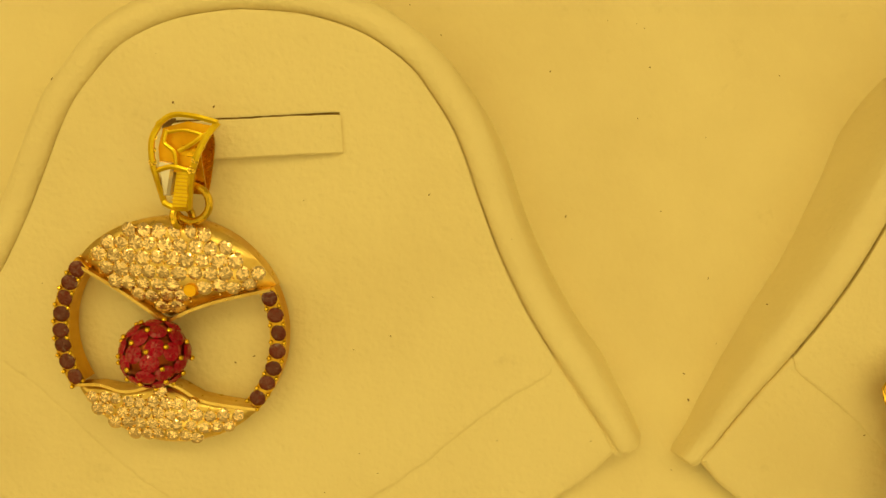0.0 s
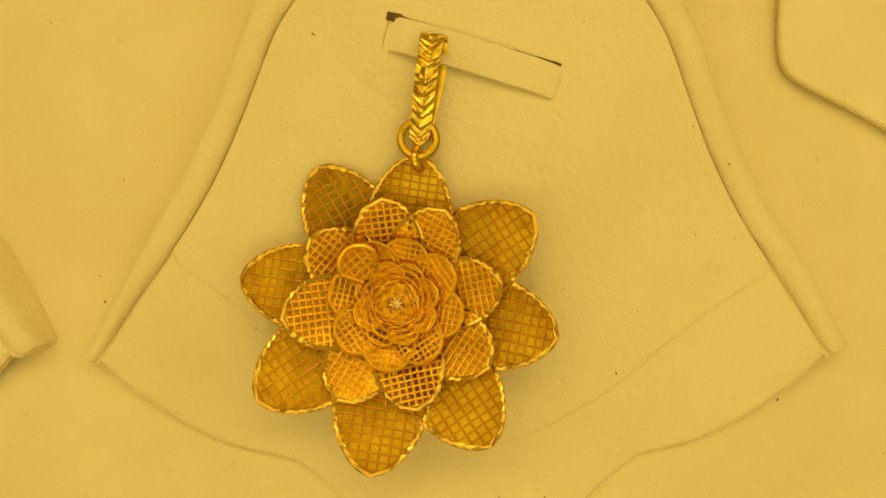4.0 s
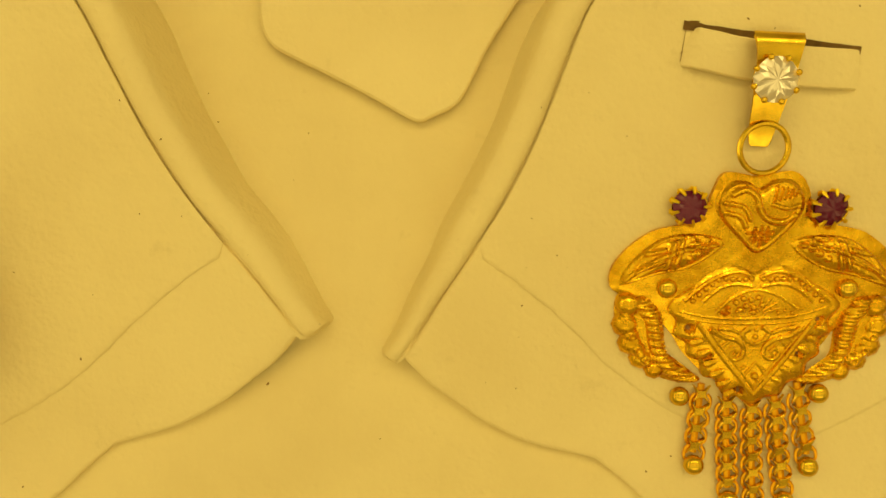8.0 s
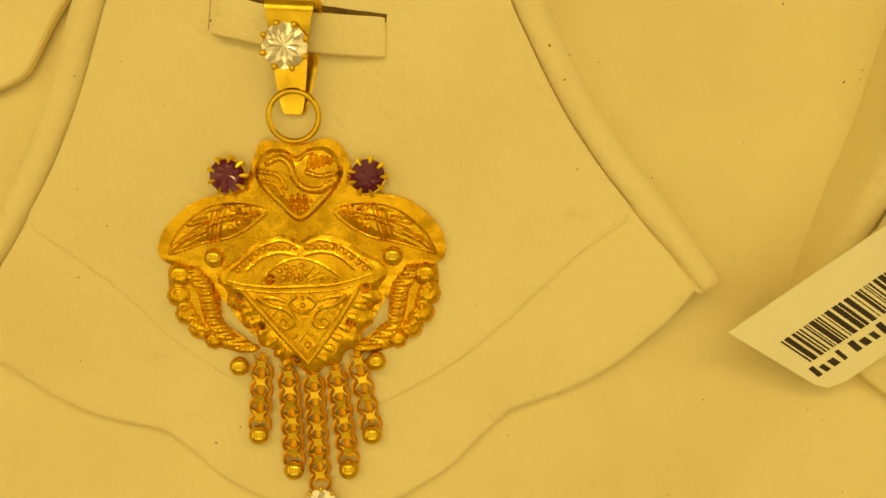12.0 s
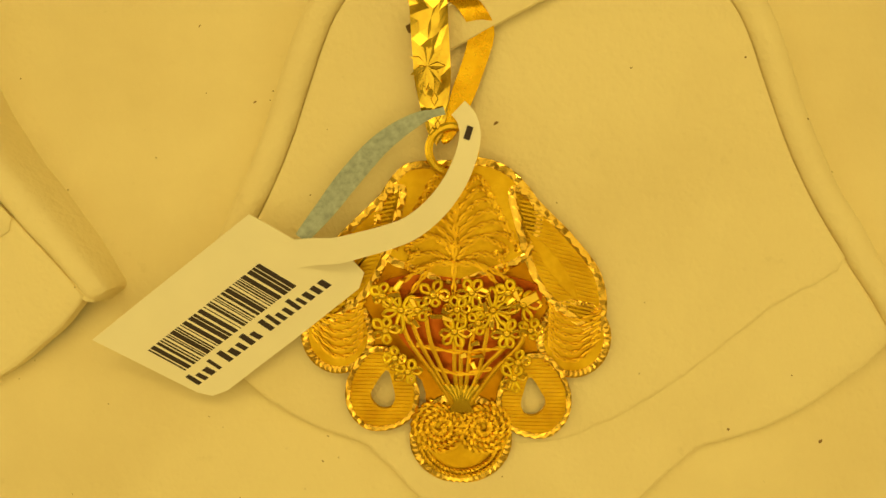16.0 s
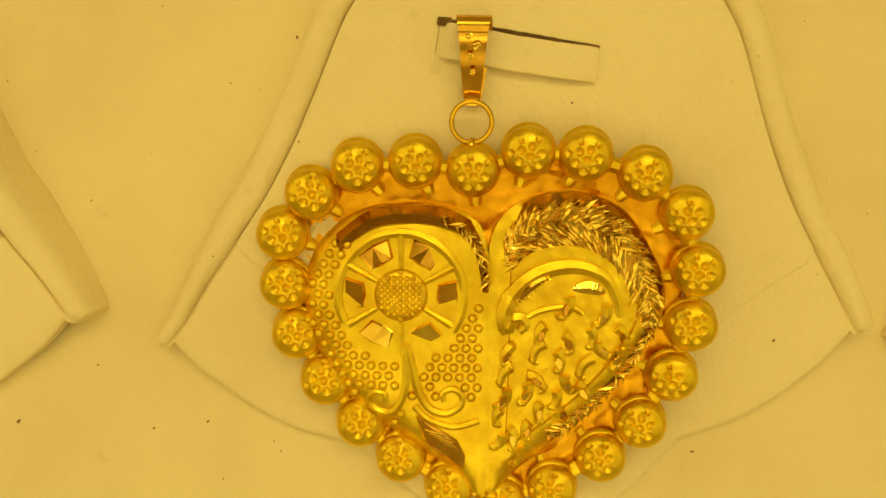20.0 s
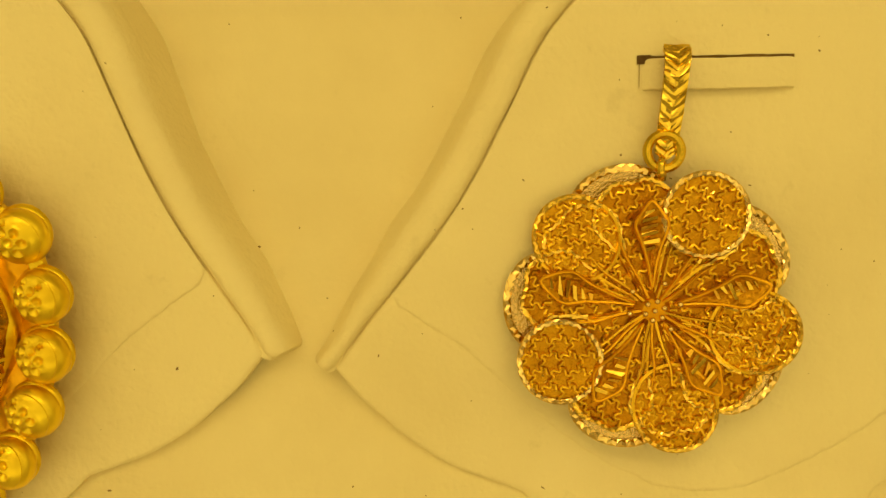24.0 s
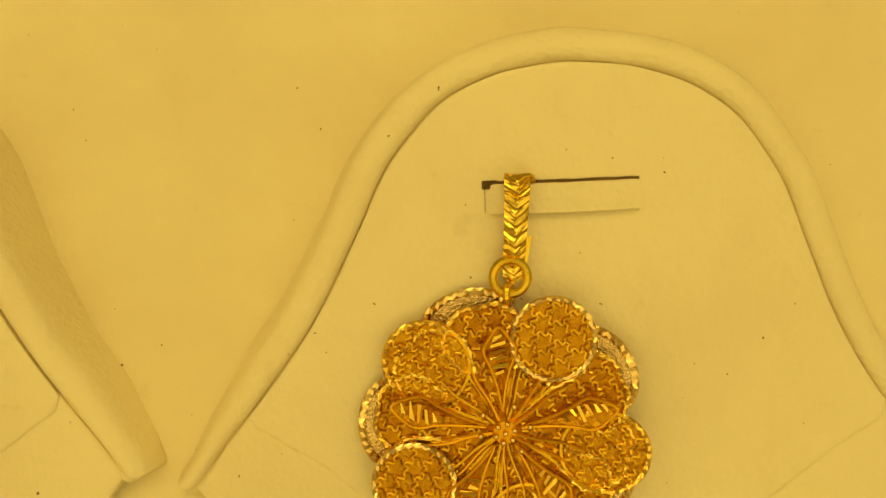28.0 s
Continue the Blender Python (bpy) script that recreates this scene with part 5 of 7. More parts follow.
def filigree_pendant():
    pen = jewel("filigree_pendant", 169.85, -4.45, 0.4, "gold filigree pendant of twisted wire with a flower basket")
    ground = outline_of([(-9.6, 1.0), (-6.5, 6.0), (-3, 9.5), (0.5, 10.5), (4, 9.5), (7.5, 6.5), (11, 1.5), (11.5, -3), (8.2, -5.6), (4.4, -7.6), (3.6, -12.5), (-1.6, -12.5), (-2.6, -7.6), (-6.6, -5.4), (-10.6, -3)], 4)
    part("ground_plate", dome_bm(ground, (0.6, -1), lambda x, y, s: 0.42, 4, low=-0.75), GOLD_LEAF, pen)
    # top palmette plate
    top = [(-0.6, 11.2), (-3.6, 11.0), (-5.2, 9.6), (-6.4, 7.0), (-6, 3.5), (-3, 2), (0, 1), (3, 2), (6.2, 3.5), (7.2, 7.0), (5.5, 9.8), (3.4, 11.2), (1.2, 11.5)]
    t_ob = lobe(pen, "palmette_plate", top, (0.3, 6), GOLD_MATTE)
    for sx in (-1, 1):
        for k in range(6):
            y = 3.2 + 0.95 * k
            bm = bmesh.new()
            rope(bm, [(0.3, y, 0.8), (0.3 + sx * (1.5 - 0.1 * k), y + 1.6, 0.95), (0.3 + sx * (3.6 - 0.4 * k), y + 2.2, 0.95), (0.3 + sx * (4.9 - 0.5 * k), y + 1.4, 0.9), (0.3 + sx * (5.1 - 0.5 * k), y + 0.6, 0.85)], 0.19)
            part("rope_wire", bm, GOLD_WEB, t_ob)
    bm = bmesh.new()
    rope(bm, [(0.2, 10.6, 0.9), (0.2, 7, 1.0), (0.1, 3.4, 1.1), (0.1, 0, 1.2)], 0.2)
    part("rope_wire", bm, GOLD_WEB, t_ob)
    for sx in (-1, 1):
        for k, y in enumerate((2.9, 4.3)):
            bm = bmesh.new()
            rope(bm, [(0.3 + sx * 0.3, y, 1.0), (0.3 + sx * 1.8, y + 0.75, 1.0), (0.3 + sx * 3.4, y + 0.5 - 0.2 * k, 1.0), (0.3 + sx * 4.2, y - 0.3, 1.0), (0.3 + sx * 3.7, y - 0.8, 1.0), (0.3 + sx * 3.2, y - 0.4, 1.0)], 0.19)
            part("rope_curl", bm, GOLD_WEB, t_ob)
    # side leaves with fine stripes
    leaf_r = [(4.7, 8.9), (5.8, 9.0), (8.0, 7.0), (10.2, 4.8), (12.2, 2.2), (12.9, -0.6), (12.4, -3.0), (10.4, -2.0), (7.8, 0.2), (6.3, 3.0), (5.3, 6.2)]
    for sx in (1, -1):
        pts = leaf_r if sx > 0 else [(-x + 0.6, y) for x, y in leaf_r][::-1]
        ob = lobe(pen, "striped_leaf", pts, (8.4 * sx + (0 if sx > 0 else 0.6), 2.8), GOLD_MATTE)
        shell = outline_of(pts, 4)
        shell_in = inset_line(shell, 0.5)
        for k in range(36):
            y = 9.0 - 0.34 * k
            run = [x * 0.2 for x in range(-70, 70) if inside(x * 0.2, y - 0.22 * sx * (x * 0.2 - 8 * sx), shell_in)]
            if len(run) > 2:
                bm = bmesh.new()
                tube(bm, [Vector((x, y - 0.22 * sx * (x - 8 * sx), 0.72)) for x in (run[0], run[-1])], 0.12, 4)
                part("stripe", bm, GOLD_MATTE, ob)
        bm = bmesh.new()
        c = [(6.2, 5.6), (8.6, 2.6), (10.6, -0.2)] if sx > 0 else [(-5.6, 5.6), (-8.0, 2.6), (-10.0, -0.2)]
        eye_shape = smooth_line([(c[0][0], c[0][1], 0), (c[1][0] + 0.5, c[1][1] + 0.36, 0), (c[2][0], c[2][1], 0), (c[1][0] - 0.5, c[1][1] - 0.36, 0)], 6, True)
        prism(bm, [(p.x, p.y) for p in eye_shape], 0.6, 0.9, 0.1, 0.95)
        part("leaf_eye", bm, GOLD_MATTE, ob)
    # scalloped lobes with rope arcs
    for sx in (1, -1):
        cx = 10.0 if sx > 0 else -9.4
        pts = [(cx + 3.0 * math.cos(a) + sx * 0.4, -3.6 + 3.3 * math.sin(a)) for a in (k * 6.2832 / 14 for k in range(14))]
        ob = lobe(pen, "scallop", pts, (cx + sx * 0.5, -3.6), GOLD_MATTE)
        for k in range(6):
            bm = bmesh.new()
            rope(bm, [(cx - sx * 1.9, -0.5 - 0.62 * k, 0.78), (cx - sx * 0.9, -1.6 - 0.72 * k, 0.82), (cx + sx * 0.9, -1.9 - 0.7 * k, 0.82), (cx + sx * 2.6, -1.0 - 0.5 * k, 0.78)], 0.17)
            part("rope_wire", bm, GOLD_WEB, ob)
    # tear lobes with an open middle
    for sx, cx, cy in ((-1, -5.9, -8.6), (1, 7.1, -9.0)):
        outer = [(cx + sx * 1.2, cy + 3.6), (cx + sx * 2.9, cy + 1.0), (cx + sx * 2.9, cy - 1.6), (cx + sx * 1.4, cy - 3.3), (cx - sx * 0.9, cy - 3.2), (cx - sx * 2.6, cy - 1.8), (cx - sx * 2.8, cy + 0.6), (cx - sx * 1.2, cy + 3.4)]
        inner = [(cx - sx * 0.3, cy + 1.9), (cx + sx * 0.8, cy + 0.4), (cx + sx * 1.1, cy - 0.6), (cx + sx * 0.4, cy - 1.5), (cx - sx * 0.6, cy - 1.5), (cx - sx * 1.0, cy - 0.6), (cx - sx * 0.8, cy + 0.6)]
        so, si = outline_of(outer, 6), outline_of(inner, 8)
        m = len(so)
        near = [min(range(len(si)), key=lambda q: abs(math.remainder(math.atan2(si[q][1] - cy, si[q][0] - cx) - math.atan2(p[1] - cy, p[0] - cx), 6.2832))) for p in so]
        bm = bmesh.new()
        loops = [[bm.verts.new((*(so[i]), 0.1)) for i in range(m)], [bm.verts.new((*(so[i]), 0.7)) for i in range(m)], [bm.verts.new((*si[near[i]], 0.7)) for i in range(m)], [bm.verts.new((*si[near[i]], 0.1)) for i in range(m)]]
        for a, b in zip(loops, loops[1:]):
            for i in range(m):
                try:
                    bm.faces.new((a[i], a[(i + 1) % m], b[(i + 1) % m], b[i]))
                except ValueError:
                    pass
        bmesh.ops.remove_doubles(bm, verts=bm.verts, dist=0.001)
        ob = part("tear_lobe", bm, GOLD_MATTE, pen)
        for k in range(20):
            y = cy + 3.2 - 0.34 * k
            xs = [x * 0.15 for x in range(-80, 80) if inside(x * 0.15, y, so) and not inside(x * 0.15, y, si)]
            runs = []
            for x in xs:
                if runs and x - runs[-1][-1] < 0.2:
                    runs[-1].append(x)
                else:
                    runs.append([x])
            for r in runs:
                if len(r) > 2:
                    bm = bmesh.new()
                    tube(bm, [Vector((r[0], y, 0.76)), Vector((r[-1], y, 0.76))], 0.12, 4)
                    part("stripe", bm, GOLD_MATTE, ob)
        bm = bmesh.new()
        line = [Vector((x, y, 0.85)) for x, y in so]
        cut_band(bm, line + [line[0]], 0.5, 0.14, 1)
        part("cut_edge", bm, GOLD_AMBER_CUT, ob, "", False)
    # bottom lobe with two rope spirals
    pts = [(0.9 + 4.3 * math.cos(a), -12.9 + 4.0 * math.sin(a)) for a in (k * 6.2832 / 16 for k in range(16))]
    ob = lobe(pen, "bottom_lobe", pts, (0.9, -12.9), GOLD_MATTE)
    for cx, hand in ((-0.95, 1), (2.75, -1)):
        bm = bmesh.new()
        rope(bm, [(*p, 0.95) for p in spiral(cx, -11.8, 2.4, 3.8, 1.57 + 0.3 * hand, 56, hand)], 0.25, 4)
        part("rope_spiral", bm, GOLD_WEB, ob)
    for r in (3.75, 3.3):
        bm = bmesh.new()
        rope(bm, [(*p, 0.9) for p in arc(0.9, -12.6, r, 176, 364, 14)], 0.17)
        part("rope_wire", bm, GOLD_WEB, ob)
    # the basket
    red = outline_of([(-6.2, 0.6), (-3, 1.8), (0.8, 1.5), (4.4, 1.8), (7.6, 0.4), (5.6, -3.8), (2.7, -7.2), (0.9, -9.0), (-1.1, -7.2), (-4.4, -3.8)], 5)
    basket = part("basket_back", dome_bm(red, (0.8, -3), lambda x, y, s: 0.85 - 0.1 * s, 6, low=0.1), RED_GOLD, pen, "reddish gold ground behind the wire basket")
    bend = random.Random(44)
    for k in range(9):
        f = k / 8 * 2 - 1
        bm = bmesh.new()
        w1, w2, w3 = (bend.uniform(-0.45, 0.45) for _ in range(3))
        tube(bm, smooth_line([(0.9 + f * 0.7, -9.6, 1.3), (0.9 + f * 2.6 + w1, -6.4, 2.0), (0.9 + f * 4.6 + w2, -3.6, 2.3), (0.8 + f * 5.6 + w3, -0.6 - 0.6 * f * f, 1.9)], 5), 0.2, 6)
        part("basket_wire", bm, GOLD_WEB, basket)
    for y, w, z in ((-8.2, 1.6, 1.7), (-6.6, 2.5, 2.05), (-4.6, 3.9, 2.3)):
        bm = bmesh.new()
        rope(bm, [(0.9 - w, y + 0.5, z - 0.15), (0.9, y, z + 0.12), (0.9 + w, y + 0.5, z - 0.15)], 0.17)
        part("basket_hoop", bm, GOLD_WEB, basket)
    # hub, arches and cut flowers
    for r, y in ((3.1, 0.9), (4.6, 0.2)):
        for sx in (-1, 1):
            bm = bmesh.new()
            rope(bm, [(0.2, 2.8, 1.4), (0.3 + sx * r * 0.5, 2.6 + y * 0.4, 1.6), (0.4 + sx * r, 1.2 + y * 0.3, 1.6), (0.4 + sx * (r + 1.3), -0.6, 1.5)], 0.19)
            part("rope_arch", bm, GOLD_WEB, pen)
    rng = random.Random(4)
    for fx, fy, n, r in ((-4.3, -1.0, 7, 1.9), (3.4, -0.9, 8, 2.0), (0.2, -2.8, 6, 1.4), (5.9, -0.4, 5, 1.4), (-1.6, 0.3, 5, 1.2), (5.6, -5.4, 4, 1.2), (-4.8, -5.2, 4, 1.1), (1.6, 0.6, 6, 1.3), (-5.8, 0.2, 5, 1.1), (4.6, -2.9, 6, 1.2), (6.6, -2.6, 5, 1.0), (-5.6, -2.8, 5, 1.2), (0.4, -0.9, 6, 1.1), (-2.9, -1.0, 6, 1.2), (2.2, -2.0, 5, 1.0), (4.6, 0.6, 5, 1.1), (-3.7, -6.4, 5, 1.3), (5.3, -6.8, 5, 1.3),):
        bm = bmesh.new()
        ball(bm, fx, fy, 2.75, 0.34, 8, 6)
        bud = part("wire_flower", bm, GOLD, pen)
        for k in range(n):
            a = k * 6.2832 / n + rng.uniform(-0.2, 0.2)
            l = r * rng.uniform(0.8, 1.1)
            bm = bmesh.new()
            c, s = math.cos(a), math.sin(a)
            tilt = rng.uniform(-0.3, 0.3)
            loop = smooth_line([(fx + 0.3 * c, fy + 0.3 * s, 2.55), (fx + l * 0.7 * c - 0.32 * s, fy + l * 0.7 * s + 0.32 * c, 2.6 + tilt), (fx + l * c, fy + l * s, 2.4), (fx + l * 0.7 * c + 0.32 * s, fy + l * 0.7 * s - 0.32 * c, 2.6 - tilt)], 4, True)
            tube(bm, loop, 0.15, 5, True)
            part("flower_petal", bm, GOLD_YELLOW if k % 3 else GOLD, bud)
    for k in range(24):
        x, y, a, l = rng.uniform(-5.2, 6.6), rng.uniform(-6.0, 1.2), rng.uniform(0, 3.14), rng.uniform(0.3, 0.6)
        if abs(x - 0.7) > 6.2 + 0.7 * min(0.0, y):
            continue
        c, n = math.cos(a), math.sin(a)
        tx, ty = rng.uniform(-0.5, 0.5), rng.uniform(-0.5, 0.5)
        bm = bmesh.new()
        prism(bm, [(x + c * u * l - n * v * 0.3, y + n * u * l + c * v * 0.3) for u, v in ((-1, -0.6), (1, -0.8), (0.8, 0.8), (-0.8, 0.7))], 2.2, 2.8, 0.08, lambda qx, qy: 2.92 + tx * (qx - x) + ty * (qy - y))
        part("cut_chip", bm, GOLD_CUT, pen, "", False)
    bm = bmesh.new()
    prism(bm, [(5.4, 0.1), (6.9, 0.9), (7.3, 0.1), (5.9, -0.8)], 2.0, 2.6, 0.15, 2.9)
    part("cut_chip", bm, GOLD_CUT, pen, "", False)
    for k in range(7):
        bm = bmesh.new()
        f = k / 6 * 2 - 1
        tube(bm, smooth_line([(0.9 + f * 0.9, -10.2, 1.2), (0.9 + f * 0.55, -9.0, 1.7), (0.9 + f * 1.5, -7.6, 1.9)], 4), 0.2, 6)
        part("stem", bm, GOLD, pen)
    # hanger
    part("jump_ring", ring_bm(1.9, 0.36, -0.2, 12.3, 1.2, 5), GOLD, pen)
    bl = bail(pen, (-2.2, 24.2), (-1.5, 12.8), 3.1, 1.0, GOLD_SATIN, 4.3, 3.4, 7, 0.28, shape=lambda f: max(0.2, 2.95 * min(1.0, f / 0.2) ** 0.75 if f < 0.55 else 2.1 * min(1.0, (1 - f) / 0.16) ** 0.6))
    bm = bmesh.new()
    rng = random.Random(9)
    for k in range(11):
        a = k * 6.2832 / 11
        c = Vector((-2.2, 18.8, 3.3))
        l = 1.2 + 0.5 * abs(math.cos(a))
        p, q = Vector((math.cos(a) * 0.85, math.sin(a) * 1.5, -0.1 - 0.16 * math.sin(a))), Vector((-math.sin(a), math.cos(a), 0))
        vs = [bm.verts.new(c + Vector((0, 0, 0.12))), bm.verts.new(c + p * l * 0.55 + q * 0.28), bm.verts.new(c + p * l), bm.verts.new(c + p * l * 0.55 - q * 0.28)]
        bm.faces.new((vs[0], vs[1], vs[2]))
        bm.faces.new((vs[0], vs[2], vs[3]))
    part("cut_star", bm, GOLD_CUT, bl, "", False)
    for k in range(14):
        bm = bmesh.new()
        x, y = -1.75 - 0.04 * k + rng.uniform(-0.9, 0.9) * (0.6 + 0.05 * k * 0.5), 13.6 + 0.68 * k
        w = 0.26 + 0.16 * rng.random()
        z = 1.35 + 0.2 * (y - 13)
        prism(bm, [(x - w, y), (x, y + w * 1.7), (x + w, y), (x, y - w * 1.7)], min(z, 3.3) - 0.3, min(z, 3.3), 0.1, min(z, 3.3) + rng.uniform(0.05, 0.18))
        part("cut_chip", bm, GOLD_CUT, bl, "", False)

    pen.scale = (0.995, 0.995, 0.6)


filigree_pendant()


def price_tag():
    a, b, c = Vector((139.4, -8.7, 4.1)), Vector((153.55, 1.93, 7.5)), Vector((148.6, -14.1, 1.4))
    e1 = (b - a).normalized()
    nrm = e1.cross(a - c).normalized()
    e2 = nrm.cross(e1)
    tag = new("price_tag")
    tag.empty_display_size = 0.005
    m = Matrix((e1, e2, nrm)).transposed().to_4x4()
    m.translation = a * MM
    tag.matrix_basis = m
    tagged(tag, "white paper price tag with a barcode tied to the pendant's ring", "price tag")
    card = [(0, 0), (6, 0.02), (12, 0.0), (18.0, 0), (18.6, -1.6), (19.4, -4.0), (20.0, -5.9), (20.6, -6.9), (21.9, -8.2), (21.9, -9.6), (20.7, -10.4), (14, -10.6), (5.4, -10.7), (4.0, -10.3), (3.2, -9.2), (1.6, -4.6)]
    bm = bmesh.new()
    prism(bm, card, -0.06, 0.06)
    sheet = part("card", bm, PAPER, tag, "white paper card")
    rng = random.Random(21)
    x = 2.9
    while x < 15.4:
        w = rng.choice((0.1, 0.16, 0.3, 0.45))
        bm = bmesh.new()
        y0, y1 = -3.6, -7.0
        prism(bm, [(x, y0), (x + w, y0), (x + w + 1.05, y1), (x + 1.05, y1)], 0.06, 0.075)
        part("bar", bm, INK, sheet)
        x += w + rng.choice((0.09, 0.14, 0.24))
    x = 3.5
    for count in (4, 5, 9):
        for k in range(count):
            w = rng.uniform(0.55, 0.8)
            top = -7.45 if k == 0 or rng.random() < 0.3 else -7.85
            bm = bmesh.new()
            prism(bm, [(x, top), (x + w - 0.2, top), (x + w + 0.1, -8.75), (x + 0.3, -8.75)], 0.06, 0.075)
            part("printed_letter", bm, INK, sheet, "letter in dark ink, as a plain bar")
            x += w + 0.13
        x += 0.5
    # the paper band that loops through the ring: white face, then its grey back
    inv = tag.matrix_basis.inverted()
    o = Matrix.Translation((169.82, -4.45, pad_z(-4.45) + 0.3)) @ Euler((radians(TILT), 0, 0)).to_matrix().to_4x4()

    def there(pts):
        return smooth_line([(inv @ ((o @ Vector(p)) * MM)) / MM for p in pts], 6)

    bm = bmesh.new()
    far = there([(-9.4, 4.2, 3.1), (-6.2, 5.1, 3.4), (-3.2, 6.3, 3.7), (-0.6, 8.8, 4.0), (0.9, 11.8, 3.9), (1.2, 14.2, 3.2), (0.3, 15.6, 2.3)])
    ribbon(bm, smooth_line([(16.6, -4.3, 0.02), (18.4, -4.75, 0.06), (20.0, -5.5, 0.4)] + [tuple(p) for p in far[::4]], 5), lambda f: 2.7 - 1.2 * f ** 0.7, 0.12)
    part("paper_band", bm, PAPER, tag)
    bm = bmesh.new()
    ribbon(bm, there([(-12.3, 5.1, 2.6), (-10.4, 7.4, 2.2), (-8.4, 10.0, 1.9), (-5.8, 12.8, 2.0), (-3.0, 14.7, 1.9), (-0.8, 15.4, 1.9)]), lambda f: 0.6 + 1.2 * math.sin(math.pi * min(1.0, f + 0.1)) ** 0.8, 0.12)
    part("band_back", bm, TAG_BACK, tag, "worn grey-blue back of the paper band")
    bm = bmesh.new()
    q = there([(0.95, 13.2, 3.75), (1.25, 14.2, 3.4)])
    ribbon(bm, [q[0], q[-1]], 0.5, 0.02)
    part("printed_mark", bm, INK, tag)


price_tag()


# ---- fifth pad: the big heart ----
def knob_mesh():
    """A hollow gold ball with a cluster of rimmed dimples on its face."""
    bm = bmesh.new()
    rows = 40
    cols = 60
    dims = [(0.02, 0.03, 0.16)] + [(0.4 * math.cos(k * 1.0472), 0.4 * math.sin(k * 1.0472), 0.15) for k in range(6)] + [(0.66 * math.cos(k * 0.9 + 0.8), 0.66 * math.sin(k * 0.9 + 0.8), 0.1) for k in range(3)]
    grid = []
    for i in range(rows + 1):
        t = math.pi * 0.62 * i / rows
        row = []
        for j in range(cols):
            a = 2 * math.pi * j / cols
            x, y, z = math.sin(t) * math.cos(a), math.sin(t) * math.sin(a), math.cos(t)
            r = 1.0 - (0.03 if math.sin(t) > 0.86 else 0.0)
            for dx, dy, w in dims:
                d = math.hypot(x - dx, y - dy)
                r -= 0.2 * groove(d, w) if z > 0 else 0
                r += 0.03 * groove(abs(d - w * 1.12), 0.06) if z > 0 else 0
            row.append(bm.verts.new((x * r, y * r, z * r * 0.72)) if i else None)
        grid.append(row)
    pole = bm.verts.new((0.0, 0.0, 0.61))
    for j in range(cols):
        bm.faces.new((pole, grid[1][j], grid[1][(j + 1) % cols]))
    for a, b in zip(grid[1:], grid[2:]):
        for j in range(cols):
            bm.faces.new((a[j], b[j], b[(j + 1) % cols], a[(j + 1) % cols]))
    bm.faces.new(grid[-1])
    return mesh_of("gold_knob", bm, GOLD_YELLOW)


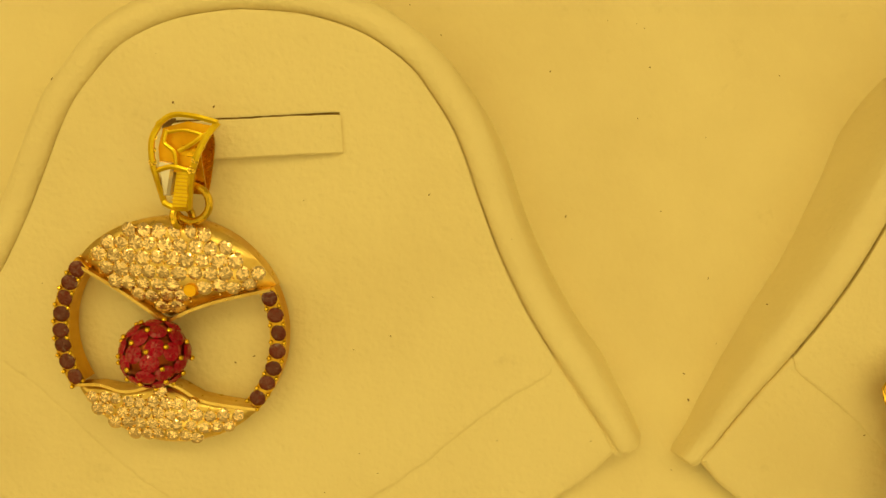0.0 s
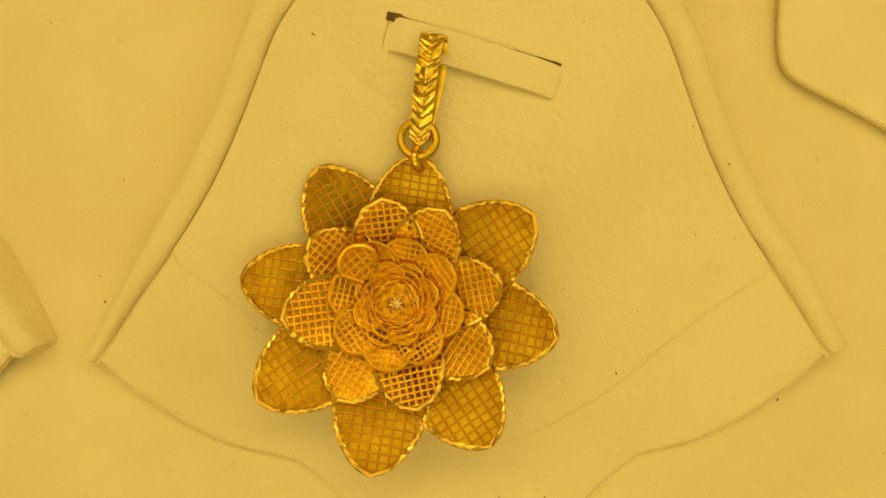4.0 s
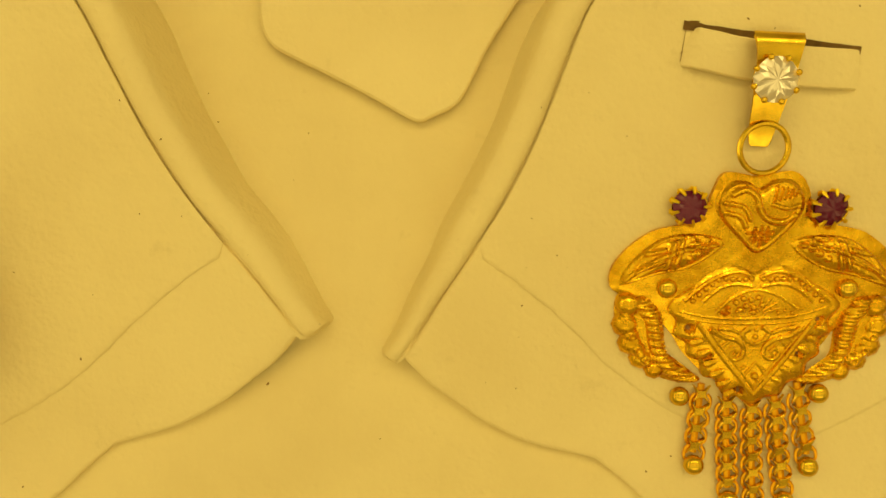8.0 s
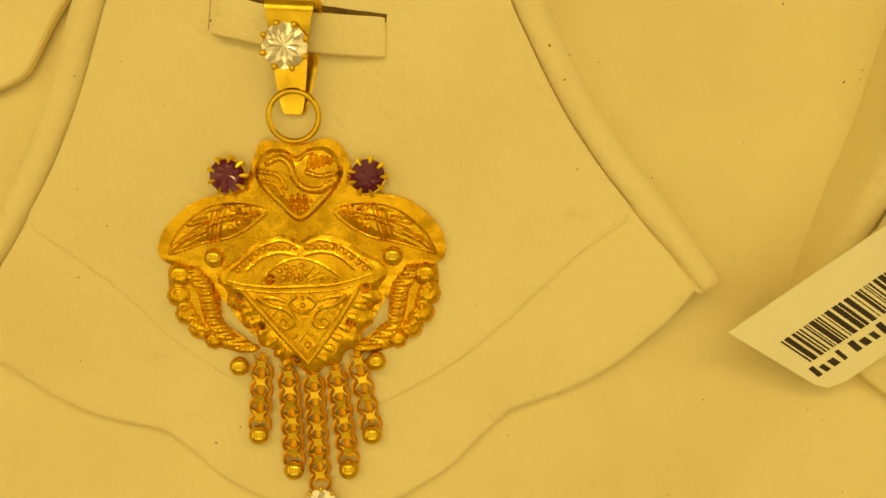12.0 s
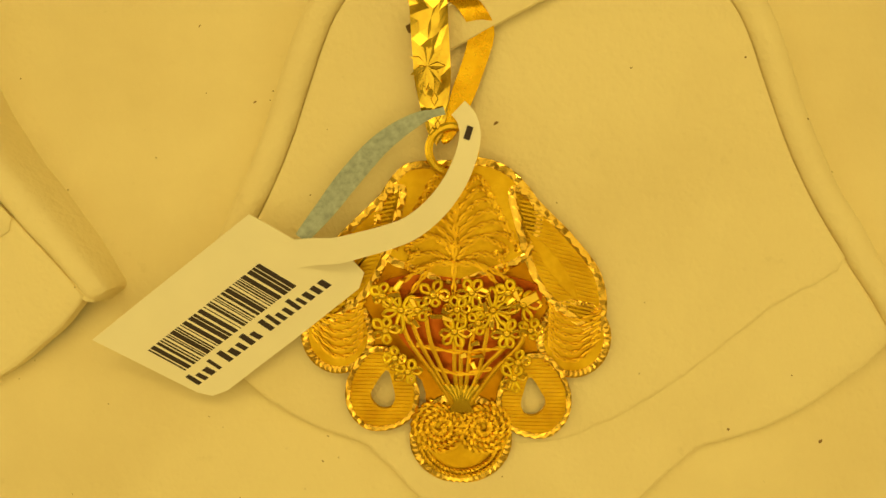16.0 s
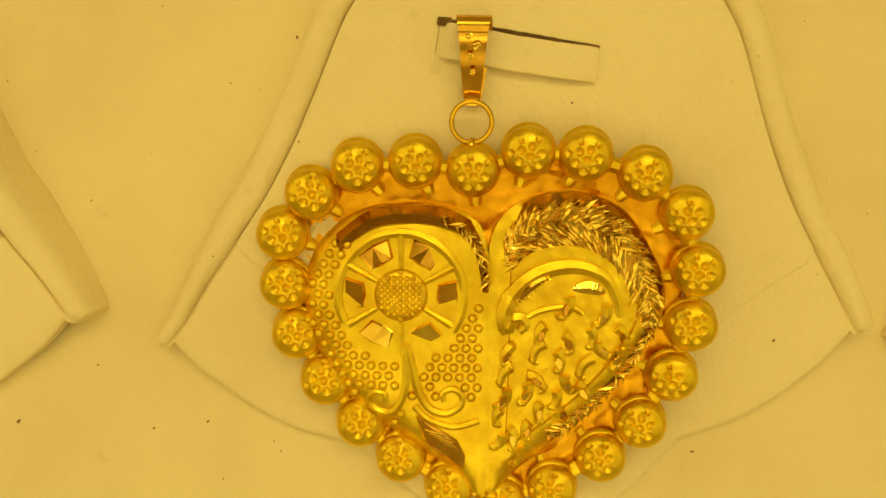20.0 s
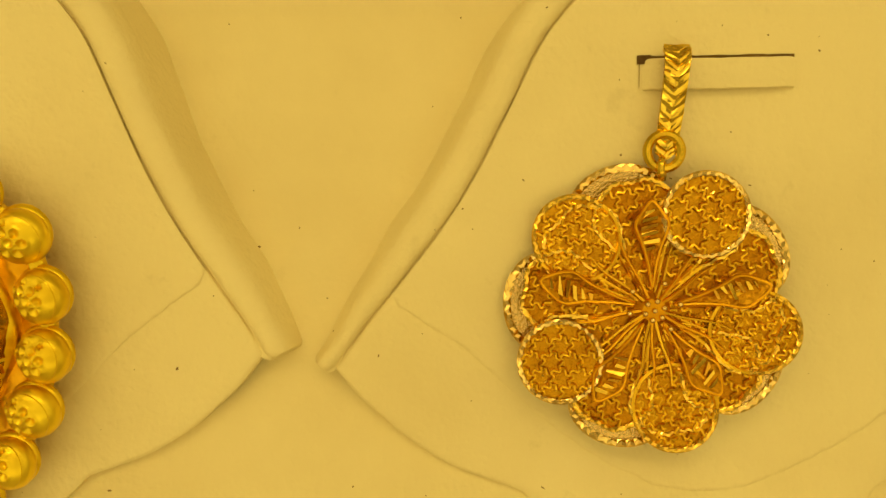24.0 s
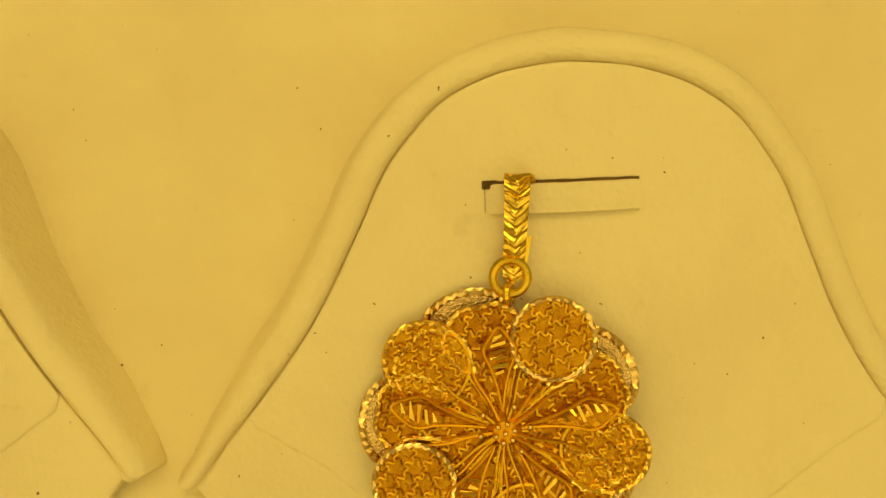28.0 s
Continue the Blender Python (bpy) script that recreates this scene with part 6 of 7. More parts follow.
def heart_pendant():
    pen = jewel("heart_pendant", 243.05, -3.7, -0.15, "large gold heart pendant ringed with dimpled gold balls", TILT, -4.2)
    ring = [(-0.7, 9.5), (-5.5, 10.1), (-10.3, 9.7), (-14.2, 7.4), (-16.7, 3.9), (-16.5, -0.4), (-15.6, -4.7), (-13.2, -8.8), (-10.1, -12.6), (-6.6, -15.8), (-2.3, -18.4), (2.3, -19.6), (6.8, -18.2), (10.9, -15.2), (14.2, -12.0), (16.6, -7.7), (17.9, -3.2), (18.2, 1.5), (17.0, 6.2), (13.4, 9.4), (8.5, 10.9), (3.8, 11.1)]
    back = outline_of([(x * 0.95, -3 + (y + 3) * 0.95) for x, y in ring], 6)
    part("back_plate", dome_bm(back, (0.7, -3), lambda x, y, s: 1.1 + 0.5 * noise.noise((x * 0.75, y * 0.75, 3)) + 0.3 * noise.noise((x * 1.7, y * 1.7, 7)), 34, low=0.2), GOLD_DEEP, pen)
    KNOB = knob_mesh()
    SHELL = bmesh.new()
    ball(SHELL, 0, 0, 0, 1.0, 28, 12, 0.35)
    SHELL = mesh_of("back_shell", SHELL, GOLD_YELLOW)
    rng = random.Random(31)
    for i, (x, y) in enumerate(ring):
        a = math.degrees(math.atan2(-(y + 3), -x))
        shared("gold_ball", KNOB, pen, x, y, 1.9, 14 * math.sin(radians(a)) * -1, 14 * math.cos(radians(a)), rng.uniform(0, 60), 2.28)
        shared("back_shell", SHELL, pen, x, y + 0.2, 1.55, 0, 0, 0, 2.3)
        nx, ny = ring[(i + 1) % len(ring)]
        bm = bmesh.new()
        tube(bm, [Vector((x, y, 1.2)), Vector((nx, ny, 1.2))], 0.7, 8)
        part("neck", bm, GOLD_YELLOW, pen)
        bm = bmesh.new()
        d = Vector((0.6 - x, -3 - y, 0)).normalized()
        tube(bm, [Vector((x, y, 1.1)) + d * 1.2, Vector((x, y, 0.9)) + d * 2.9], 0.9, 8, taper=lambda f: 1 - 0.45 * f)
        part("spoke", bm, GOLD_YELLOW, pen)
    # left lobe: beaded field, a flower and two volutes
    left = [(0.3, 4.6), (-0.8, 5.8), (-2.8, 6.5), (-5.8, 6.7), (-9.0, 6.2), (-11.4, 4.8), (-13.3, 2.4), (-14.1, -0.6), (-13.8, -4.0), (-11.9, -8.3), (-9.2, -11.3), (-5.7, -13.9), (-2.2, -16.3), (0.9, -18.0), (1.25, -12), (1.2, -5), (1.0, 1)]
    left_line, left_mid = outline_of([(x * 1.05 - 0.15 if x < 0 else x - 0.1, y * 1.02) for x, y in left], 10), (-5.6, -3.0)
    fx, fy = -6.5, -0.8

    def left_z(x, y, s):
        return 1.7 + 1.8 * (1 - s ** 8 * (0.12 + 0.88 * max(0.0, min(1.0, (0.2 - x) / 2.5)))) - 0.25 * groove(math.hypot(x - fx, y - fy), 5.2)

    lz = lambda x, y: left_z(x, y, min(1.0, share_of(x, y, left_line, left_mid)))
    lobe_l = part("left_lobe", dome_bm(left_line, left_mid, left_z, 40, low=0.5, warp=0.8), GOLD_YELLOW, pen, "beaded gold lobe with a six-petal flower")
    tail = [(-6.0, -5.0), (-5.4, -7.4), (-4.9, -9.2), (-4.0, -10.6), (-2.6, -11.0), (-1.4, -10.3), (-1.3, -9.3), (-2.1, -8.8), (-2.9, -9.2), (-2.8, -9.9)]
    tail2 = [(-6.0, -5.0), (-6.0, -7.6), (-6.3, -9.6), (-7.2, -11.0), (-8.6, -11.0), (-9.3, -10.2), (-8.8, -9.3), (-7.9, -9.4), (-7.8, -10.1)]
    arch = [(fx + 5.25 * math.cos(radians(w)), fy + 5.25 * math.sin(radians(w))) for w in range(-34, 216, 12)]
    wave = [(0.2, -11.6), (-2.0, -12.2), (-4.2, -11.5), (-5.3, -10.4)]
    spokes = [[(fx + r * math.cos(radians(w)), fy + r * math.sin(radians(w))) for r in (2.3, 3.6, 5.1)] for w in range(30, 360, 60)]
    field = []
    for row in range(26):
        for col in range(32):
            x, y = -15.0 + 1.0 * col + 0.5 * (row % 2), 3.4 - 0.86 * row
            if inside(x, y, inset_line(left_line, 0.75)) and (y < -1 or x < -10.5) and math.hypot(x - fx, y - fy) > 5.8 and min(to_line(x, y, l) for l in (tail, tail2, wave)) > 0.62 and not (y < -10.2 and x > -6.4) and x < 0.3 and y > -12.5:
                field.append((x, y, 0.42))
    bead_field = emboss("bead_field", lobe_l, GOLD_YELLOW, lz, (), field)
    tagged(bead_field, "rows of small gold beads", kind="stuff")
    for run in [(tail, 0.36, lambda f: 1.2 - 0.5 * f), (tail2, 0.36, lambda f: 1.2 - 0.5 * f), (arch, 0.42, None), (wave, 0.3, None)] + [(l, 0.3, lambda f: 0.7 + 0.6 * f) for l in spokes]:
        emboss("raised_line", lobe_l, GOLD_YELLOW, lz, [run])
    bm = bmesh.new()
    ball(bm, fx, fy, lz(fx, fy) + 0.05, 2.25, 26, 10, 0.28)
    disc = part("flower_disc", bm, GOLD_YELLOW, lobe_l)
    grid = [(fx + 0.52 * i, fy + 0.5 * j) for i in range(-4, 5) for j in range(-4, 5) if math.hypot(0.52 * i, 0.5 * j) < 2.05]
    emboss("seed", disc, GOLD_YELLOW, lambda x, y: lz(fx, fy) + 0.05 + 0.63 * math.sqrt(max(0.05, 1 - ((x - fx) ** 2 + (y - fy) ** 2) / 5.06)), (), [(x, y, 0.24) for x, y in grid])
    for k in range(6):
        a = k * math.pi / 3
        x, y = fx + 3.8 * math.cos(a), fy + 3.8 * math.sin(a)
        c, s = math.cos(a + math.pi / 2), math.sin(a + math.pi / 2)
        z = lz(x, y) + 0.08
        quad = [(x + c * u - s * v, y + s * u + c * v) for u, v in ((-1.5, -0.85), (0, -1.05), (1.5, -0.85), (1.05, 0.75), (0, 0.85), (-1.05, 0.75))]
        tx, ty = rng.uniform(-0.3, 0.3), rng.uniform(-0.1, 0.4)
        bm = bmesh.new()
        prism(bm, quad, z - 0.5, z - 0.1, 0.2, lambda qx, qy: z + 0.08 + tx * (qx - x) + ty * (qy - y) + 0.14 * noise.noise((qx * 3, qy * 3, k)))
        bmesh.ops.triangulate(bm, faces=bm.faces[:])
        part("cut_facet", bm, GOLD_CUT if k in (4, 5) else GOLD_MIRROR, lobe_l, "mirror-bright cut facet", False)
    bm = bmesh.new()
    leaf = [(-5.2, -11.3), (-3.6, -12.2), (-1.6, -13.4), (-0.9, -14.8), (-1.0, -16.2), (-3.0, -15.2), (-4.5, -13.6)]
    prism(bm, leaf, 2.0, lambda x, y: lz(x, y) + 0.1, 0.2, lambda x, y: lz(x, y) + 0.3)
    leaf_ob = part("mirror_leaf", bm, GOLD_MIRROR, lobe_l, "smooth mirror-bright leaf", False)
    emboss("leaf_cut", leaf_ob, GOLD_CUT, lambda x, y: lz(x, y) + 0.26, [([(-4.4 + 0.42 * k, -12.5 - 0.3 * k), (-2.6 + 0.3 * k, -12.9 - 0.35 * k)], 0.07, None) for k in range(5)])
    # right lobe: an arched scroll and comma-shaped leaves
    right = [(0.9, 4.2), (2.2, 6.4), (4.6, 7.6), (7.0, 8.0), (9.8, 7.6), (12.2, 6.2), (14.2, 3.4), (15.6, 0.2), (15.4, -2.8), (14.0, -5.6), (12.4, -8.0), (9.4, -11.6), (6.2, -14.6), (3.2, -16.9), (0.9, -18.0), (0.8, -12), (0.75, -5), (0.7, 1)]
    right_line, right_mid = outline_of(right, 10), (7.0, -2.6)
    rng2 = random.Random(8)

    def right_z(x, y, s):
        return 1.7 + 1.8 * (1 - s ** 8 * (0.12 + 0.88 * max(0.0, min(1.0, (x - 1.6) / 2.5)))) + 0.1 * noise.noise((x * 1.1, y * 1.1, 2.0)) - (0.25 if s < 0.7 else 0.0)

    rzz = lambda x, y: right_z(x, y, min(1.0, share_of(x, y, right_line, right_mid)))
    lobe_r = part("right_lobe", dome_bm(right_line, right_mid, right_z, 44, low=0.5, warp=0.8), GOLD_YELLOW, pen, "gold lobe with raised scrolls and a cut feather")
    scroll = [(3.4, -3.7), (3.9, -3.1), (3.5, -2.5), (2.7, -2.7), (2.3, -3.4), (2.1, -2.2), (2.6, -0.8), (3.9, 0.7), (5.8, 1.7), (8.2, 1.9), (10.2, 1.1), (11.2, -0.4), (11.7, -2.2)]
    emboss("scroll", lobe_r, GOLD_YELLOW, rzz, [(scroll, 0.62, lambda f: 0.55 + 0.7 * math.sin(math.pi * f)), ([(3.0, -3.2), (5.0, -1.9), (7.4, -1.5), (8.6, -2.0)], 0.3, None)])
    emboss("scroll_groove", lobe_r, GOLD_MIRROR, lambda x, y: rzz(x, y) + 0.42, [([(3.0, -1.2), (4.2, 0.3), (5.7, 1.1)], 0.34, lambda f: 0.4 + 0.8 * math.sin(math.pi * f))])
    emboss("scroll_rung", lobe_r, GOLD_YELLOW, lambda x, y: rzz(x, y) + 0.62, [([(2.95 + 0.27 * k, -0.9 + 0.23 * k), (3.35 + 0.27 * k, -1.35 + 0.25 * k)], 0.1, None) for k in range(10)])
    emboss("eye_facet", lobe_r, GOLD_CUT, lambda x, y: rzz(x, y) + 0.15, [([(7.6, 0.1), (9.0, 0.3), (10.3, -0.2)], 0.55, lambda f: 0.25 + 0.9 * math.sin(math.pi * f))])
    pips = [(7.2, -1.6), (10.2, -2.3), (9.4, -4.1), (10.4, -5.2), (5.2, -3.9), (5.0, -5.4), (7.5, -4.6), (6.8, -6.2), (9.0, -6.6), (7.6, -8.2), (2.4, -5.8), (2.3, -7.5), (5.0, -8.0), (4.1, -9.2), (6.6, -9.6), (5.3, -10.8), (2.2, -9.6), (1.8, -11.2), (4.3, -12.4), (3.1, -13.2), (1.9, -13.4), (8.9, -8.8), (12.0, -4.0), (3.6, -14.8), (7.3, -10.8), (11.6, -5.9)]
    for k, (x, y) in enumerate(pips):
        w, l = rng2.uniform(-2.3, -0.6), rng2.uniform(0.75, 1.05)
        c, s, bend = math.cos(w), math.sin(w), rng2.choice((-0.55, 0.55))
        run = [(x + l * (f * c - bend * o * s), y + l * (f * s + bend * o * c)) for f, o in ((-1, 0.2), (-0.4, -0.35), (0.3, -0.3), (0.9, 0.35), (0.7, 0.95))]
        leaf_ob = emboss("comma_leaf", lobe_r, GOLD_YELLOW, rzz, [(run, 0.5, lambda f: 1.05 - 0.55 * f)], [(x + l * 0.75 * c, y + l * 0.75 * s, 0.4)])
        if k % 3 != 2:
            bm = bmesh.new()
            z, tx, ty = rzz(x, y) + 0.5, rng2.uniform(-0.5, 0.5), rng2.uniform(-0.5, 0.5)
            prism(bm, [(x + c * u * l * 0.62 - s * v * 0.34, y + s * u * l * 0.62 + c * v * 0.34) for u, v in ((-1, -0.3), (0, -1), (1, -0.4), (0.7, 0.8), (-0.6, 0.9))], z - 0.5, z, 0.1, lambda qx, qy: z + 0.08 + tx * (qx - x) + ty * (qy - y))
            part("cut_chip", bm, GOLD_CUT if k % 2 else GOLD_MIRROR, leaf_ob, "", False)
    # mirror-cut bands: the feather on the right lobe, the crescent on the left one, and thin cuts beside them
    def facet_band(name, outer, inner, rows, cols, jitter, zf, parent, label, sides):
        o, n = smooth_line([(*p, 0) for p in outer], 14), smooth_line([(*p, 0) for p in inner], 14)
        bm = bmesh.new()
        grid = []
        for i in range(cols + 1):
            a = o[round(i / cols * (len(o) - 1))]
            b = n[round(i / cols * (len(n) - 1))]
            row = []
            for j in range(rows + 1):
                f = j / rows
                p = a.lerp(b, f)
                edge = 0 < j < rows and 0 < i < cols
                row.append(bm.verts.new((p.x, p.y, zf(p.x, p.y) + 0.3 * math.sin(math.pi * f) - sides * max(0.0, 1 - 4.5 * f) + (jitter * rng2.uniform(-1, 1) if edge else -0.1))))
            grid.append(row)
        for a, b in zip(grid, grid[1:]):
            for j in range(rows):
                bm.faces.new((a[j], a[j + 1], b[j + 1]))
                bm.faces.new((a[j], b[j + 1], b[j]))
        bmesh.ops.solidify(bm, geom=bm.faces[:], thickness=0.2)
        return part(name, bm, GOLD_MIRROR, parent, label, False)

    def strokes(name, outer, inner, count, zf, sides, parent, label, f0=0.16):
        o, n = smooth_line([(*p, 0) for p in outer], 14), smooth_line([(*p, 0) for p in inner], 14)
        bm = bmesh.new()
        for k in range(count):
            q, f = int(rng2.uniform(0.03, 0.97) * (len(o) - 1)), rng2.uniform(f0, 0.97)
            p = o[q].lerp(n[q], f)
            along = (o[min(q + 2, len(o) - 1)] - o[max(q - 2, 0)]).normalized()
            across = Vector((-along.y, along.x, 0)) * (1 if f < 0.55 else -1)
            d = (along * rng2.uniform(0.6, 1.0) + across * rng2.uniform(0.5, 0.8)).normalized()
            m = Vector((-d.y, d.x, 0))
            l, w = rng2.uniform(0.35, 0.8), rng2.uniform(0.07, 0.14)
            z = zf(p.x, p.y) + 0.3 * math.sin(math.pi * f) - sides * max(0.0, 1 - 4.5 * f) + 0.05
            t1, t2 = rng2.uniform(-0.12, 0.12), rng2.uniform(-0.07, 0.07)
            vs = [bm.verts.new((p.x + e.x, p.y + e.y, z + h)) for e, h in ((d * l, t1), (m * w, 0.06 + t2), (-d * l, -t1), (-m * w, 0.02 - t2))]
            low = [bm.verts.new((v.co.x, v.co.y, z - 0.3)) for v in vs]
            bm.faces.new((vs[0], vs[1], vs[3]))
            bm.faces.new((vs[1], vs[2], vs[3]))
            for a in range(4):
                bm.faces.new((vs[a - 1], vs[a], low[a], low[a - 1]))
        tagged(part(name, bm, GOLD_CUT, parent, label, False), label, kind="stuff")

    rz = lambda x, y: 3.45 - 0.006 * ((x - 7) ** 2 + (y - 2) ** 2)
    outer = [(1.7, 4.4), (3.4, 6.9), (6.0, 7.9), (9.4, 7.7), (12.2, 6.0), (14.2, 3.1), (15.4, 0.0), (15.0, -3.2)]
    inner = [(2.3, 1.0), (3.6, 2.6), (6.0, 3.6), (8.4, 3.5), (10.6, 2.4), (12.0, 0.6), (12.8, -1.6), (13.4, -3.6)]
    feather = facet_band("feather_band", outer, inner, 4, 30, 0.03, rz, lobe_r, "mirror-bright feather band with a dark reflection in its colour", 0.8)
    strokes("feather_cut", outer, inner, 480, rz, 0.8, feather, "sparkling herringbone strokes")
    low_o, low_i = [(15.0, -3.4), (13.6, -6.4), (11.2, -9.6), (8.6, -12.2), (6.4, -14.0)], [(13.4, -4.2), (12.0, -6.8), (9.8, -9.4), (7.6, -11.2), (6.0, -12.6)]
    strip_z = lambda x, y: rzz(x, y) + 0.12
    strip = facet_band("cut_strip", low_o, low_i, 2, 22, 0.1, strip_z, lobe_r, "", 0.1)
    strokes("strip_cut", low_o, low_i, 60, strip_z, 0.1, strip, "sparkling cut strokes", 0.1)
    crescent = facet_band("crescent_band", [(-12.0, 4.2), (-9.2, 6.2), (-5.8, 6.8), (-2.6, 6.4), (-0.4, 5.2), (0.7, 3.0), (1.0, -0.4)], [(-11.6, 2.8), (-8.8, 4.9), (-5.6, 5.4), (-2.8, 5.0), (-1.0, 3.9), (-0.2, 2.2), (0.3, -0.4)], 2, 30, 0.08, lambda x, y: 3.5, lobe_l, "mirror-bright crescent", 0.6)
    strokes("crescent_cut", [(-3.0, 6.2), (-0.6, 5.0), (0.6, 3.0), (0.9, -0.2)], [(-3.0, 5.2), (-1.1, 4.0), (-0.1, 2.2), (0.4, -0.2)], 34, lambda x, y: 3.5, 0.3, crescent, "sparkling cut strokes")
    facet_band("middle_cut", [(1.0, -0.4), (1.2, -6), (1.0, -12), (0.9, -16)], [(0.3, -0.4), (0.5, -6), (0.4, -12), (0.6, -16)], 1, 26, 0.05, lambda x, y: 3.36 + 0.01 * y, pen, "", 0.3)
    # hanger
    part("eye", ring_bm(0.6, 0.3, -0.8, 11.4, 1.6, 80), GOLD, pen)
    part("jump_ring", ring_bm(1.65, 0.22, -0.9, 13.5, 1.9, 4), GOLD, pen)
    bl = bail(pen, (-0.9, 21.7), (-0.95, 14.9), 2.7, 0.95, GOLD_MIRROR, 0.5, 3.0, 0, 0.24)
    for x, y, z, r in ((-1.3, 20.2, 3.1, 0.3), (-0.6, 19.4, 3.1, 0.34), (-1.1, 18.6, 3.0, 0.26), (-0.9, 17.4, 2.7, 0.24)):
        shared("bail_facet", BALL_FACET, bl, x, y, z, 12, -10, 50 * x, r)


heart_pendant()
tip_up(scene.objects["heart_pendant"], FIFTH_TIP, -17.0)
scene.objects["heart_pendant"].scale = (0.992, 0.992, 0.95)


# ---- sixth pad: the filigree flower ----
def fan_petal(name, r0, r1, half, rise, pattern, edge_mat, wire=0.14, whole=True):
    """A rounded petal along +y: a see-through web of wavy wires, or a thin sheet, with a cut edge."""
    pts = [(half * 1.0 * math.sin(k * 0.5236), (r0 + r1) / 2 - (r1 - r0) / 2 * math.cos(k * 0.5236)) for k in range(12)] if r0 > 4 else [(-0.35, r0), (-half * 0.55, r0 + (r1 - r0) * 0.4), (-half * 0.98, r0 + (r1 - r0) * 0.66), (-half * 0.85, r1 - half * 0.42), (-half * 0.45, r1 - 0.1), (0, r1 - 0.12), (half * 0.45, r1 - 0.1), (half * 0.85, r1 - half * 0.42), (half * 0.98, r0 + (r1 - r0) * 0.66), (half * 0.55, r0 + (r1 - r0) * 0.4), (0.35, r0)]
    shell = outline_of(pts, 5)
    hi = lambda x, y: rise[0] + (rise[1] - rise[0]) * max(0.0, (y - r0) / (r1 - r0)) ** 1.3 + 0.1 * (x / half) ** 2
    if pattern:
        body = dome_bm(shell, (0, r0 + (r1 - r0) * 0.62), lambda x, y, s: hi(x, y) - 0.05, 8)
        for v in body.verts:
            if v.co.z == 0.0:
                v.co.z = hi(v.co.x, v.co.y) - 0.13
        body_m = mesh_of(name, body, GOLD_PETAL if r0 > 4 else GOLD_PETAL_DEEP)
        web = bmesh.new()
        # pinwheel web: the edges of a honeycomb, each bent into an S
        side = 0.84
        nodes = {}
        for i in range(-9, 10):
            for j in range(-2, 18):
                for q, dy in ((0, 0.0), (1, side)):
                    nodes[(i, j, q)] = (1.732 * side * (i + 0.5 * (j % 2)) + 0.2, r0 - 0.4 + 1.5 * side * j + dy)
        for (i, j, q), a in nodes.items():
            if q:
                continue
            low = (i - 1 + j % 2, j - 1, 1)
            for other in ((i, j, 1), low, (low[0] + 1, j - 1, 1)):
                b = nodes.get(other)
                if b is None or not (inside(*a, shell) or inside(*b, shell)):
                    continue
                dx, dy = b[0] - a[0], b[1] - a[1]
                run = [(a[0] + dx * f - dy * o, a[1] + dy * f + dx * o) for f, o in ((0, 0), (0.14, 0.17), (0.32, 0.21), (0.5, 0.0), (0.68, -0.21), (0.86, -0.17), (1, 0))]
                run = [p for p in run if inside(*p, shell)]
                if len(run) > 1:
                    tube(web, [Vector((*p, hi(*p) + 0.03 + 0.04 * math.sin(9 * p[0] + 7 * p[1]))) for p in run], wire, 5)
        tube(web, [Vector((x, y, hi(x, y))) for x, y in shell], 0.2, 5, True)
        web_m = mesh_of(name + "_web", web, GOLD_WEB)
    else:
        body = dome_bm(shell, (0, r0 + (r1 - r0) * 0.62), lambda x, y, s: hi(x, y), 8)
        for v in body.verts:
            if v.co.z == 0.0:
                v.co.z = hi(v.co.x, v.co.y) - 0.1
        body_m, web_m = mesh_of(name, body, GOLD_PALE), None
    bm = bmesh.new()
    line = [Vector((x, y, hi(x, y) + 0.14)) for x, y in shell]
    cut_band(bm, (line + [line[0]] if whole else line[16:-16]) if r0 > 4 else line[5:-9], 0.6 if not pattern else 0.42, 0.14, 1)
    return body_m, web_m, mesh_of(name + "_edge", bm, edge_mat, False)


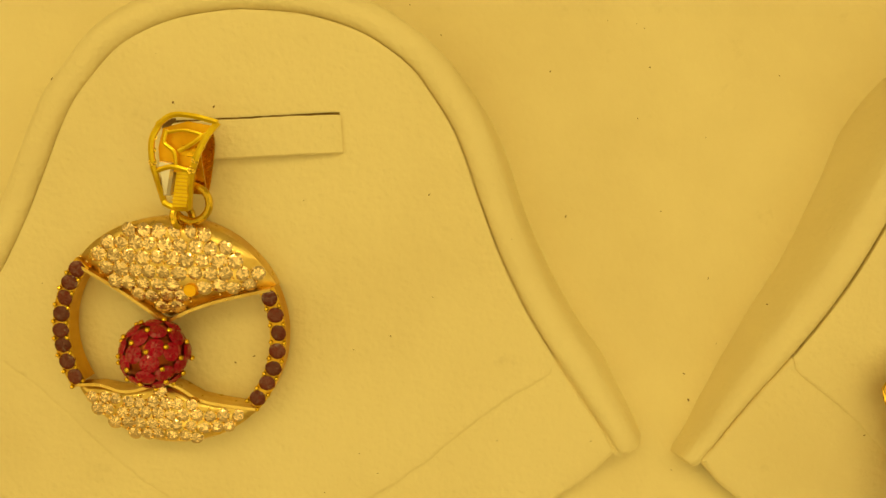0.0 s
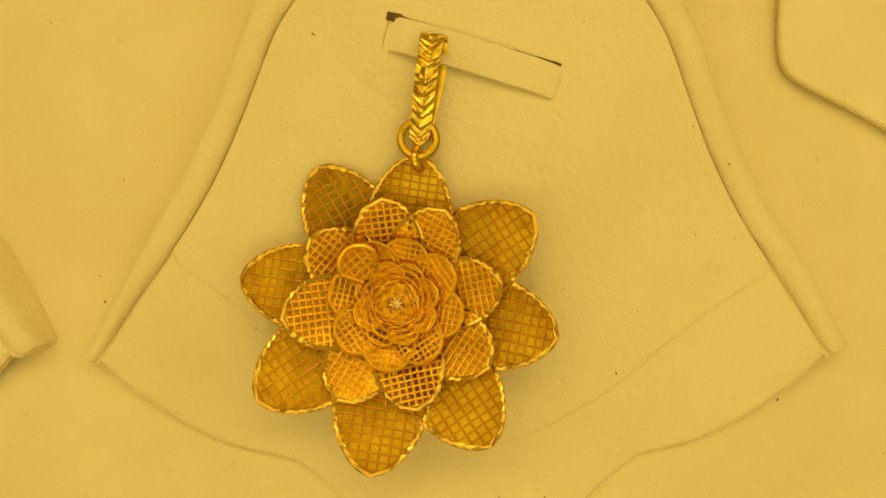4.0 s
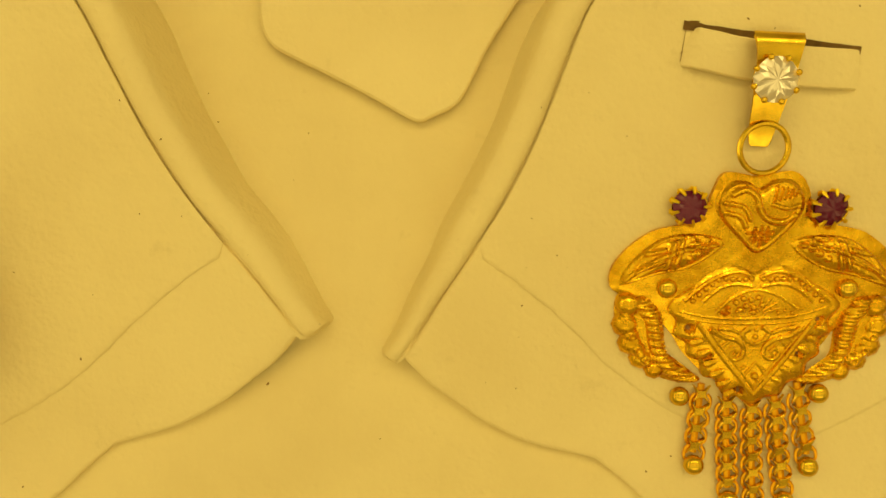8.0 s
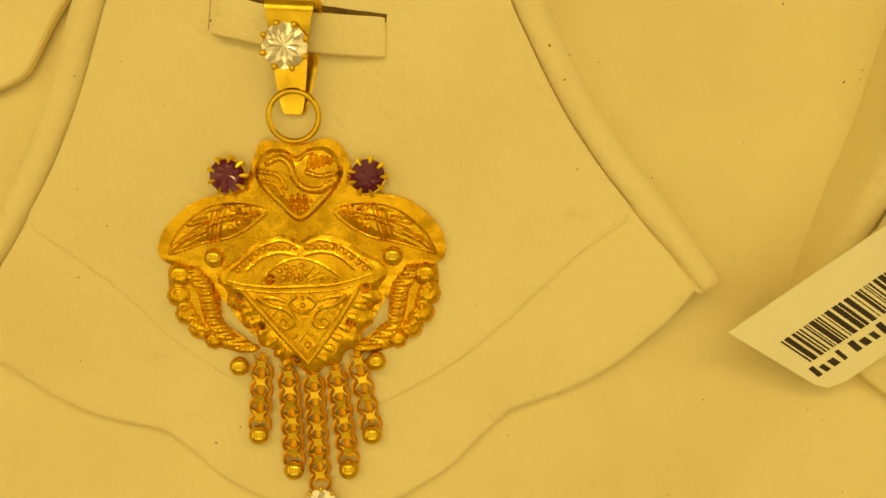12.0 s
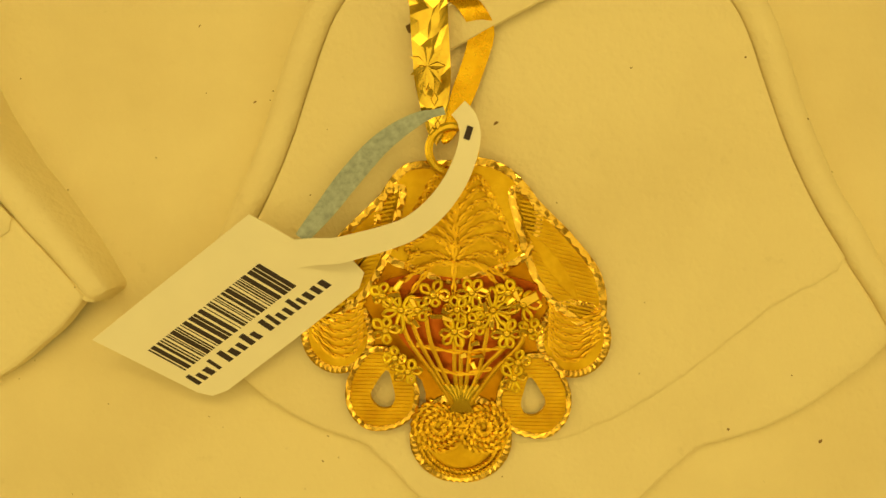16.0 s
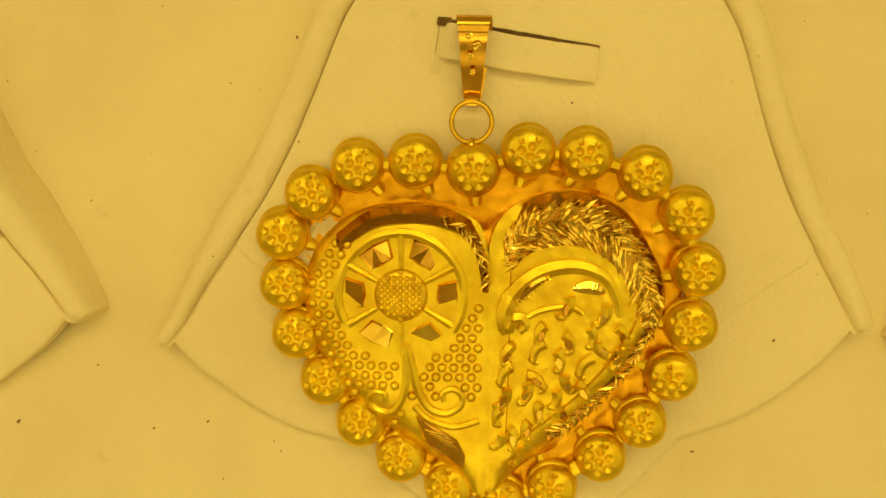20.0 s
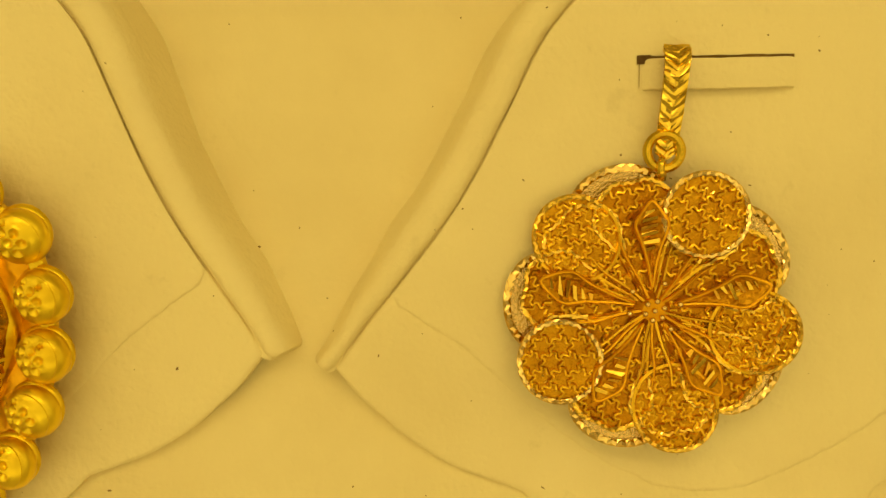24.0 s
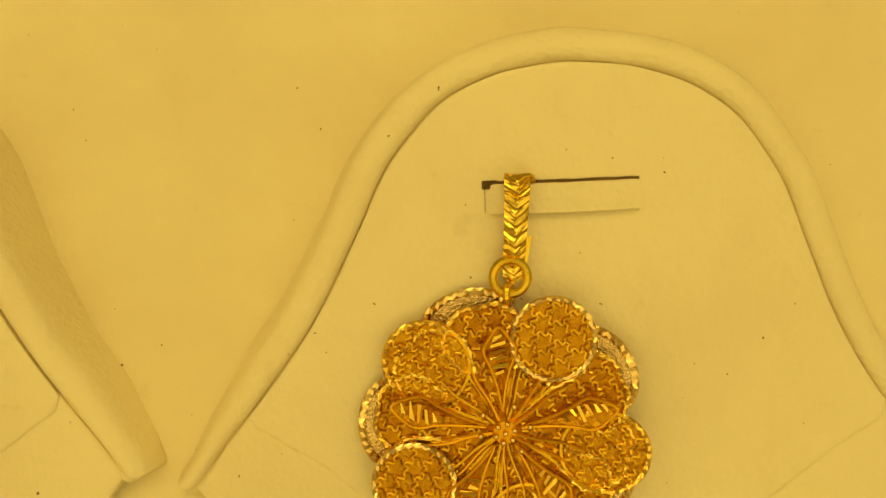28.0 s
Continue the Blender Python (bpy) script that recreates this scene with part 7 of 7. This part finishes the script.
def flower_pendant():
    pen = jewel("flower_pendant", 307.9, -3.5, 0.6, "gold filigree flower pendant with rounded petals and cut leaves", 6.5, -3.4)
    back = fan_petal("back_petal", 6.0, 11.15, 3.6, (0.5, 0.8), False, GOLD_PALE_CUT)
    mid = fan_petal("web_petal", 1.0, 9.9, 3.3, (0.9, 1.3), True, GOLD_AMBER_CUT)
    front = fan_petal("front_petal", 5.0, 11.3, 3.15, (1.5, 1.5), True, GOLD_PALE_CUT)
    bare = fan_petal("front_petal", 4.6, 11.3, 3.15, (1.2, 1.5), True, GOLD_AMBER_CUT, 0.14, False)
    for name, (body, web, edge), angles, z in (("back_petal", back, (108, 31, 177, 253, 325), 0.0), ("web_petal", mid, (100, 24, 170, 245, 317, 137, 210, 283, 347, 62), 0.15), ("front_petal", front, (210, 62), 0.3), ("front_petal", bare, (137, 283, 347), 0.2)):
        for a in angles:
            ob = shared(name, body, pen, 0, 0, z, 0, 0, a - 90)
            for nm, data in (("wire_web", web), ("cut_edge", edge)):
                if data:
                    kid = new(nm, data)
                    kid.parent = ob
    # folded leaves: a narrow throat that opens into a boat with cut windows
    for a, r0, r1, half in ((92, 1.6, 8.3, 1.25), (165, 1.4, 8.9, 1.25), (12, 1.6, 8.8, 1.25), (238, 1.3, 8.3, 1.25), (308, 1.3, 8.2, 1.25)):
        pts = [(0, r0), (-half * 0.24, r0 + 1.8), (-half * 0.58, (r0 + r1) / 2), (-half, (r0 + r1) / 2 + 1.5), (-half * 0.62, r1 - 0.9), (0, r1), (half * 0.62, r1 - 0.9), (half, (r0 + r1) / 2 + 1.5), (half * 0.58, (r0 + r1) / 2), (half * 0.24, r0 + 1.8)]
        shell = outline_of(pts, 4)
        leaf_z = lambda x, y, s: 1.15 + 0.5 * s ** 2 + 0.09 * (y - r0)
        bm = dome_bm(shell, (0, (r0 + r1) / 2 + 1.0), leaf_z, 8, low=0.9)
        for v in bm.verts:
            v.co.z += 0.16 * noise.noise((v.co.x * 2.2, v.co.y * 2.2, a))
        ob = part("leaf", bm, GOLD_LEAF_SKIN, pen)
        ob.matrix_basis = pose(0, 0, 0, 0, 0, a - 90)
        rng = random.Random(a)
        for k in range(6):
            y = r0 + (r1 - r0) * (0.46 + 0.085 * k)
            w = half * (0.72 - 0.08 * abs(k - 2.5))
            bm = bmesh.new()
            z = leaf_z(0, y, 0.35) + 0.22
            u, e = rng.uniform(0.0, 1.0), rng.uniform(-0.15, 0.15)
            tx, ty = rng.uniform(-0.35, 0.35), rng.uniform(-0.5, 0.5)
            prism(bm, [(-w, y - 0.4 + e), (w * u, y - 0.05 - e), (w * u, y + 0.28), (-w * 0.9, y + 0.0)], z - 0.3, z, 0.05, lambda qx, qy: z + 0.08 + tx * qx * 0.2 + ty * (qy - y))
            part("cut_slot", bm, GOLD_CUT if k % 3 else GOLD_MIRROR, ob, "", False)
        bm = bmesh.new()
        tube(bm, [Vector((x, y, leaf_z(x, y, 1.0))) for x, y in shell], 0.12, 5, True)
        part("leaf_rim", bm, GOLD_DEEP, ob)
    # ribs of the throat
    for k, a in enumerate((52, 72, 115, 140, 190, 214, 222, 258, 270, 285, 330, 345, 35)):
        bm = bmesh.new()
        c, n = math.cos(radians(a)), math.sin(radians(a))
        tube(bm, smooth_line([(0.9 * c, 0.9 * n, 1.65), (2.6 * c, 2.6 * n, 1.55), (4.6 * c - 0.2 * n, 4.6 * n + 0.2 * c, 1.6), (6.2 * c, 6.2 * n, 1.55)], 4), 0.17, 5, taper=lambda f: 1 - 0.5 * f)
        part("throat_rib", bm, GOLD_WEB if k % 2 else GOLD_DEEP, pen)
    # stamens
    for x, y in [(0.1, -0.1)] + [(0.1 + 0.75 * math.cos(k * 1.047 + 0.3), -0.1 + 0.75 * math.sin(k * 1.047 + 0.3)) for k in range(6)] + [(-1.6, 1.4), (0.8, 2.0), (2.0, 0.4), (-1.8, -0.3), (1.3, -1.5)]:
        shared("stamen", BALL_PALE, pen, x, y, 1.95, 0, 0, 0, 0.24)
    bm = bmesh.new()
    bmesh.ops.create_cone(bm, cap_ends=True, segments=20, radius1=1.9, radius2=0.9, depth=1.2, matrix=Matrix.Translation((0.1, -0.1, 1.15)))
    part("flower_heart", bm, GOLD_DEEP, pen)
    bm = bmesh.new()
    bmesh.ops.create_cone(bm, cap_ends=True, segments=30, radius1=4.4, radius2=4.4, depth=0.2, matrix=Matrix.Translation((0.1, -0.1, 0.45)))
    part("base_disc", bm, GOLD_AMBER, pen)
    part("eye", ring_bm(0.7, 0.3, 0.6, 10.7, 1.4, 70), GOLD, pen)
    part("jump_ring", ring_bm(1.3, 0.36, 0.7, 12.0, 1.6, 5), GOLD, pen)
    bail(pen, (1.3, 19.5), (0.95, 11.9), 1.9, 1.5, GOLD, 0.9, 2.8, 22)
    pen.scale = (1.015, 1.015, 1.015)


flower_pendant()


# ---- lint and dust on the leather ----
def dust():
    rng = random.Random(77)
    verts, faces = [], []
    spots = [(64.1, -10.8), (194.2, -16), (202.7, -17.1), (209.5, -12), (219.3, -16.9), (226.4, 17.8), (263.2, -19.1), (269.6, -8.6), (275.8, 1.5), (3.1, -3.1), (173.2, 9.8), (250.3, 11.3), (305.5, 8.4), (151.6, 12.6)]
    spots += [(rng.uniform(-75, 345), rng.uniform(-30, 34)) for _ in range(420)]
    known = 14
    dg = bpy.context.evaluated_depsgraph_get()
    dg.update()
    for i, (x, y) in enumerate(spots):
        hit, place, normal, _, ob, _ = scene.ray_cast(dg, Vector((x * MM, y * MM, 0.03)), Vector((0, 0, -1)))
        if not hit or ob.name.split(".")[0] not in ("face_board", "foot_board", "display_tray", "rolled_rim", "flap_sheet"):
            continue
        r = rng.uniform(0.08, 0.13) if i < known else rng.uniform(0.02, 0.075) * (1.4 if rng.random() < 0.1 else 1)
        l = r * (rng.uniform(1.0, 2.0) if i < known or rng.random() < 0.8 else rng.uniform(2, 3.2))
        a = rng.uniform(0, 3.14)
        u = Vector((math.cos(a), math.sin(a), 0))
        u = (u - normal * u.dot(normal)).normalized()
        v = normal.cross(u)
        base = len(verts)
        m = 7
        for h, f in ((0.0, 1.0), (0.7, 0.55)):
            for k in range(m):
                w = 6.2832 * k / m
                j = rng.uniform(0.7, 1.2) * f
                verts.append(tuple(place + (u * l * math.cos(w) * j + v * r * math.sin(w) * j + normal * r * h) * MM))
        faces.append(tuple(base + m + k for k in range(m)))
        faces += [(base + k, base + (k + 1) % m, base + m + (k + 1) % m, base + m + k) for k in range(m)]
    data = bpy.data.meshes.new("dust_specks")
    data.from_pydata(verts, [], faces)
    data.materials.append(DUST)
    tagged(new("dust_specks", data), "scattered dark dust specks and lint on the leatherette", "dust", kind="stuff")


dust()
